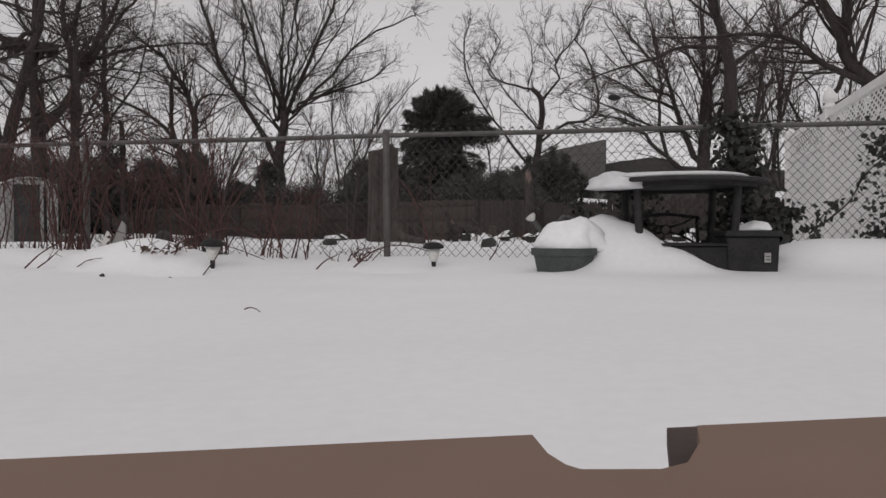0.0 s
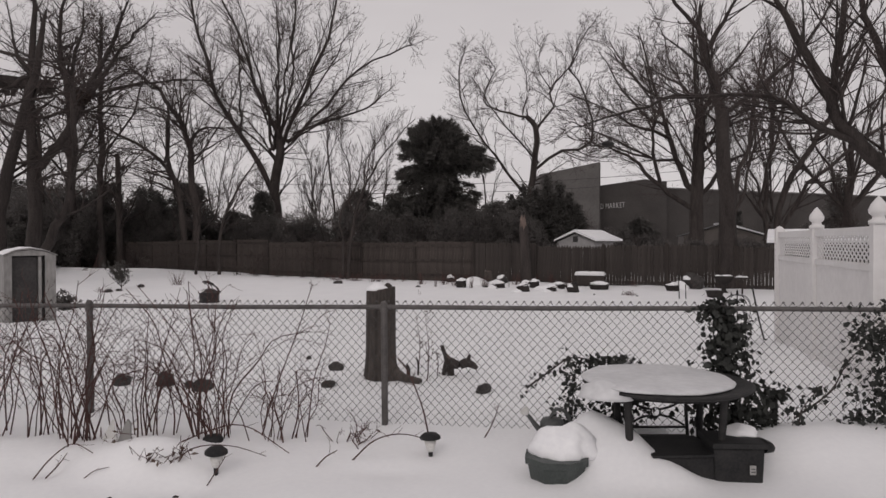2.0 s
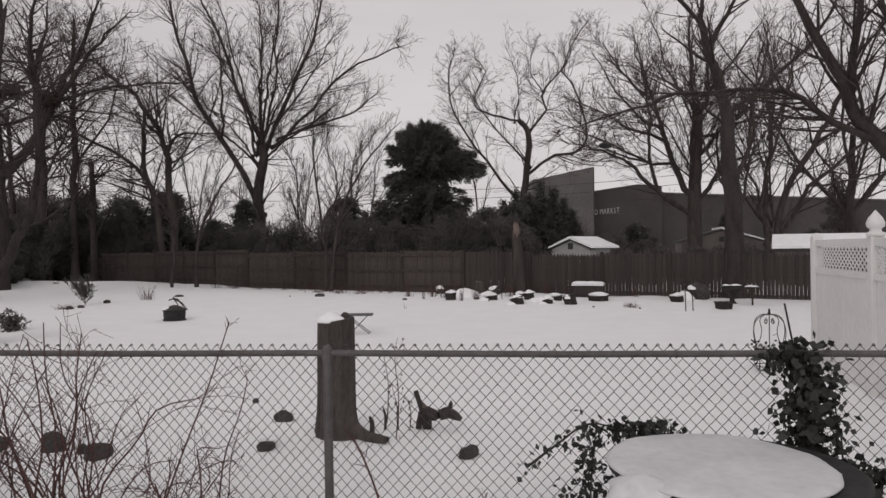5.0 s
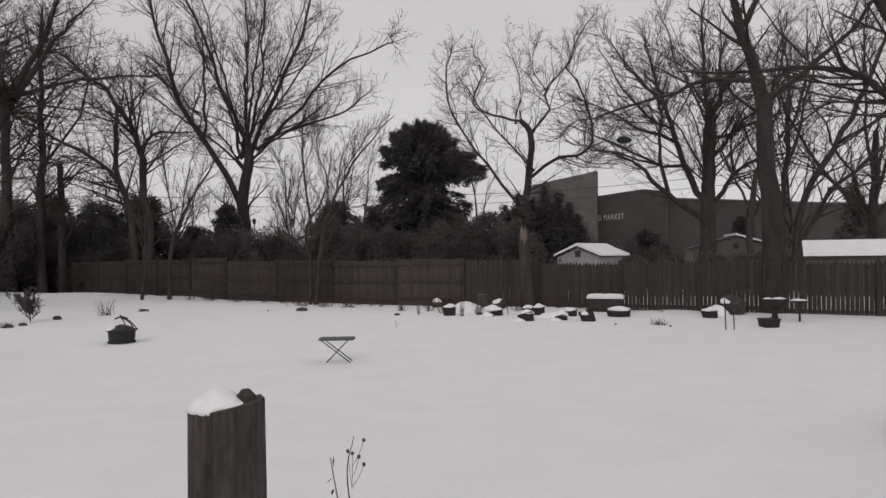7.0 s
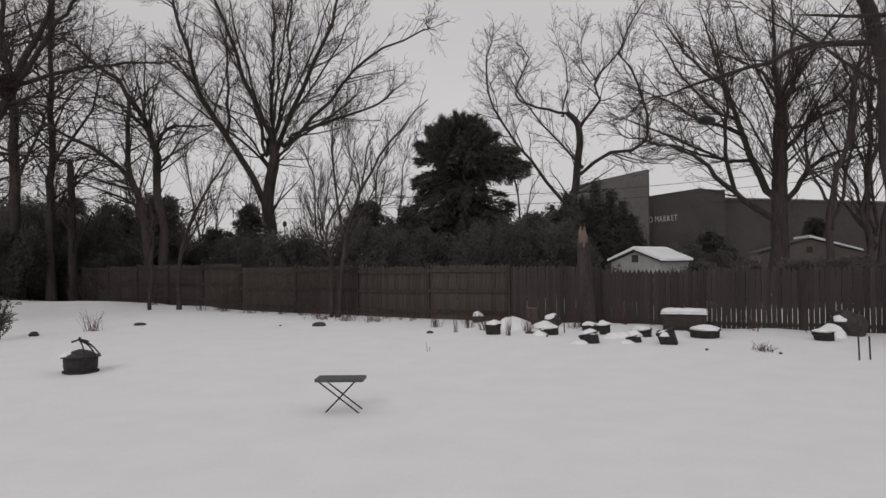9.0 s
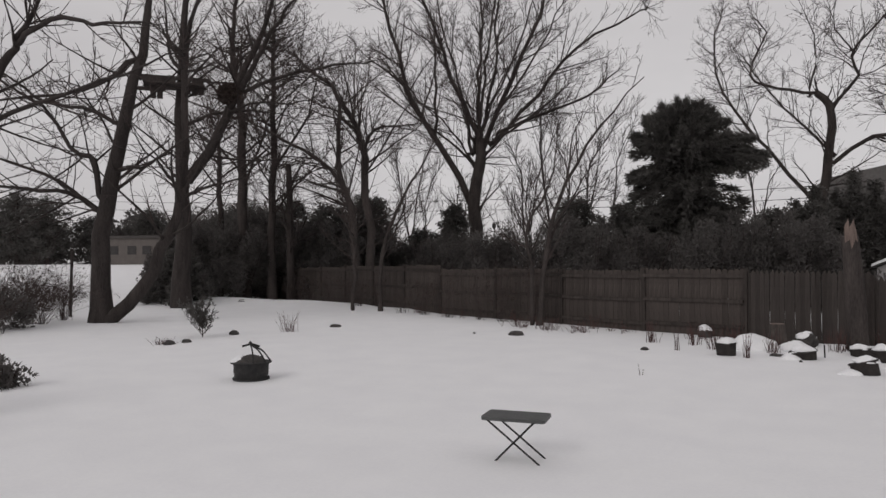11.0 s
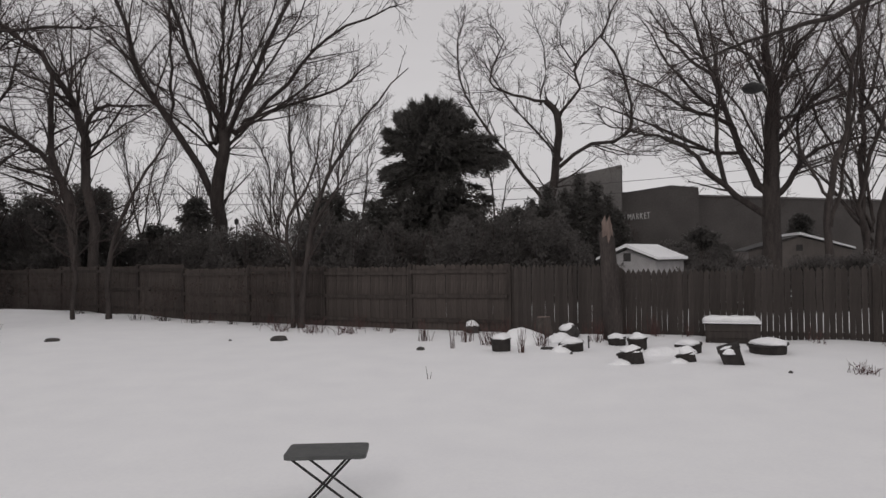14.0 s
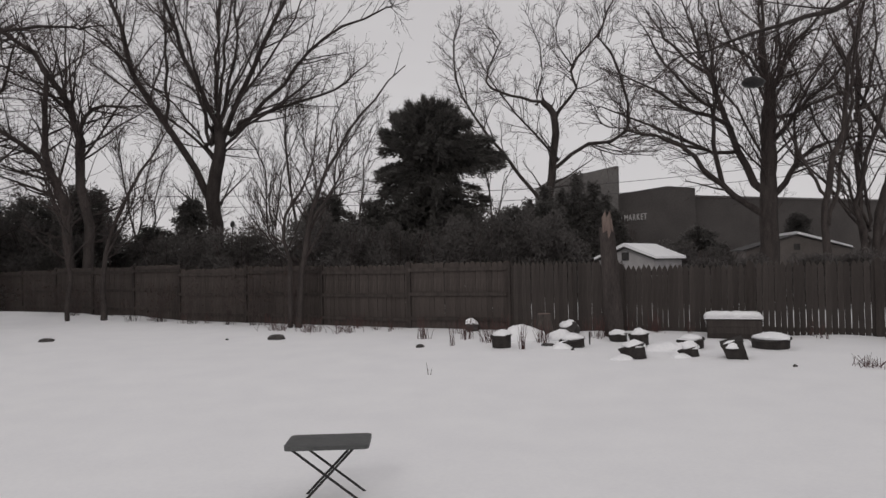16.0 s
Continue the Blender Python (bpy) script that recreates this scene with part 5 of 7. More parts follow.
CHAIR = garden_chair()
snow_lump("patch of snow on the iron chair seat", (1.66, 5.32, 0.172), 0.14, 0.07, 0.035, 21, on=CHAIR)


def storage_tub():
    t = thing("storage_tub", "black plastic storage tub with a lid and small pale sticker", "container", at=(1.99, 4.60, -0.01), turn=-4)
    part("body", Geo().prism([(-0.15, 0), (0.15, 0), (0.165, 0.30), (-0.165, 0.30)], -0.14, 0.16), BLACK_PLASTIC, t, bevel=0.015)
    part("lid", Geo().prism([(-0.18, 0.302), (0.18, 0.302), (0.175, 0.34), (-0.175, 0.34)], -0.16, 0.18), BLACK_PLASTIC, t, bevel=0.012)
    part("handle", Geo().tube(smooth_line([(0.17, -0.1, 0.29), (0.235, -0.05, 0.285), (0.235, 0.08, 0.285), (0.17, 0.13, 0.29)], 12), 0.028, 8), BLACK_PLASTIC, t, smooth=True)
    part("sticker", Geo().box((0.06, -0.164, 0.14), (0.098, -0.157, 0.20)), CARD_STICKER, t, "small pale sticker with worn print")
    for z in (0.155, 0.175):
        part("print_bar", Geo().box((0.066, -0.167, z), (0.092, -0.1642, z + 0.006)), GREY_PLASTIC, t)
    return t


TUB = storage_tub()
snow_lump("soft snow on the lid of the black tub", (2.09, 4.70, 0.332), 0.12, 0.11, 0.06, 31, on=TUB)
low_tub = thing("low_tub", "low black plastic crate beside the table legs", "container", at=(1.64, 4.62, 0.0), turn=2)
part("body", Geo().prism([(-0.2, -0.03), (0.2, -0.03), (0.22, 0.23), (-0.22, 0.23)], -0.14, 0.3), BLACK_PLASTIC, low_tub, bevel=0.012)
part("rim", Geo().prism([(-0.23, 0.232), (0.23, 0.232), (0.23, 0.25), (-0.23, 0.25)], -0.155, 0.315), BLACK_PLASTIC, low_tub, bevel=0.006)


def planter():
    p = thing("planter", "dark green eight-sided plastic planter heaped with snow", "planter", at=(0.81, 4.60, -0.015), turn=12)
    part("pot", Geo().lathe([(0.165, 0.0), (0.205, 0.19), (0.205, 0.2)], 8), DARK_PLASTIC, p)
    part("rim", Geo().lathe([(0.20, 0.19), (0.222, 0.19), (0.225, 0.235), (0.195, 0.235)], 8), DARK_PLASTIC, p)
    return p


PLANTER = planter()
snow_lump("mound of snow filling the planter", (0.85, 4.63, 0.20), 0.20, 0.18, 0.20, 19, on=PLANTER)


def watering_can():
    w = thing("watering_can", "dark plastic watering can resting in the snow", "watering can", at=(0.84, 4.98, snow_at(0.84, 5.0) + 0.03), turn=10)
    part("body", Geo().lathe([(0.085, 0.0), (0.09, 0.02), (0.085, 0.12), (0.07, 0.145), (0.03, 0.15)], 22), GREY_PLASTIC, w, smooth=True)
    part("handle", Geo().tube(smooth_line([(-0.02, 0, 0.14), (0.03, 0, 0.21), (0.1, 0, 0.19), (0.14, 0, 0.1), (0.085, 0, 0.04)], 18), 0.013, 8), GREY_PLASTIC, w, smooth=True)
    part("spout", Geo().tube([(-0.07, 0, 0.04), (-0.13, 0, 0.11), (-0.19, 0, 0.19)], [0.026, 0.018, 0.013], 10), GREY_PLASTIC, w, smooth=True)
    part("rose", Geo().tube([(-0.185, 0, 0.185), (-0.2, 0, 0.203), (-0.212, 0, 0.218)], [0.014, 0.033, 0.035], 14), FROSTED, w, "pale sprinkler rose", smooth=True)


watering_can()


def solar_lamp(label, x, y, z, lean, tall=True):
    s = thing("solar_lamp", label, "lamp", "solar path lamps", (x, y, z))
    s.rotation_euler = (radians(lean), radians(lean * 0.6), 0)
    h = 0.12 if tall else 0.0
    if tall:
        part("stake", Geo().tube([(0, 0, -0.12), (0, 0, 0.04)], [0.012, 0.017], 8), BLACK_PLASTIC, s)
        part("lens", Geo().lathe([(0.022, 0.03), (0.03, 0.045), (0.048, 0.12)], 20), FROSTED, s, "frosted white lens", smooth=True)
    part("cap", Geo().lathe([(0.05, h), (0.076, h + 0.004), (0.074, h + 0.022), (0.05, h + 0.042), (0.012, h + 0.05)], 22), BLACK_PLASTIC, s, "dark domed cap", smooth=True)


solar_lamp("small solar path lamp with a dark cap and frosted lens", -1.47, 4.60, 0.115, 3)
solar_lamp("small solar path lamp with a dark cap and frosted lens", -0.04, 5.03, 0.085, -2)
solar_lamp("solar path lamp buried in snow up to its dark cap", -1.66, 5.14, snow_at(-1.66, 5.14) - 0.005, 5, False)
single("glass_shard", Geo().prism([(-0.06, -0.05), (0.05, -0.05), (0.045, 0.13), (0.03, 0.14)], -0.006, 0.006), FROSTED, "upright grey translucent plastic piece stuck in the snow", "fragment", (-2.42, 5.1, snow_at(-2.42, 5.1)), 15)


# ---- brambles ----
def canes(label, at, count, height, reach, seed, lean=0.0, category="shrub", name="bramble", mat=None, group="brambles along the fence"):
    """Arching canes from one crown, with short side twigs."""
    rng = np.random.default_rng(seed)
    z = snow_at(*at)
    b = thing(name, label, category, group, (at[0], at[1], z))
    lines, radii = [], []
    for _ in range(count):
        a, h = rng.random() * 2 * math.pi, height * rng.uniform(0.55, 1.15)
        out = reach * rng.uniform(0.15, 1.0)
        start = np.array([rng.normal() * 0.09, rng.normal() * 0.07, -0.08])
        d = np.array([math.cos(a) + lean, math.sin(a) * 0.45, 0])
        droop = rng.random() ** 3 * 0.9
        pts = [start + d * out * u**1.4 + np.array([0, 0, h * (u * (1.15 + droop * 0.6) - (0.15 + droop) * u * u)]) + rng.normal(size=3) * 0.022 for u in np.linspace(0, 1, 5)]
        lines.append(smooth_line(pts, 12))
        radii.append(rng.uniform(0.0035, 0.0078) * np.linspace(1, 0.4, 12))
    p, r = np.stack(lines), np.stack(radii)
    p1, r1 = grow(rng, p, r, 3.4, 0.36 * height, 0.75, 7, 0.16, -0.02, 0.3, 0.5, 0.0022)
    p2, r2 = grow(rng, p1, r1, 1.8, 0.12 * height, 0.8, 3, 0.2, 0.0, 0.2, 0.7, 0.0018)
    if mat:
        q = p1[:, 2:].reshape(-1, 3)
        q = q[rng.random(len(q)) < 0.2]
        part("dead_leaf", Geo().add(*leaves(rng, q, rng.normal(size=q.shape) + np.array([0, 0, -0.5]), 0.07, 0.05, 0.1)), DARK_DRY_LEAF, b, kind="stuff")
    part("cane", Geo().add(*tubes(p, r, 5)), mat or RED_TWIG, b, kind="stuff")
    part("side_twig", Geo().add(*tubes(p1, r1, 4)).add(*tubes(p2, r2, 3)), mat or RED_TWIG, b, kind="stuff")
    return b


for n, (x, y, c, h, r) in enumerate([(-3.45, 5.35, 18, 1.05, 0.75), (-2.95, 5.25, 10, 1.0, 0.6), (-2.62, 5.05, 22, 1.15, 0.8), (-2.22, 5.2, 16, 1.05, 0.6), (-1.70, 5.22, 24, 1.15, 0.95), (-1.18, 5.3, 15, 0.86, 0.4),
                                     (-4.1, 5.5, 16, 1.1, 0.8), (-4.8, 5.6, 14, 1.1, 0.8)]):
    canes("leafless reddish bramble with thin arching canes in the snow", (x, y), int(c * 1.15), h, r, 200 + n)
canes("few thin dry stems standing in the snow", (-0.62, 5.35), 12, 0.26, 0.14, 230, group="dry stems")


def bent_twig(label, pts, r=0.006, name="fallen_twig", sides=4):
    line = smooth_line(pts, 12)
    twig = thing(name, label, "twig", "twigs")
    part("stem", Geo().add(*tubes(line[None], (r * np.linspace(1, 0.5, 12))[None], 6)), RED_TWIG, twig)
    rng = np.random.default_rng(int(abs(pts[0][0]) * 1000) % 997)
    p1, r1 = grow(rng, line[None], (r * np.linspace(1, 0.5, 12))[None], sides, 0.12 if sides > 1 else 0.03, 0.7, 4, 0.15, 0.02, 0.3, 0.6, 0.002)
    if len(p1):
        part("side_twigs", Geo().add(*tubes(p1, r1, 4)), RED_TWIG, twig, kind="stuff")
    return twig


bent_twig("arching bramble cane with its tip in the snow", [(-0.62, 4.94, 0.06), (-0.45, 5.02, 0.2), (-0.25, 5.08, 0.23), (-0.02, 5.1, 0.17)])
bent_twig("thin bare shoot with two forks rising from the snow", [(-0.05, 5.35, 0.1), (-0.11, 5.4, 0.36), (-0.22, 5.45, 0.62), (-0.3, 5.48, 0.72)], 0.008)
bent_twig("tall leaning cane with a ragged tip against the fence", [(-1.42, 5.62, 0.1), (-1.3, 5.72, 0.5), (-1.16, 5.80, 0.9), (-1.04, 5.84, 1.29)], 0.0065, sides=9)
bent_twig("thin leaning stick in the snow", [(0.36, 5.4, 0.08), (0.44, 5.45, 0.2), (0.5, 5.5, 0.34)])
bent_twig("bent bramble cane hanging over the snow", [(-2.63, 4.50, 0.10), (-2.58, 4.62, 0.2), (-2.48, 4.72, 0.27), (-2.34, 4.74, 0.19)], 0.005)
bent_twig("short forked twig stuck in the snow", [(-2.56, 4.52, 0.1), (-2.52, 4.6, 0.16), (-2.5, 4.68, 0.22)], 0.005)
bent_twig("bent bramble cane lying along the snow", [(-1.98, 4.8, 0.16), (-1.6, 4.85, 0.32), (-1.35, 4.9, 0.34), (-1.05, 4.92, 0.14)])
bent_twig("short broken twig lying on smooth snow", [(-0.66, 2.43, 0.058), (-0.635, 2.41, 0.066), (-0.61, 2.385, 0.064), (-0.59, 2.37, 0.055)], 0.0025, sides=0.4)
bent_twig("withered leafy twig lying in the snow", [(-2.3, 4.5, snow_at(-2.3, 4.5)), (-2.24, 4.52, snow_at(-2.24, 4.52) + 0.03), (-2.16, 4.55, snow_at(-2.16, 4.55) + 0.01)], 0.004)
bent_twig("withered leafy twig lying in the snow", [(-1.75, 4.62, snow_at(-1.75, 4.62)), (-1.62, 4.7, snow_at(-1.62, 4.7) + 0.08), (-1.42, 4.8, snow_at(-1.42, 4.8) + 0.1), (-1.2, 4.86, snow_at(-1.2, 4.86) + 0.04)], 0.005)
bent_twig("withered leafy twig lying in the snow", [(-1.5, 4.5, snow_at(-1.5, 4.5)), (-1.44, 4.55, snow_at(-1.44, 4.55) + 0.08), (-1.4, 4.58, snow_at(-1.4, 4.58) + 0.14)], 0.004)
LITTER = np.random.default_rng(44)
for x, y, n in ((-1.84, 4.56, 24), (-2.24, 4.9, 10), (-1.7, 4.66, 10)):
    heap = thing("leaf_litter", "withered reddish leaves and stems half buried in snow", "leaves", "leaf litter in the snow", (x, y, snow_at(x, y)))
    at = LITTER.normal(size=(n, 3)) * np.array([0.07, 0.05, 0.012]) + np.array([0, 0, 0.025])
    part("leaf_cluster", Geo().add(*leaves(LITTER, at, LITTER.normal(size=(n, 3)) * np.array([1, 1, 0.7]), 0.05, 0.028, 0.15)), DRY_LEAF, heap, kind="stuff")
    q = np.stack([at[:9], at[:9] + LITTER.normal(size=(9, 3)) * 0.03 + np.array([0, 0, 0.03]), at[:9] + LITTER.normal(size=(9, 3)) * 0.05 + np.array([0, 0, 0.05])], 1)
    part("stem_mass", Geo().add(*tubes(q, np.full((9, 3), 0.0025), 4)), RED_TWIG, heap, kind="stuff")
shard = thing("slate_shard", "pale grey broken slate standing in the snow", "slate", at=(-2.2, 4.86, snow_at(-2.2, 4.86)))
part("slate", Geo().prism([(-0.06, -0.05), (0.05, -0.05), (0.055, 0.12), (0.03, 0.15)], -0.01, 0.01), METAL_SIDING, shard)
bent_twig("crossed bits of twig in the snow", [(-0.85, 4.82, 0.06), (-0.78, 4.85, 0.13), (-0.7, 4.88, 0.17)], 0.006)


def stone(label, x, y, sx, sy, h, seed, mat=None, name="stone", group="stones in the snow", lift=0.0):
    """An uneven boulder half sunk in snow."""
    rng = random.Random(seed)
    off = Vector((rng.uniform(-9, 9), rng.uniform(-9, 9), 0))
    bm = bmesh.new()
    bmesh.ops.create_icosphere(bm, subdivisions=3, radius=1)
    for v in bm.verts:
        n = 1 + 0.28 * noise.noise(v.co * 1.3 + off) + 0.12 * noise.noise(v.co * 3.1 + off)
        v.co = Vector((v.co.x * sx * n, v.co.y * sy * n, v.co.z * h * n))
    me = bpy.data.meshes.new(name)
    bm.to_mesh(me)
    bm.free()
    me.materials.append(mat or STONE)
    return single(name, me, None, label, "stone", (x, y, snow_at(x, y) + h * 0.25 + lift), rng.uniform(0, 180), group)


for n, (x, y, sx, h) in enumerate([(-1.12, 7.80, 0.085, 0.075), (-1.08, 6.95, 0.09, 0.05), (-1.59, 8.7, 0.04, 0.035), (0.46, 6.72, 0.09, 0.07), (-3.16, 7.0, 0.11, 0.075), (-2.72, 7.0, 0.12, 0.1), (-2.28, 6.8, 0.10, 0.09), (-2.45, 6.9, 0.06, 0.05),
                                   (-10.71, 23.1, 0.13, 0.08), (-10.56, 23.5, 0.1, 0.07), (-10.58, 25.3, 0.12, 0.1), (-9.1, 27.9, 0.16, 0.06), (-3.8, 27.2, 0.18, 0.09), (-0.67, 25.2, 0.11, 0.045), (1.75, 24.85, 0.13, 0.04)]):
    stone("dark rough stone poking out of the snow", x, y, sx, sx * 0.75, h, 300 + n)
for n, (x, y, r) in enumerate([(-1.10, 7.84, 0.075), (-1.06, 6.98, 0.08), (0.44, 6.76, 0.075)]):
    snow_lump("thin snow on a dark stone", (x, y, snow_at(x, y) + 0.055), r, r * 0.6, 0.04, 510 + n, 20 * n, name="snow_patch", group="snow on the stones")
for n, (x, y) in enumerate([(2.05, 24.1), (4.9, 21.9), (6.1, 21.4), (-4.9, 27.3), (-2.01, 4.23), (-1.64, 4.33)]):
    stone("small dark clod on the snow", x, y, 0.035 if y > 10 else 0.017, 0.03 if y > 10 else 0.014, 0.028 if y > 10 else 0.013, 340 + n, name="clod", group="clods on the snow")


def driftwood():
    d = thing("driftwood", "dark gnarled piece of split driftwood standing in the snow", "driftwood", at=(0.20, 7.35, 0.19))
    part("shaft", Geo().tube(smooth_line([(-0.14, 0, 0.36), (-0.11, 0, 0.27), (-0.06, 0.01, 0.19), (0.03, 0.02, 0.15), (0.11, 0.02, 0.17), (0.16, 0.02, 0.18)], 16), [0.020, 0.021, 0.020, 0.022, 0.028, 0.038, 0.052, 0.054, 0.05, 0.046, 0.045, 0.048, 0.05, 0.05, 0.046, 0.03], 8), BARK, d)
    part("snout", Geo().tube([(0.12, 0.02, 0.18), (0.18, 0.02, 0.15), (0.235, 0.02, 0.115)], [0.045, 0.04, 0.02], 8), BARK, d)
    part("knob", Geo().tube([(0.135, 0.02, 0.2), (0.15, 0.02, 0.245), (0.152, 0.02, 0.27)], [0.024, 0.017, 0.007], 7), BARK, d)
    part("splinter", Geo().prism([(-0.085, 0.18), (-0.05, 0.17), (-0.06, 0.25), (-0.09, 0.28)], -0.025, -0.008), SPLIT_WOOD, d, "pale inner face of the split")
    for x0, x1, r in ((-0.09, -0.125, 0.03), (-0.03, -0.02, 0.028), (-0.07, -0.055, 0.018)):
        part("prop", Geo().tube(smooth_line([(x0, 0.01, 0.18), ((x0 + x1) / 2 - 0.01, 0.02, 0.06), (x1, 0.02, -0.08)], 7), np.linspace(r, r * 0.75, 7), 7), BARK, d)


driftwood()
for x, y, h, r in ((-0.30, 7.2, 0.14, 0.022), (-0.20, 7.3, 0.19, 0.012)):
    single("broken_stake", Geo().tube(smooth_line([(0, 0, -0.08), (0.012, 0, h * 0.5), (-0.01, 0, h)], 7), [r, r, r * 0.95, r * 0.9, r * 0.9, r * 0.7, r * 0.3], 7), BARK, "short dark broken stake in the snow by the stump", "stake", (x, y, snow_at(x, y)), group="broken stakes")
for n, (x, y, h) in enumerate([(-0.1, 7.1, 0.42), (0.0, 7.3, 0.28), (-0.2, 7.6, 0.6)]):
    rng = np.random.default_rng(500 + n)
    w = thing("dry_plant", "withered brown plant stalk with curled leaves in the snow", "plant", "dry plants by the stump", (x, y, snow_at(x, y)))
    stalk = smooth_line([(0, 0, -0.06), (0.02, 0.01, h * 0.5), (-0.02, 0, h)], 10)
    part("stalk", Geo().tube(stalk, np.linspace(0.006, 0.002, 10), 5), RED_TWIG, w)
    at = stalk[rng.integers(2, 10, 14)] + rng.normal(size=(14, 3)) * 0.02
    part("leaf_cluster", Geo().add(*leaves(rng, at, rng.normal(size=(14, 3)) * 0.6 + np.array([0, 0, -0.8]), 0.035, 0.018, 0.2)), DRY_LEAF, w, kind="stuff")
seed_head = thing("seed_stalk", "tall dry weed stalk with round dark seed heads", "plant", at=(-0.09, 7.3, snow_at(-0.09, 7.3)))
part("stalk", Geo().tube(smooth_line([(0, 0, -0.08), (0.01, 0, 0.3), (-0.02, 0, 0.6), (0.01, 0, 0.76)], 14), np.linspace(0.005, 0.0015, 14), 5), RED_TWIG, seed_head)
rng = np.random.default_rng(77)
for n in range(7):
    h = rng.uniform(0.3, 0.76)
    x, y = rng.normal() * 0.055, rng.normal() * 0.05
    part("seed_stem", Geo().tube(smooth_line([(0, 0, h - 0.12), (x * 0.6, y * 0.6, h - 0.06), (x, y, h)], 5), 0.0012, 3), RED_TWIG, seed_head)
    part("seed_pod", Geo().lathe([(0.002, -0.008), (0.007, -0.003), (0.0075, 0.004), (0.003, 0.009)], 8, (x, y, h)), DRY_LEAF, seed_head)


# ---- ivy ----
def ivy(label, at, blobs, stems, seed, leaf=0.04):
    """Leaves over fence or post: blobs are x, z, radius across, radius up, count; stems are polylines of x, z."""
    rng = np.random.default_rng(seed)
    v = thing("ivy", label, "ivy", "ivy on the chain-link fence", (*at, 0))
    v.scale = (1, 1, 1.05)
    places = []
    for x, z, rx, rz, n in blobs:
        q = rng.normal(size=(int(n * 2.5), 3)) * np.array([rx * 0.46, 0.05, rz * 0.46]) + np.array([x, -0.02, z])
        places.append(q)
    for pts in stems:
        line = smooth_line([(a, rng.uniform(-0.04, 0.01), b) for a, b in pts], 16)
        part("vine", Geo().tube(line, np.linspace(0.008, 0.003, 16), 5), BARK, v)
        n = 18 * len(pts)
        places.append(line[rng.integers(0, 16, n)] + rng.normal(size=(n, 3)) * np.array([0.025, 0.02, 0.025]))
    q = np.concatenate(places)
    q[:, 2] = np.maximum(q[:, 2], 0.12)
    n = len(q)
    d = rng.normal(size=(n, 3)) * np.array([0.8, 0.35, 0.7]) + np.array([0, -0.15, -0.35])
    part("leaf_cover", Geo().add(*leaves(rng, q, d, leaf, leaf * 0.95, 0.1)), IVY_LEAF, v, kind="stuff")


ivy("dark ivy climbing thickly over a fence post", (2.23, 5.32), [(0.0, 0.9, 0.17, 0.22, 150), (0.0, 0.6, 0.22, 0.3, 180), (0.05, 0.3, 0.34, 0.22, 200), (-0.1, 1.06, 0.12, 0.08, 60), (0.34, 0.42, 0.12, 0.1, 36), (0.3, 0.25, 0.12, 0.16, 60)],
    [((0, 0.05), (0.02, 0.5), (-0.02, 1.1)), ((0.05, 0.1), (0.2, 0.5), (0.12, 0.9)), ((0, 0.4), (0.25, 0.5), (0.5, 0.44))], 601, 0.05)
ivy("straggling ivy arching over the chain-link fence", (1.07, 5.50), [(0.02, 0.5, 0.12, 0.3, 42), (-0.05, 0.25, 0.12, 0.2, 30), (0.38, 0.64, 0.16, 0.07, 70), (0.2, 0.66, 0.1, 0.06, 24), (0.3, 0.3, 0.3, 0.22, 110), (0.5, 0.4, 0.16, 0.2, 70)],
    [((-0.35, 0.46), (-0.15, 0.6), (0.0, 0.69), (0.2, 0.66), (0.5, 0.62)), ((0.0, 0.1), (0.02, 0.4), (0.05, 0.66))], 602)
ivy("broad mass of dark ivy hanging on the fence", (3.45, 5.17), [(0.1, 0.75, 0.3, 0.3, 330), (0.05, 0.42, 0.32, 0.3, 340), (-0.2, 0.9, 0.2, 0.14, 70), (0.4, 1.0, 0.5, 0.16, 180), (-0.2, 0.26, 0.2, 0.1, 60), (0.6, 0.5, 0.4, 0.4, 240), (0.2, 1.1, 0.4, 0.04, 60)],
    [((-0.75, 0.3), (-0.5, 0.5), (-0.3, 0.75), (0.1, 1.0)), ((0.1, 0.05), (0.05, 0.5), (0.2, 1.05)), ((-0.7, 0.18), (-0.72, 0.35), (-0.55, 0.52))], 603, 0.042)


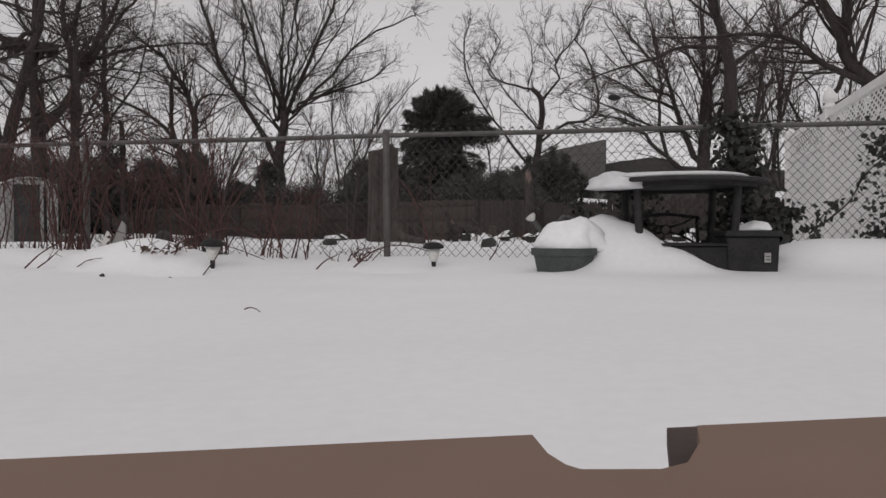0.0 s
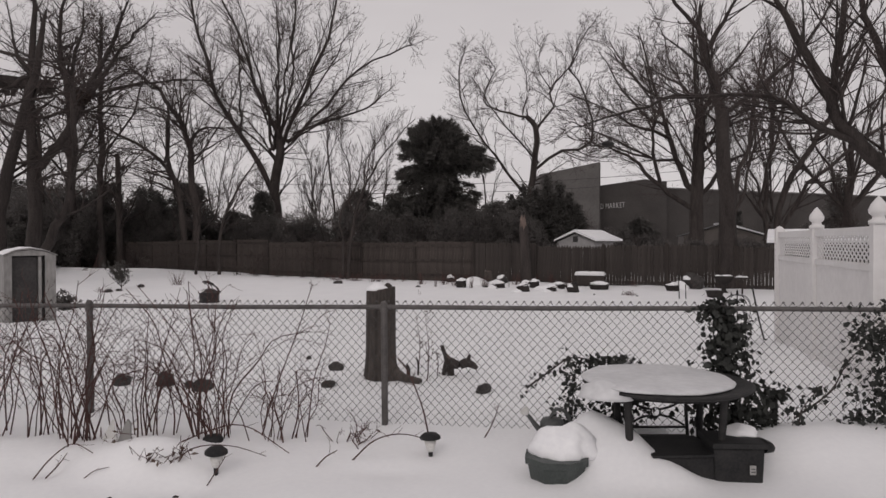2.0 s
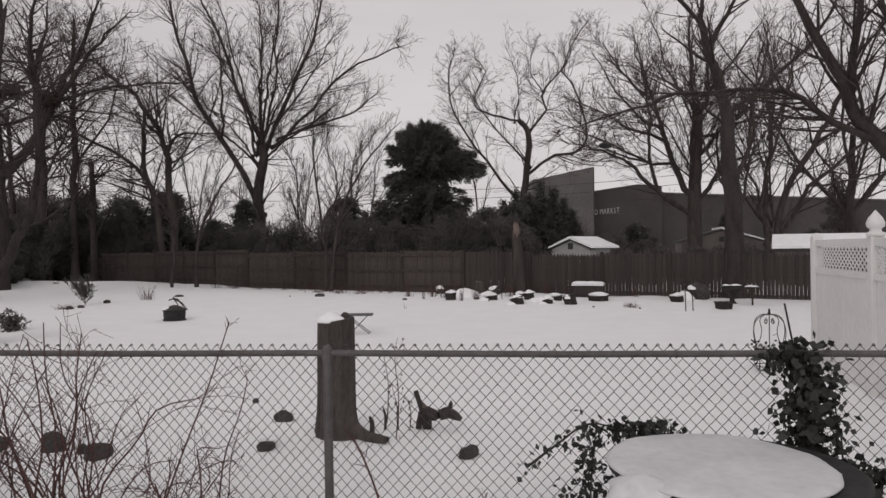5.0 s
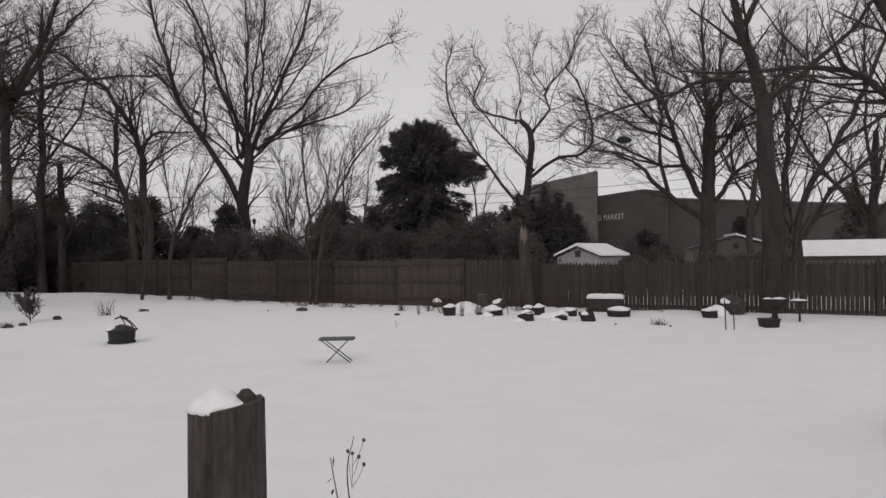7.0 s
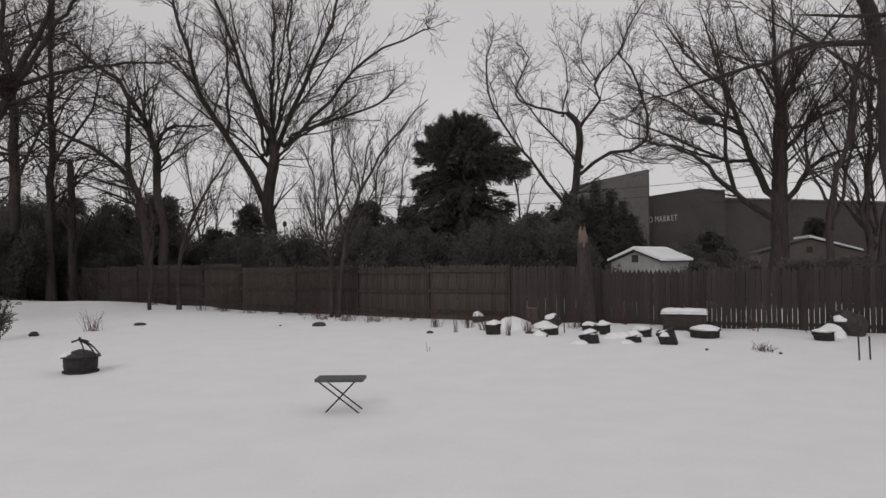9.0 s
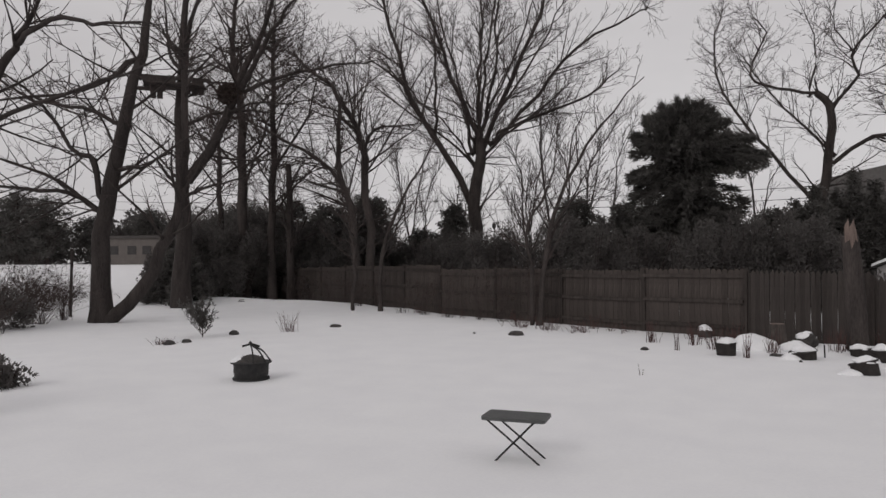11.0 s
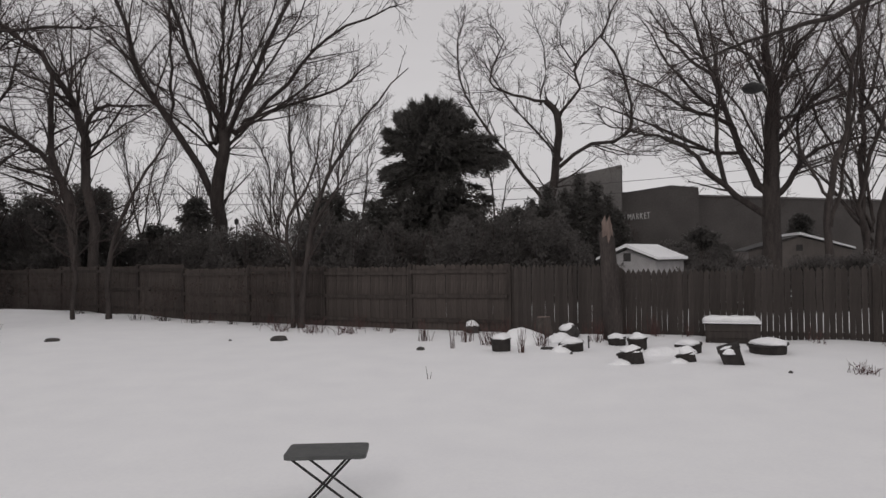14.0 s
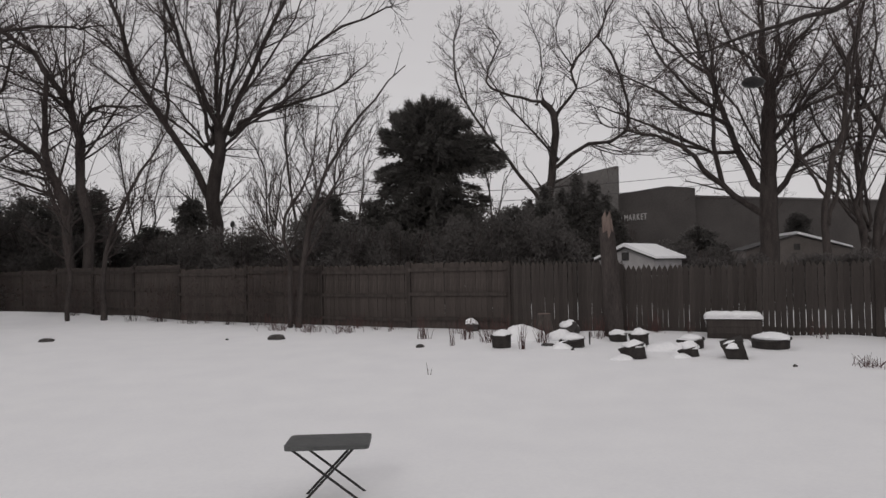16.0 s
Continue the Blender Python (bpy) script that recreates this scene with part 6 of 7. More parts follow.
# ---- hanging basket stand and pole ----
def basket_stand():
    s = thing("basket_stand", "black wrought-iron plant stand with arched scrolls", "plant stand", at=(4.53, 10.5, 0.08), turn=20)

    def flat_bar(name, pts, way, r=0.0052, count=24):
        c, q = math.cos(radians(way)), math.sin(radians(way))
        part(name, Geo().tube(smooth_line([(x * c, x * q, z) for x, z in pts], count), r, 6), IRON, s, smooth=True)

    def curl(name, x0, z0, r, way, start, turns, r_bar=0.0046):
        pts = [(x0 + r * (1 - 0.7 * u) * math.cos(start + turns * u), z0 + r * (1 - 0.7 * u) * math.sin(start + turns * u)) for u in np.linspace(0, 1, 14)]
        flat_bar(name, pts, way, r_bar, 28)

    for way in (0, 90, 180, 270):
        flat_bar("arch_bar", [(0.225, -0.09), (0.175, 0.04), (0.165, 0.2), (0.235, 0.4), (0.262, 0.55), (0.225, 0.68), (0.12, 0.745), (0.0, 0.755)], way)
        flat_bar("inner_bar", [(0.18, 0.31), (0.115, 0.42), (0.09, 0.55), (0.11, 0.68), (0.06, 0.745), (0.0, 0.765)], way + 45)
        curl("foot_scroll", 0.222, 0.17, 0.048, way, 2.6, -8.0)
        curl("head_scroll", 0.062, 0.665, 0.034, way, 1.4, 7.5)
        flat_bar("foot_brace", [(0.02, 0.07), (0.08, 0.03), (0.14, 0.06), (0.172, 0.12)], way + 45)
        c, q = math.cos(radians(way + 30)), math.sin(radians(way + 30))
        rng = np.random.default_rng(way)
        at = np.array([0.2 * c, 0.2 * q, 0.36]) + rng.normal(size=(7, 3)) * 0.022
        part("leaf_ornament", Geo().add(*leaves(rng, at, rng.normal(size=(7, 3)) + np.array([0, 0, 1.2]), 0.055, 0.034, 0.1)), IRON, s, "small curled iron leaves")
    for r, z in ((0.198, 0.33), (0.172, 0.10)):
        part("basket_ring", Geo().tube([(r * math.cos(u), r * math.sin(u), z) for u in np.linspace(0, 6.2832, 31)], 0.0055, 6), IRON, s)
    part("basket", Geo().lathe([(0.04, 0.165), (0.11, 0.185), (0.165, 0.24), (0.19, 0.325), (0.18, 0.33)], 22), TERRACOTTA, s, "dark half-round basket liner", smooth=True)
    part("finial", Geo().lathe([(0.006, 0.755), (0.02, 0.775), (0.012, 0.79), (0.016, 0.81), (0.003, 0.835)], 10), IRON, s, smooth=True)
    return s


STAND = basket_stand()
snow_lump("small heap of snow in the hanging basket", (4.53, 10.5, 0.395), 0.155, 0.155, 0.1, 40, on=STAND)
leaning = thing("garden_pole", "dark thin pole leaning over in the snow", "pole", at=(5.2, 11.0, snow_at(5.2, 11.0) - 0.1))
part("pole", Geo().tube([(0, 0, 0), (-0.12, 0, 0.45), (-0.22, 0, 0.95)], 0.013, 7), IRON, leaning)
part("pole_tip", Geo().lathe([(0.02, 0.02), (0.035, 0.06), (0.02, 0.12)], 9), IRON, leaning)


# ---- metal shed ----
def metal_shed():
    s = thing("metal_shed", "pale metal garden shed with rounded roof and open dark doorway", "shed", at=(-8.71, 15.14, -0.1), turn=44)
    w, d, e, r = 0.5, 0.9, 1.46, 1.58
    part("back_wall", Geo().box((-w, d - 0.03, -0.1), (w, d, e)), METAL_SIDING, s)
    for x in (-w, w - 0.03):
        part("side_wall", Geo().box((x, 0.03, -0.1), (x + 0.03, d - 0.03, e)), METAL_SIDING, s)
    part("front_wall", Geo().box((-w, 0, -0.1), (-0.35, 0.03, e)), METAL_SIDING, s)
    part("front_wall", Geo().box((0.285, 0, -0.1), (w, 0.03, e)), METAL_SIDING, s)
    part("gable", Geo().prism([(-w, e), (w, e), (w * 0.55, r - 0.03), (0, r), (-w * 0.55, r - 0.03)], 0, 0.03), METAL_SIDING, s)
    # Dark sheets close the open doorway; their colour stands for the unlit inside.
    part("doorway_dark", Geo().box((-0.345, 0.06, -0.1), (0.15, 0.09, e - 0.03)), DARK_INSIDE, s, "dark sheet standing for the unlit inside of the shed")
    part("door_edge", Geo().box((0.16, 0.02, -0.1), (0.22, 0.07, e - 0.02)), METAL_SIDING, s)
    part("gap_dark", Geo().box((0.225, 0.08, -0.1), (0.28, 0.1, e - 0.02)), DARK_INSIDE, s)
    part("roof", Geo().prism([(-w - 0.02, e + 0.002), (-w * 0.55, r - 0.01), (0, r + 0.02), (w * 0.55, r - 0.01), (w + 0.02, e + 0.002), (w + 0.02, e + 0.02), (w * 0.55, r + 0.01), (0, r + 0.04), (-w * 0.55, r + 0.01), (-w - 0.02, e + 0.02)], -0.03, d + 0.03), METAL_SIDING, s)
    part("roof_snow", Geo().prism([(-w, e + 0.03), (-w * 0.55, r + 0.014), (0, r + 0.044), (w * 0.55, r + 0.014), (w, e + 0.03), (w * 0.8, e + 0.085), (0, r + 0.07), (-w * 0.8, e + 0.085)], 0.05, d), SNOW_CAP, s, "thin snow lying on the rounded roof")


metal_shed()


# ---- fire pit and folding table ----
def fire_pit():
    p = thing("fire_pit", "round black metal fire pit with open lid frame", "fire pit", at=(-6.43, 19.95, -0.2))
    part("bowl", Geo().lathe([(0.22, -0.05), (0.26, 0.0), (0.285, 0.18), (0.30, 0.34)], 28, cap=False), IRON, p, smooth=True)
    part("floor", Geo().lathe([(0.29, 0.2), (0.292, 0.22)], 28), IRON, p)
    part("rim", Geo().lathe([(0.30, 0.335), (0.345, 0.34), (0.345, 0.355), (0.29, 0.36)], 28), IRON, p)
    part("band", Geo().lathe([(0.303, 0.12), (0.312, 0.125), (0.312, 0.145), (0.306, 0.15)], 28, cap=False), IRON, p)
    for a in (-50, -10, 30):
        c, s = math.cos(radians(a)), math.sin(radians(a))
        part("lid_rib", Geo().tube(smooth_line([(0.33 * c, 0.33 * s, 0.35), (0.18 * c, 0.18 * s, 0.5), (-0.02, 0, 0.58)], 9), 0.013, 6), IRON, p)
    part("lid_bar", Geo().tube(smooth_line([(-0.12, -0.1, 0.56), (0.0, 0, 0.585), (0.1, 0.1, 0.55)], 7), 0.015, 6), IRON, p)
    part("lid_knob", Geo().lathe([(0.02, 0.58), (0.03, 0.6), (0.012, 0.625)], 10, (-0.02, 0, 0)), IRON, p)
    p.scale = (0.93, 0.93, 1.2)
    part("ash", Geo().lathe([(0.28, 0.22), (0.26, 0.36), (0.16, 0.42), (0.03, 0.45)], 20, wobble=0.05), STONE, p, "dark heap of burnt wood")
    return p


PIT = fire_pit()
snow_lump("soft heap of snow on the edge of the fire pit", (-6.60, 19.85, 0.21), 0.13, 0.13, 0.12, 52, on=PIT)


def folding_table():
    t = thing("folding_table", "small charcoal folding table with thin crossed metal legs", "table", at=(-1.36, 16.82, -0.09))
    g = Geo()
    outline = []
    for cx, cy, a0 in ((0.26, 0.14, 0), (-0.26, 0.14, 90), (-0.26, -0.14, 180), (0.26, -0.14, 270)):
        outline += [(cx + 0.045 * math.cos(radians(a0 + k * 22.5)), cy + 0.045 * math.sin(radians(a0 + k * 22.5))) for k in range(5)]
    k = len(outline)
    g.add([(x, y, z) for z in (0.395, 0.425) for x, y in outline], [list(range(k))[::-1], list(range(k, 2 * k))] + [(i, (i + 1) % k, k + (i + 1) % k, k + i) for i in range(k)])
    part("tabletop", g, GREY_PLASTIC, t)
    for y in (-0.13, 0.13):
        part("leg", Geo().tube([(-0.26, y, 0.395), (0.375, y, -0.1)], 0.0095, 7), IRON, t)
    for y in (-0.10, 0.10):
        part("leg", Geo().tube([(0.2, y, 0.395), (-0.28, y, -0.1)], 0.0095, 7), IRON, t)
    for x, y, z in ((0.365, 0.13, -0.09), (-0.27, 0.10, -0.09), (-0.25, 0.13, 0.39), (0.19, 0.10, 0.39)):
        part("crossbar", Geo().tube([(x, -y, z), (x, y, z)], 0.0095, 7), IRON, t)


folding_table()


# ---- planters by the wooden fence ----
def pot(label, x, y, r, h, seed, tilt=0.0, turn=0.0, snow=True, square=False, flare=1.15):
    z = snow_at(x, y)
    p = thing("plant_pot", label, "plant pot", "pots along the wooden fence", (x, y, z))
    p.rotation_euler = (radians(tilt * 0.5), radians(-abs(tilt)), radians(turn))
    sides = 4 if square else 20
    part("pot", Geo().lathe([(r / flare, -0.12), (r * 0.97, h * 0.8), (r * 0.97, h * 0.86)], sides), TERRACOTTA, p, smooth=False)
    part("rim", Geo().lathe([(r * 0.97, h * 0.84), (r * 1.06, h * 0.86), (r * 1.06, h), (r * 0.92, h)], sides), TERRACOTTA, p)
    if snow:
        snow_lump("cap of snow on a plant pot", (x, y, z + h * 0.94), r * 0.95, r * 0.9, 0.10, seed, on=p)
    return p


for n, (x, y, r, h, tilt) in enumerate([(0.86, 24.75, 0.19, 0.24, 3), (2.17, 24.6, 0.23, 0.15, 9), (3.22, 25.3, 0.18, 0.14, -6), (3.42, 24.6, 0.18, 0.22, 7), (2.86, 23.1, 0.21, 0.2, -14), (4.18, 24.05, 0.23, 0.15, 8), (3.80, 23.15, 0.16, 0.13, -15),
                                        (5.5, 23.8, 0.33, 0.17, 4), (7.78, 23.15, 0.21, 0.18, 12)]):
    pot("dark clay plant pot half buried in snow", x, y, r, h, 400 + n, tilt)
TIPPED = pot("dark square pot tipped onto its edge in the snow", 4.44, 22.8, 0.235, 0.30, 420, -17, 25, False, True, 1.12)
snow_lump("wedge of snow clinging to the tipped pot", (4.33, 22.72, snow_at(4.33, 22.72) + 0.17), 0.13, 0.12, 0.13, 421, on=TIPPED)
pot("dark tapered trough standing on the snow", 8.34, 21.05, 0.27, 0.2, 422, 0, 45, False, True, 1.25)


def snow_slab(label, at, long, deep, h, seed, turn, on):
    """A flat layer of snow with soft uneven edges."""
    rng = random.Random(seed)
    off = Vector((rng.uniform(-9, 9), rng.uniform(-9, 9), 0))
    nx, ny = 30, 12
    top, under, f = [], [], []
    for j in range(ny):
        for i in range(nx):
            u, w = 2 * i / (nx - 1) - 1, 2 * j / (ny - 1) - 1
            edge = (1 - abs(u) ** 9) * (1 - abs(w) ** 5)
            x = long * u * (1 + 0.05 * noise.noise(Vector((u, w * 2, 1)) + off))
            y = deep * w * (1 + 0.12 * noise.noise(Vector((u * 4, w, 5)) + off))
            top.append((x, y, h * max(edge, 0.0) ** 0.5 * (1 + 0.35 * noise.noise(Vector((u * 2.6, w * 1.2, 3)) + off)) - 0.03 * (abs(w) > 0.99)))
            under.append((x * 0.97, y * 0.97, -0.002))
    n = nx * ny
    for j in range(ny - 1):
        for i in range(nx - 1):
            a = j * nx + i
            f += [(a, a + 1, a + nx + 1, a + nx), (n + a + nx, n + a + nx + 1, n + a + 1, n + a)]
    ring = [i for i in range(nx)] + [j * nx + nx - 1 for j in range(1, ny)] + [n - 1 - i for i in range(1, nx)] + [j * nx for j in range(ny - 2, 0, -1)]
    f += [(b, a, n + a, n + b) for a, b in zip(ring, ring[1:] + ring[:1])]
    ob = single("snow_cap", Geo().add(top + under, f), SNOW_CAP, label, "", at, turn, smooth=True)
    ob.parent, ob.matrix_parent_inverse = on, on.matrix_basis.inverted()
    return ob


def chest():
    c = thing("garden_chest", "dark wooden garden chest under a thick layer of snow", "chest", at=(5.56, 25.39, 0.05), turn=-22)
    for k in range(3):
        part("board", Geo().box((-0.5, -0.22, -0.05 + k * 0.135), (0.5, -0.19, 0.08 + k * 0.135)), PICKET_WOOD, c)
    part("body", Geo().box((-0.48, -0.187, -0.05), (0.48, 0.22, 0.36)), PICKET_WOOD, c)
    part("lid", Geo().box((-0.53, -0.25, 0.362), (0.53, 0.25, 0.40)), PICKET_WOOD, c, bevel=0.006)
    return c


CHEST = chest()
snow_slab("long thick layer of snow on the garden chest", (5.54, 25.39, 0.452), 0.54, 0.26, 0.105, 71, -22, CHEST)
snow_lump("low heap of snow over buried things by the fence", (1.42, 25.75, snow_at(1.42, 25.75) - 0.04), 0.5, 0.32, 0.3, 73, name="snow_drift", group="snow heaps by the fence")
snow_lump("low heap of snow over buried things by the fence", (2.15, 25.7, snow_at(2.15, 25.7) - 0.03), 0.3, 0.25, 0.2, 74, name="snow_drift", group="snow heaps by the fence")
snow_lump("low heap of snow over buried things by the fence", (3.6, 23.9, snow_at(3.6, 23.9) - 0.03), 0.34, 0.25, 0.16, 75, name="snow_drift", group="snow heaps by the fence")
snow_lump("low heap of snow over buried things by the fence", (8.2, 23.7, snow_at(8.2, 23.7) - 0.03), 0.32, 0.28, 0.27, 76, name="snow_drift", group="snow heaps by the fence")
snow_lump("snow clinging to the shoulder of the large boulder", (8.62, 24.0, snow_at(8.62, 24.0) + 0.3), 0.2, 0.16, 0.14, 84, name="snow_drift", group="snow heaps by the fence")
snow_lump("small drift of snow banked against a pot", (2.62, 23.0, snow_at(2.62, 23.0) - 0.03), 0.2, 0.16, 0.10, 85, name="snow_drift", group="snow heaps by the fence")
snow_lump("small drift of snow banked against a pot", (3.62, 23.05, snow_at(3.62, 23.05) - 0.03), 0.18, 0.14, 0.09, 86, name="snow_drift", group="snow heaps by the fence")
snow_lump("small drift of snow banked against a pot", (1.95, 24.5, snow_at(1.95, 24.5) - 0.03), 0.2, 0.16, 0.14, 87, name="snow_drift", group="snow heaps by the fence")
snow_lump("small drift of snow banked against a pot", (3.95, 23.9, snow_at(3.95, 23.9) - 0.03), 0.22, 0.18, 0.13, 88, name="snow_drift", group="snow heaps by the fence")
block = thing("log_block", "upright dark log section by the wooden fence", "log", at=(1.88, 26.0, 0.05))
part("trunk", Geo().lathe([(0.2, -0.1), (0.185, 0.15), (0.15, 0.35), (0.14, 0.5)], 14, wobble=0.06), STUMP_WOOD, block)
part("cut_face", Geo().lathe([(0.13, 0.502), (0.12, 0.512)], 14, wobble=0.06), SPLIT_WOOD, block)
ROUND = stone("dark round boulder with snow on top by the fence", 0.56, 28.1, 0.17, 0.16, 0.2, 441, group="boulders by the fence")
snow_lump("cap of snow on the round boulder", (0.56, 28.1, 0.2), 0.16, 0.15, 0.11, 77, on=ROUND)
DRIFTED = stone("dark boulder under drifted snow by the fence", 2.45, 26.05, 0.24, 0.18, 0.2, 442, group="boulders by the fence")
snow_lump("cap of snow on the dark boulder", (2.4, 26.05, 0.27), 0.2, 0.15, 0.14, 78, on=DRIFTED)
stone("large dark boulder beside the thick tree", 8.75, 24.1, 0.42, 0.3, 0.44, 443, group="boulders by the fence")


def bird_bath():
    b = thing("bird_bath", "dark weathered bowl on a short pedestal rimmed with snow", "bird bath", at=(9.2, 22.5, -0.04))
    part("pedestal", Geo().lathe([(0.17, -0.1), (0.15, 0.02), (0.075, 0.1), (0.065, 0.24), (0.11, 0.3)], 18), TERRACOTTA, b, smooth=True)
    part("bowl", Geo().lathe([(0.1, 0.29), (0.2, 0.36), (0.29, 0.5), (0.31, 0.57), (0.28, 0.575)], 26), TERRACOTTA, b, smooth=True)
    return b


BATH = bird_bath()
snow_lump("patch of snow on the rim of the bird bath", (9.0, 22.45, 0.525), 0.1, 0.1, 0.05, 79, on=BATH)
snow_lump("flat patch of snow on the bird bath", (9.26, 22.42, 0.53), 0.17, 0.15, 0.045, 81, -10, on=BATH)
bird = thing("bird_table", "thin dark post with a small snow-topped board", "bird table", at=(9.56, 21.95, -0.1))
part("post", Geo().tube([(0, 0, -0.1), (0, 0, 0.58)], 0.028, 8), POST_WOOD, bird)
part("board", Geo().box((-0.2, -0.15, 0.58), (0.2, 0.15, 0.61)), POST_WOOD, bird)
snow_lump("flat layer of snow on the bird table", (9.56, 21.95, 0.512), 0.2, 0.15, 0.05, 80, on=bird)
for x, y, h in ((7.13, 20.62, 0.72), (7.34, 20.66, 0.42), (2.56, 24.9, 0.24)):
    single("garden_stake", Geo().tube([(0, 0, -0.15), (-0.04 * h, 0, h)], 0.014, 6), IRON, "thin dark garden stake upright in the snow", "stake", (x, y, snow_at(x, y)), group="garden stakes")


def snag():
    s = thing("dead_trunk", "broken dead tree trunk with pale split wood at its top", "trunk", at=(3.22, 25.75, 0.0), turn=10)
    line = smooth_line([(0.05, 0, -0.15), (0.03, 0, 0.8), (-0.02, 0, 1.6), (-0.07, 0, 2.3)], 14)
    part("trunk", Geo().tube(line, np.linspace(0.20, 0.155, 14), 14), BARK, s, smooth=True)
    sides = 9
    v, f = [], []
    for k, (z, x, r) in enumerate([(2.12, -0.055, 0.17), (2.22, -0.06, 0.168), (2.32, -0.068, 0.165), (2.42, -0.075, 0.16), (2.55, -0.085, 0.148)]):
        for i in range(sides):
            a = radians(215 + 80 * i / (sides - 1))
            jag = 0.05 * ((i * 5 + k * 3) % 4 - 1.5) * (k in (0, 4)) + (0.12 * abs(i - 4) / 4 if k == 0 else 0)
            v.append((x + r * math.cos(a), r * math.sin(a), z + jag))
    for k in range(4):
        for i in range(sides - 1):
            f.append((k * sides + i, k * sides + i + 1, (k + 1) * sides + i + 1, (k + 1) * sides + i))
    n = len(v)
    v += [(0.86 * (p[0] + 0.05) - 0.05, 0.86 * p[1], p[2]) for p in v]
    f += [tuple(q + n for q in reversed(face)) for face in f]
    for i in range(sides - 1):
        f.append((4 * sides + i, 4 * sides + i + 1, n + 4 * sides + i + 1, n + 4 * sides + i))
    part("split_face", Geo().add(v, f), SPLIT_WOOD, s, "pale bare wood where the trunk broke")


snag()


# ---- small plants of the yard ----
def fir_sapling(label, at, h, seed):
    """A knee-high fir: upswept boughs from a short stem, each lined with short needles."""
    rng = np.random.default_rng(seed)
    f = thing("fir_sapling", label, "tree", at=(at[0], at[1], snow_at(*at)))
    n, u = 30, np.linspace(0, 1, 8)
    a, low = rng.random(n) * 2 * math.pi, rng.uniform(0.02, 0.5, n) * h
    out = rng.uniform(0.2, 0.62, n) * h * (1 - 0.6 * low / h)
    top = low + np.minimum(out * rng.uniform(0.75, 1.5, n), 0.95 * h - low)
    p = np.stack([np.stack([np.cos(a) * out * t, np.sin(a) * out * t, low + (top - low) * t ** 1.35], -1) for t in u], 1)
    p[0] = np.stack([0.03 * u, 0 * u, h * 1.02 * u - 0.06], -1)
    p[:, 1:] += rng.normal(size=p[:, 1:].shape) * 0.008
    r = np.full((n, 8), 0.006) * np.linspace(1, 0.35, 8)
    r[0] *= 2.2
    p1, r1 = grow(rng, p, r, 5, 0.2 * h, 0.6, 5, 0.1, 0.1, 0.25, 0.6, 0.002)
    part("stem_mass", Geo().add(*tubes(p, r, 5)).add(*tubes(p1, r1, 3)), TWIG, f, kind="stuff")
    q = np.concatenate([p[:, 2:].reshape(-1, 3), p1[:, 1:].reshape(-1, 3)])
    q = np.repeat(q, 4, axis=0) + rng.normal(size=(len(q) * 4, 3)) * 0.012
    part("needle_mass", Geo().add(*leaves(rng, q, rng.normal(size=q.shape) * 0.6 + np.array([0, 0, 0.6]) + q * np.array([1.2, 1.2, 0]), 0.07, 0.022, 0.1, True)), NEEDLES, f, kind="stuff")
    return f


def tuft(label, x, y, count, h, reach, seed, mat=None, name="dry_grass"):
    rng = np.random.default_rng(seed)
    t = thing(name, label, "plant", "dry tufts in the snow", (x, y, snow_at(x, y)))
    a = rng.random(count) * 2 * math.pi
    k = reach * rng.random(count)
    hh = h * rng.uniform(0.5, 1.1, count)
    s = rng.normal(size=(count, 2)) * reach * 0.35
    p = np.stack([np.stack([s[:, 0] + np.cos(a) * k * u**1.5, s[:, 1] + np.sin(a) * k * u**1.5, hh * u - 0.05], -1) for u in np.linspace(0, 1, 5)], 1)
    part("stem_mass", Geo().add(*tubes(p, np.full((count, 5), 0.006) * np.linspace(1, 0.4, 5), 4)), mat or RED_TWIG, t, kind="stuff")


tuft("sparse twiggy bush bare of leaves in the snow", -9.63, 26.4, 34, 0.55, 0.3, 701, name="twiggy_bush")
tuft("low dry tuft of grass in the snow", -10.9, 23.1, 40, 0.2, 0.25, 706)
tuft("low dry tuft of grass in the snow", 5.95, 21.75, 46, 0.2, 0.26, 702)
tuft("bundle of thin upright canes in the snow", -0.05, 25.3, 12, 0.42, 0.08, 703)
tuft("bundle of thin upright canes in the snow", 1.2, 24.4, 16, 0.52, 0.09, 704)
for n, (x, y) in enumerate([(0.3, 26.2), (0.7, 25.6), (1.1, 26.4), (1.75, 25.3), (2.9, 25.6), (-0.6, 26.6)]):
    tuft("reddish dry stems among the pots by the fence", x, y, 22, 0.5, 0.2, 760 + n)
tuft("thin dry shoot alone in the snow", -0.54, 22.0, 3, 0.24, 0.05, 705)
FOOT = random.Random(12)
for n in range(26):
    u = FOOT.random()
    x = -9 + 20 * u
    y = float(np.interp(x, [p[0] for p in FENCE_LINE], [p[1] for p in FENCE_LINE])) - FOOT.uniform(0.3, 1.2)
    tuft("dry weed stems along the foot of the wooden fence", x, y, FOOT.randrange(6, 16), FOOT.uniform(0.2, 0.5), 0.18, 720 + n)
for x, y, h in ((-3.3, 28.7, 0.4), (-2.4, 28.4, 0.35), (-4.2, 29.3, 0.35)):
    tuft("thick clump of collapsed dry stems by the fence", x, y, 40, h, 0.5, int(800 + x * 10), name="dry_clump")
TANGLE = random.Random(31)
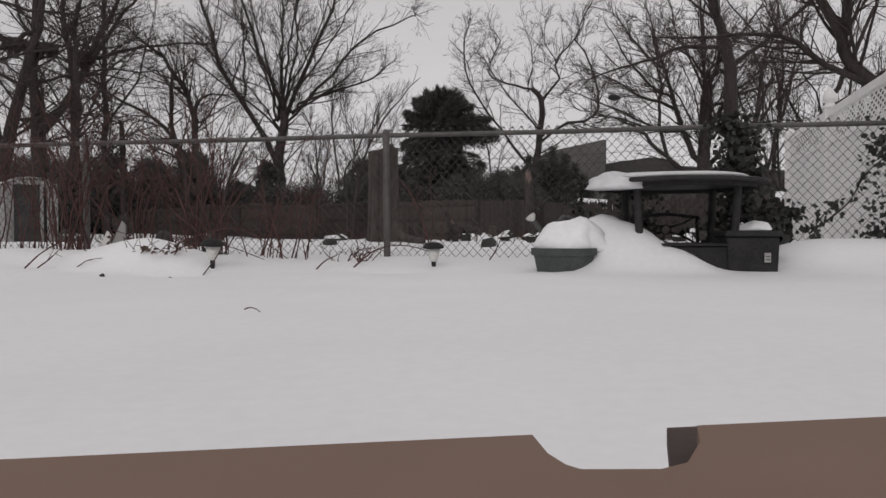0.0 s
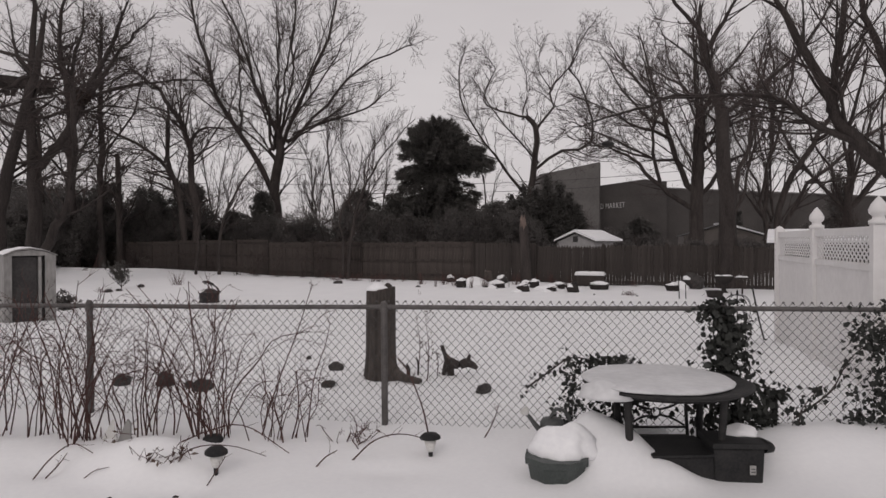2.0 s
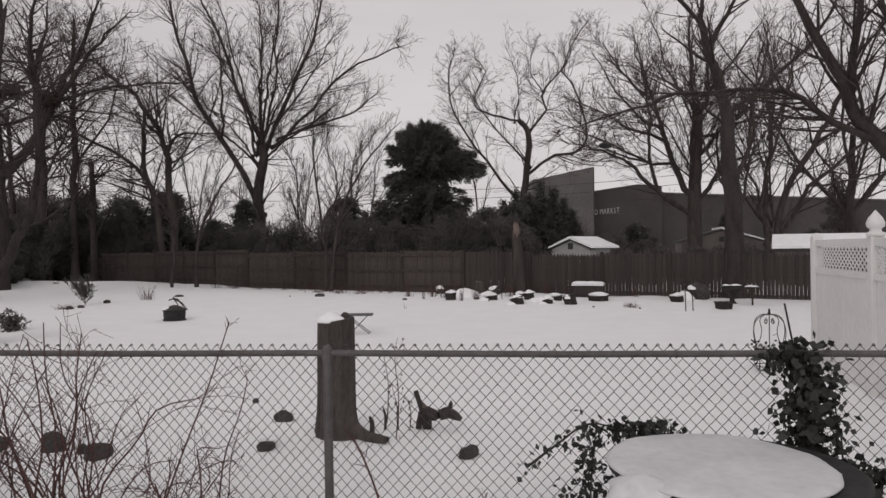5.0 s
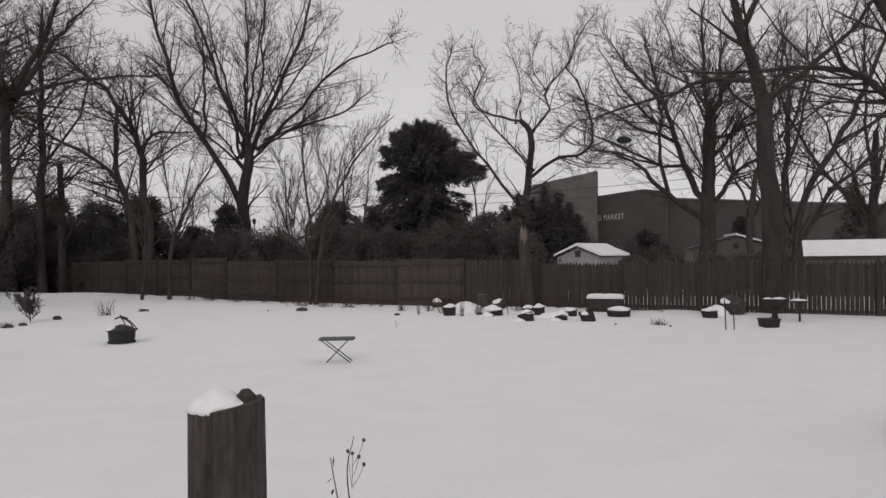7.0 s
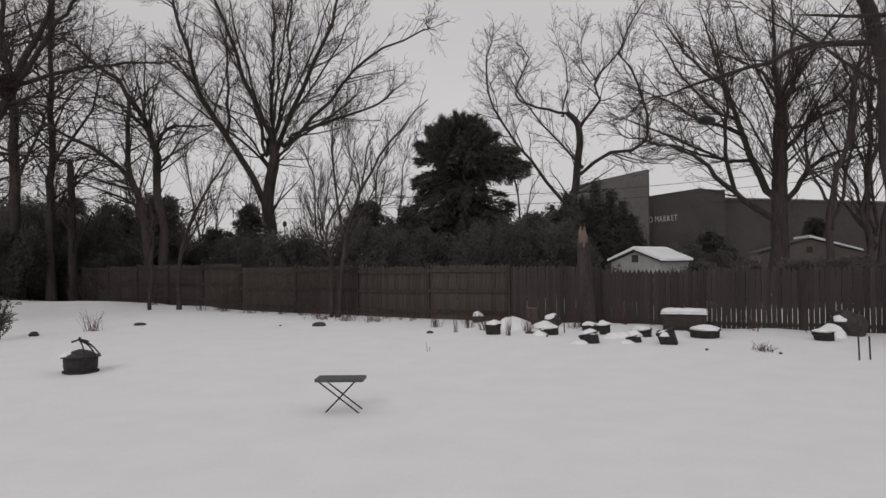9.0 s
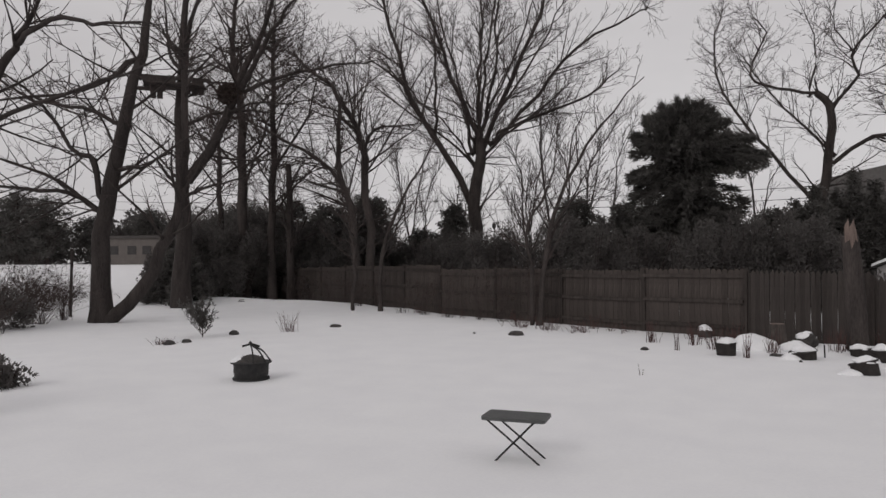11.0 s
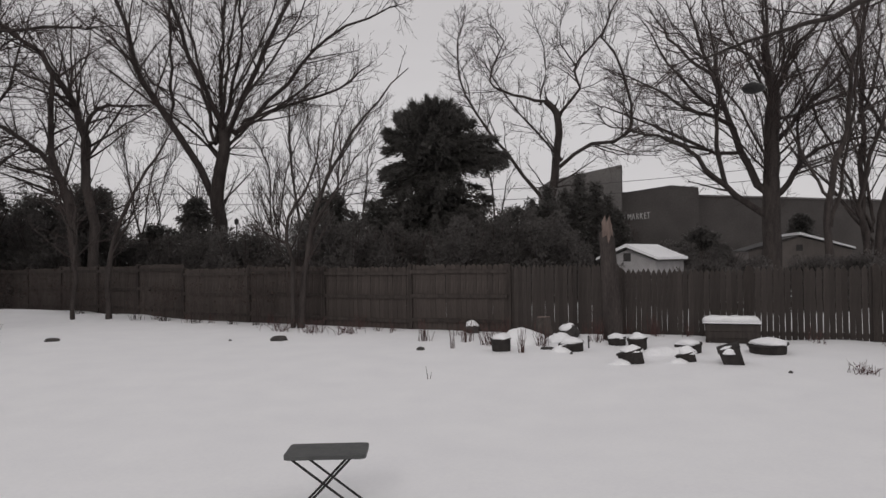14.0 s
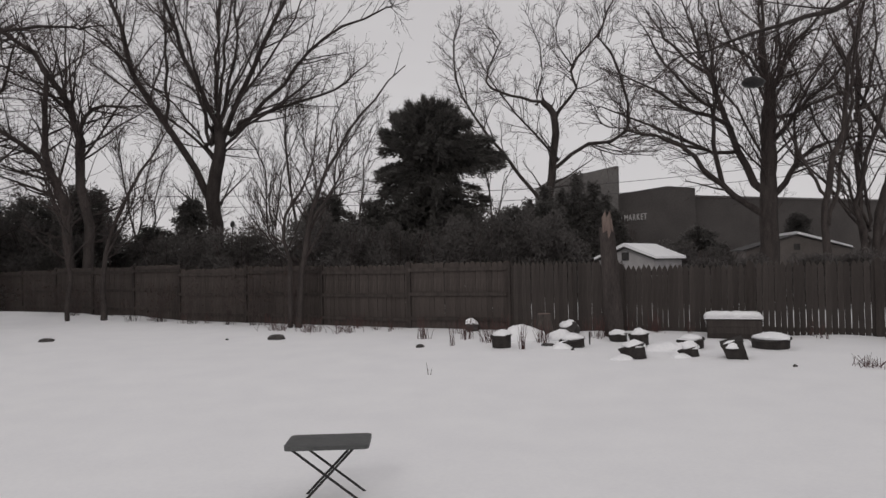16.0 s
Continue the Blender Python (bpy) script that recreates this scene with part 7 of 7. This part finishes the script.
for n in range(15):
    x = -20.0 + 1.15 * n + TANGLE.uniform(-0.3, 0.3)
    y = float(np.interp(x, [p[0] for p in FENCE_LINE], [p[1] for p in FENCE_LINE])) - TANGLE.uniform(0.5, 1.1)
    canes("thin leafless brush growing against the wooden fence", (x, y), TANGLE.randrange(16, 30), TANGLE.uniform(1.2, 2.1), 0.9, 900 + n, name="brush", mat=TWIG, group="brush along the wooden fence")
fir_sapling("small feathery young fir with upswept boughs in the snow", (-10.95, 24.55), 0.98, 95)
canes("leafless dark brambles hung with a few dead leaves", (-16.6, 23.6), 40, 1.4, 2.2, 254, mat=TWIG, group="brambles at the yard's side")
canes("leafless dark brambles hung with a few dead leaves", (-18.6, 27.6), 48, 1.8, 2.3, 255, mat=TWIG, group="brambles at the yard's side")
canes("leafless dark brambles hung with a few dead leaves", (-17.8, 25.2), 46, 1.6, 2.3, 250, mat=TWIG, group="brambles at the yard's side")
canes("leafless dark brambles hung with a few dead leaves", (-19.4, 26.8), 60, 1.8, 2.0, 251, mat=TWIG, group="brambles at the yard's side")
for n, (x, y) in enumerate([(-20.4, 28.0), (-22.6, 30.6), (-24.6, 33.2), (-27.0, 34.6), (-18.0, 26.2)]):
    canes("low leafless brambles sprawling over the open snow", (x, y), 46, 1.15, 2.6, 270 + n, mat=TWIG, group="brambles at the yard's side")
canes("leafless dark brambles hung with a few dead leaves", (-21.8, 29.0), 60, 2.0, 2.2, 252, mat=TWIG, group="brambles at the yard's side")
canes("leafless dark brambles hung with a few dead leaves", (-24.5, 31.5), 50, 2.0, 2.4, 253, mat=TWIG, group="brambles at the yard's side")
shrub("shrub", "dark leafy shrub at the side of the yard", (-17.9, 24.2), (1.2, 1.0, 1.5), 960, 6000, 0.09)
shrub("shrub", "small dark evergreen shrub beside the metal shed", (-9.65, 18.2), (0.34, 0.34, 0.45), 961, 700, 0.08)
single("side_pole", Geo().tube([(0, 0, -0.2), (0.05, 0, 2.3)], 0.045, 8), BARK, "thin dark wooden pole at the yard's side", "pole", (-19.4, 28.6, 0.04))
fallen = thing("fallen_branch", "broken dark branch lying on the snow", "branch", at=(-17.9, 35.9, 0.08))
part("limb", Geo().tube(smooth_line([(-0.4, 0, 0.02), (-0.1, 0, 0.1), (0.15, 0.05, 0.16), (0.45, 0, 0.05)], 10), np.linspace(0.035, 0.015, 10), 6), BARK, fallen)
part("side_limb", Geo().tube([(-0.05, 0, 0.11), (0.1, -0.1, 0.22), (0.3, -0.12, 0.24)], 0.015, 5), BARK, fallen)


# ---- things in the trees ----
def nest(at, r, seed):
    n = thing("squirrel_nest", "dark ragged nest of leaves and twigs in a high tree fork", "nest", at=at)
    rng = np.random.default_rng(seed)
    d = rng.normal(size=(1500, 3))
    d /= np.linalg.norm(d, axis=1, keepdims=True)
    q = d * r * rng.random((1500, 1)) ** 0.4 * np.array([1.1, 0.8, 0.8])
    part("leaf_ball", Geo().add(*leaves(rng, q, d + rng.normal(size=d.shape), 0.16, 0.1, 0.1)), DARK_DRY_LEAF, n, kind="stuff")
    p = np.stack([q[:120] * 0.9, q[:120] * 1.2, q[:120] * 1.5 + rng.normal(size=(120, 3)) * 0.08], 1)
    part("twig_ball", Geo().add(*tubes(p, np.full((120, 3), 0.01), 4)), TWIG, n, kind="stuff")


nest((-17.0, 33.9, 8.6), 0.42, 5)


feeder = thing("hanging_feeder", "dark round feeder hanging from a high limb", "bird feeder", at=(6.24, 25.7, 5.1))
part("body", Geo().lathe([(0.03, -0.02), (0.19, 0.03), (0.24, 0.1), (0.18, 0.17), (0.05, 0.22)], 16, wobble=0.08), IRON, feeder, smooth=True)
part("string", Geo().tube([(0, 0, 0.2), (0.01, 0, 0.75)], 0.006, 4), WIRE, feeder)


def tree_house():
    t = thing("tree_platform", "old dark wooden platform of boards nailed between tree limbs", "tree house", at=(-19.5, 33.5, 9.0), turn=38)
    for x0, x1, z in ((-1.5, 1.5, 0.28), (-1.3, 0.2, 0.18), (-1.5, -0.2, -0.22), (-0.3, 1.4, -0.05)):
        part("beam", Geo().box((x0, -0.08, z), (x1, 0.08, z + 0.13)), BARK, t)
    for x in (-0.75, -0.5, 0.55, 0.8, 1.05):
        part("board", Geo().box((x, -0.12, -0.55 if x < 0 else -0.3), (x + 0.22, -0.085, 0.3)), BARK, t)
    part("floor", Geo().box((-1.0, -0.6, -0.02), (1.3, 0.6, 0.05)), BARK, t)
    part("hanging_board", Geo().box((-1.25, -0.1, -1.1), (-0.85, -0.06, -0.85), pose(0, 0, 0, 0, 35, 0)), BARK, t)


tree_house()


# ---- cardboard box ----
def cardboard_box():
    """The take-off stand: a box whose top has a finger notch in its far edge."""
    top = 0.318 - 0.0356
    b = thing("cardboard_box", "brown corrugated cardboard box with a notch in its edge", "box", at=(0.018, 0.0, 0.0), turn=8.7)
    y = 0.1225
    far = [(-0.24, y - 0.001), (0.0347, y - 0.001), (0.0342, 0.111), (0.0353, 0.105), (0.0369, 0.1026), (0.0488, 0.1008), (0.0542, 0.103), (0.0618, 0.113), (0.0664, y), (0.24, y)]
    k = far + [(0.24, -0.22), (-0.24, -0.22)]
    n = len(k)
    part("top_flap", Geo().add([(x, v, z) for z in (top - 0.004, top) for x, v in k], [list(range(n)), list(range(n, 2 * n))[::-1]] + [((i + 1) % n, i, n + i, n + (i + 1) % n) for i in range(n)]), CARDBOARD, b)
    floor = -0.02
    # The fold's dark colour stands for the shadow seen through the notch.
    fold = [(0.0565, 0.113), (0.0677, 0.1372), (0.1, 0.1372), (0.1, 0.112)]
    part("inner_flap", Geo().add([(x, v, z) for z in (top - 0.008, top - 0.0045) for x, v in fold], [(0, 3, 2, 1), (4, 5, 6, 7), (0, 1, 5, 4), (1, 2, 6, 5), (2, 3, 7, 6), (3, 0, 4, 7)]), CARDBOARD_SHADED, b, "inner fold of the flap, coloured dark for the notch's shadow")
    part("far_wall", Geo().box((-0.236, 0.085, floor), (0.236, 0.089, top - 0.005)), CARDBOARD, b)
    part("near_wall", Geo().box((-0.236, -0.219, floor), (0.236, -0.215, top - 0.005)), CARDBOARD, b)
    for x in (-0.239, 0.235):
        part("side_wall", Geo().box((x, -0.214, floor), (x + 0.004, 0.084, top - 0.005)), CARDBOARD, b)


cardboard_box()
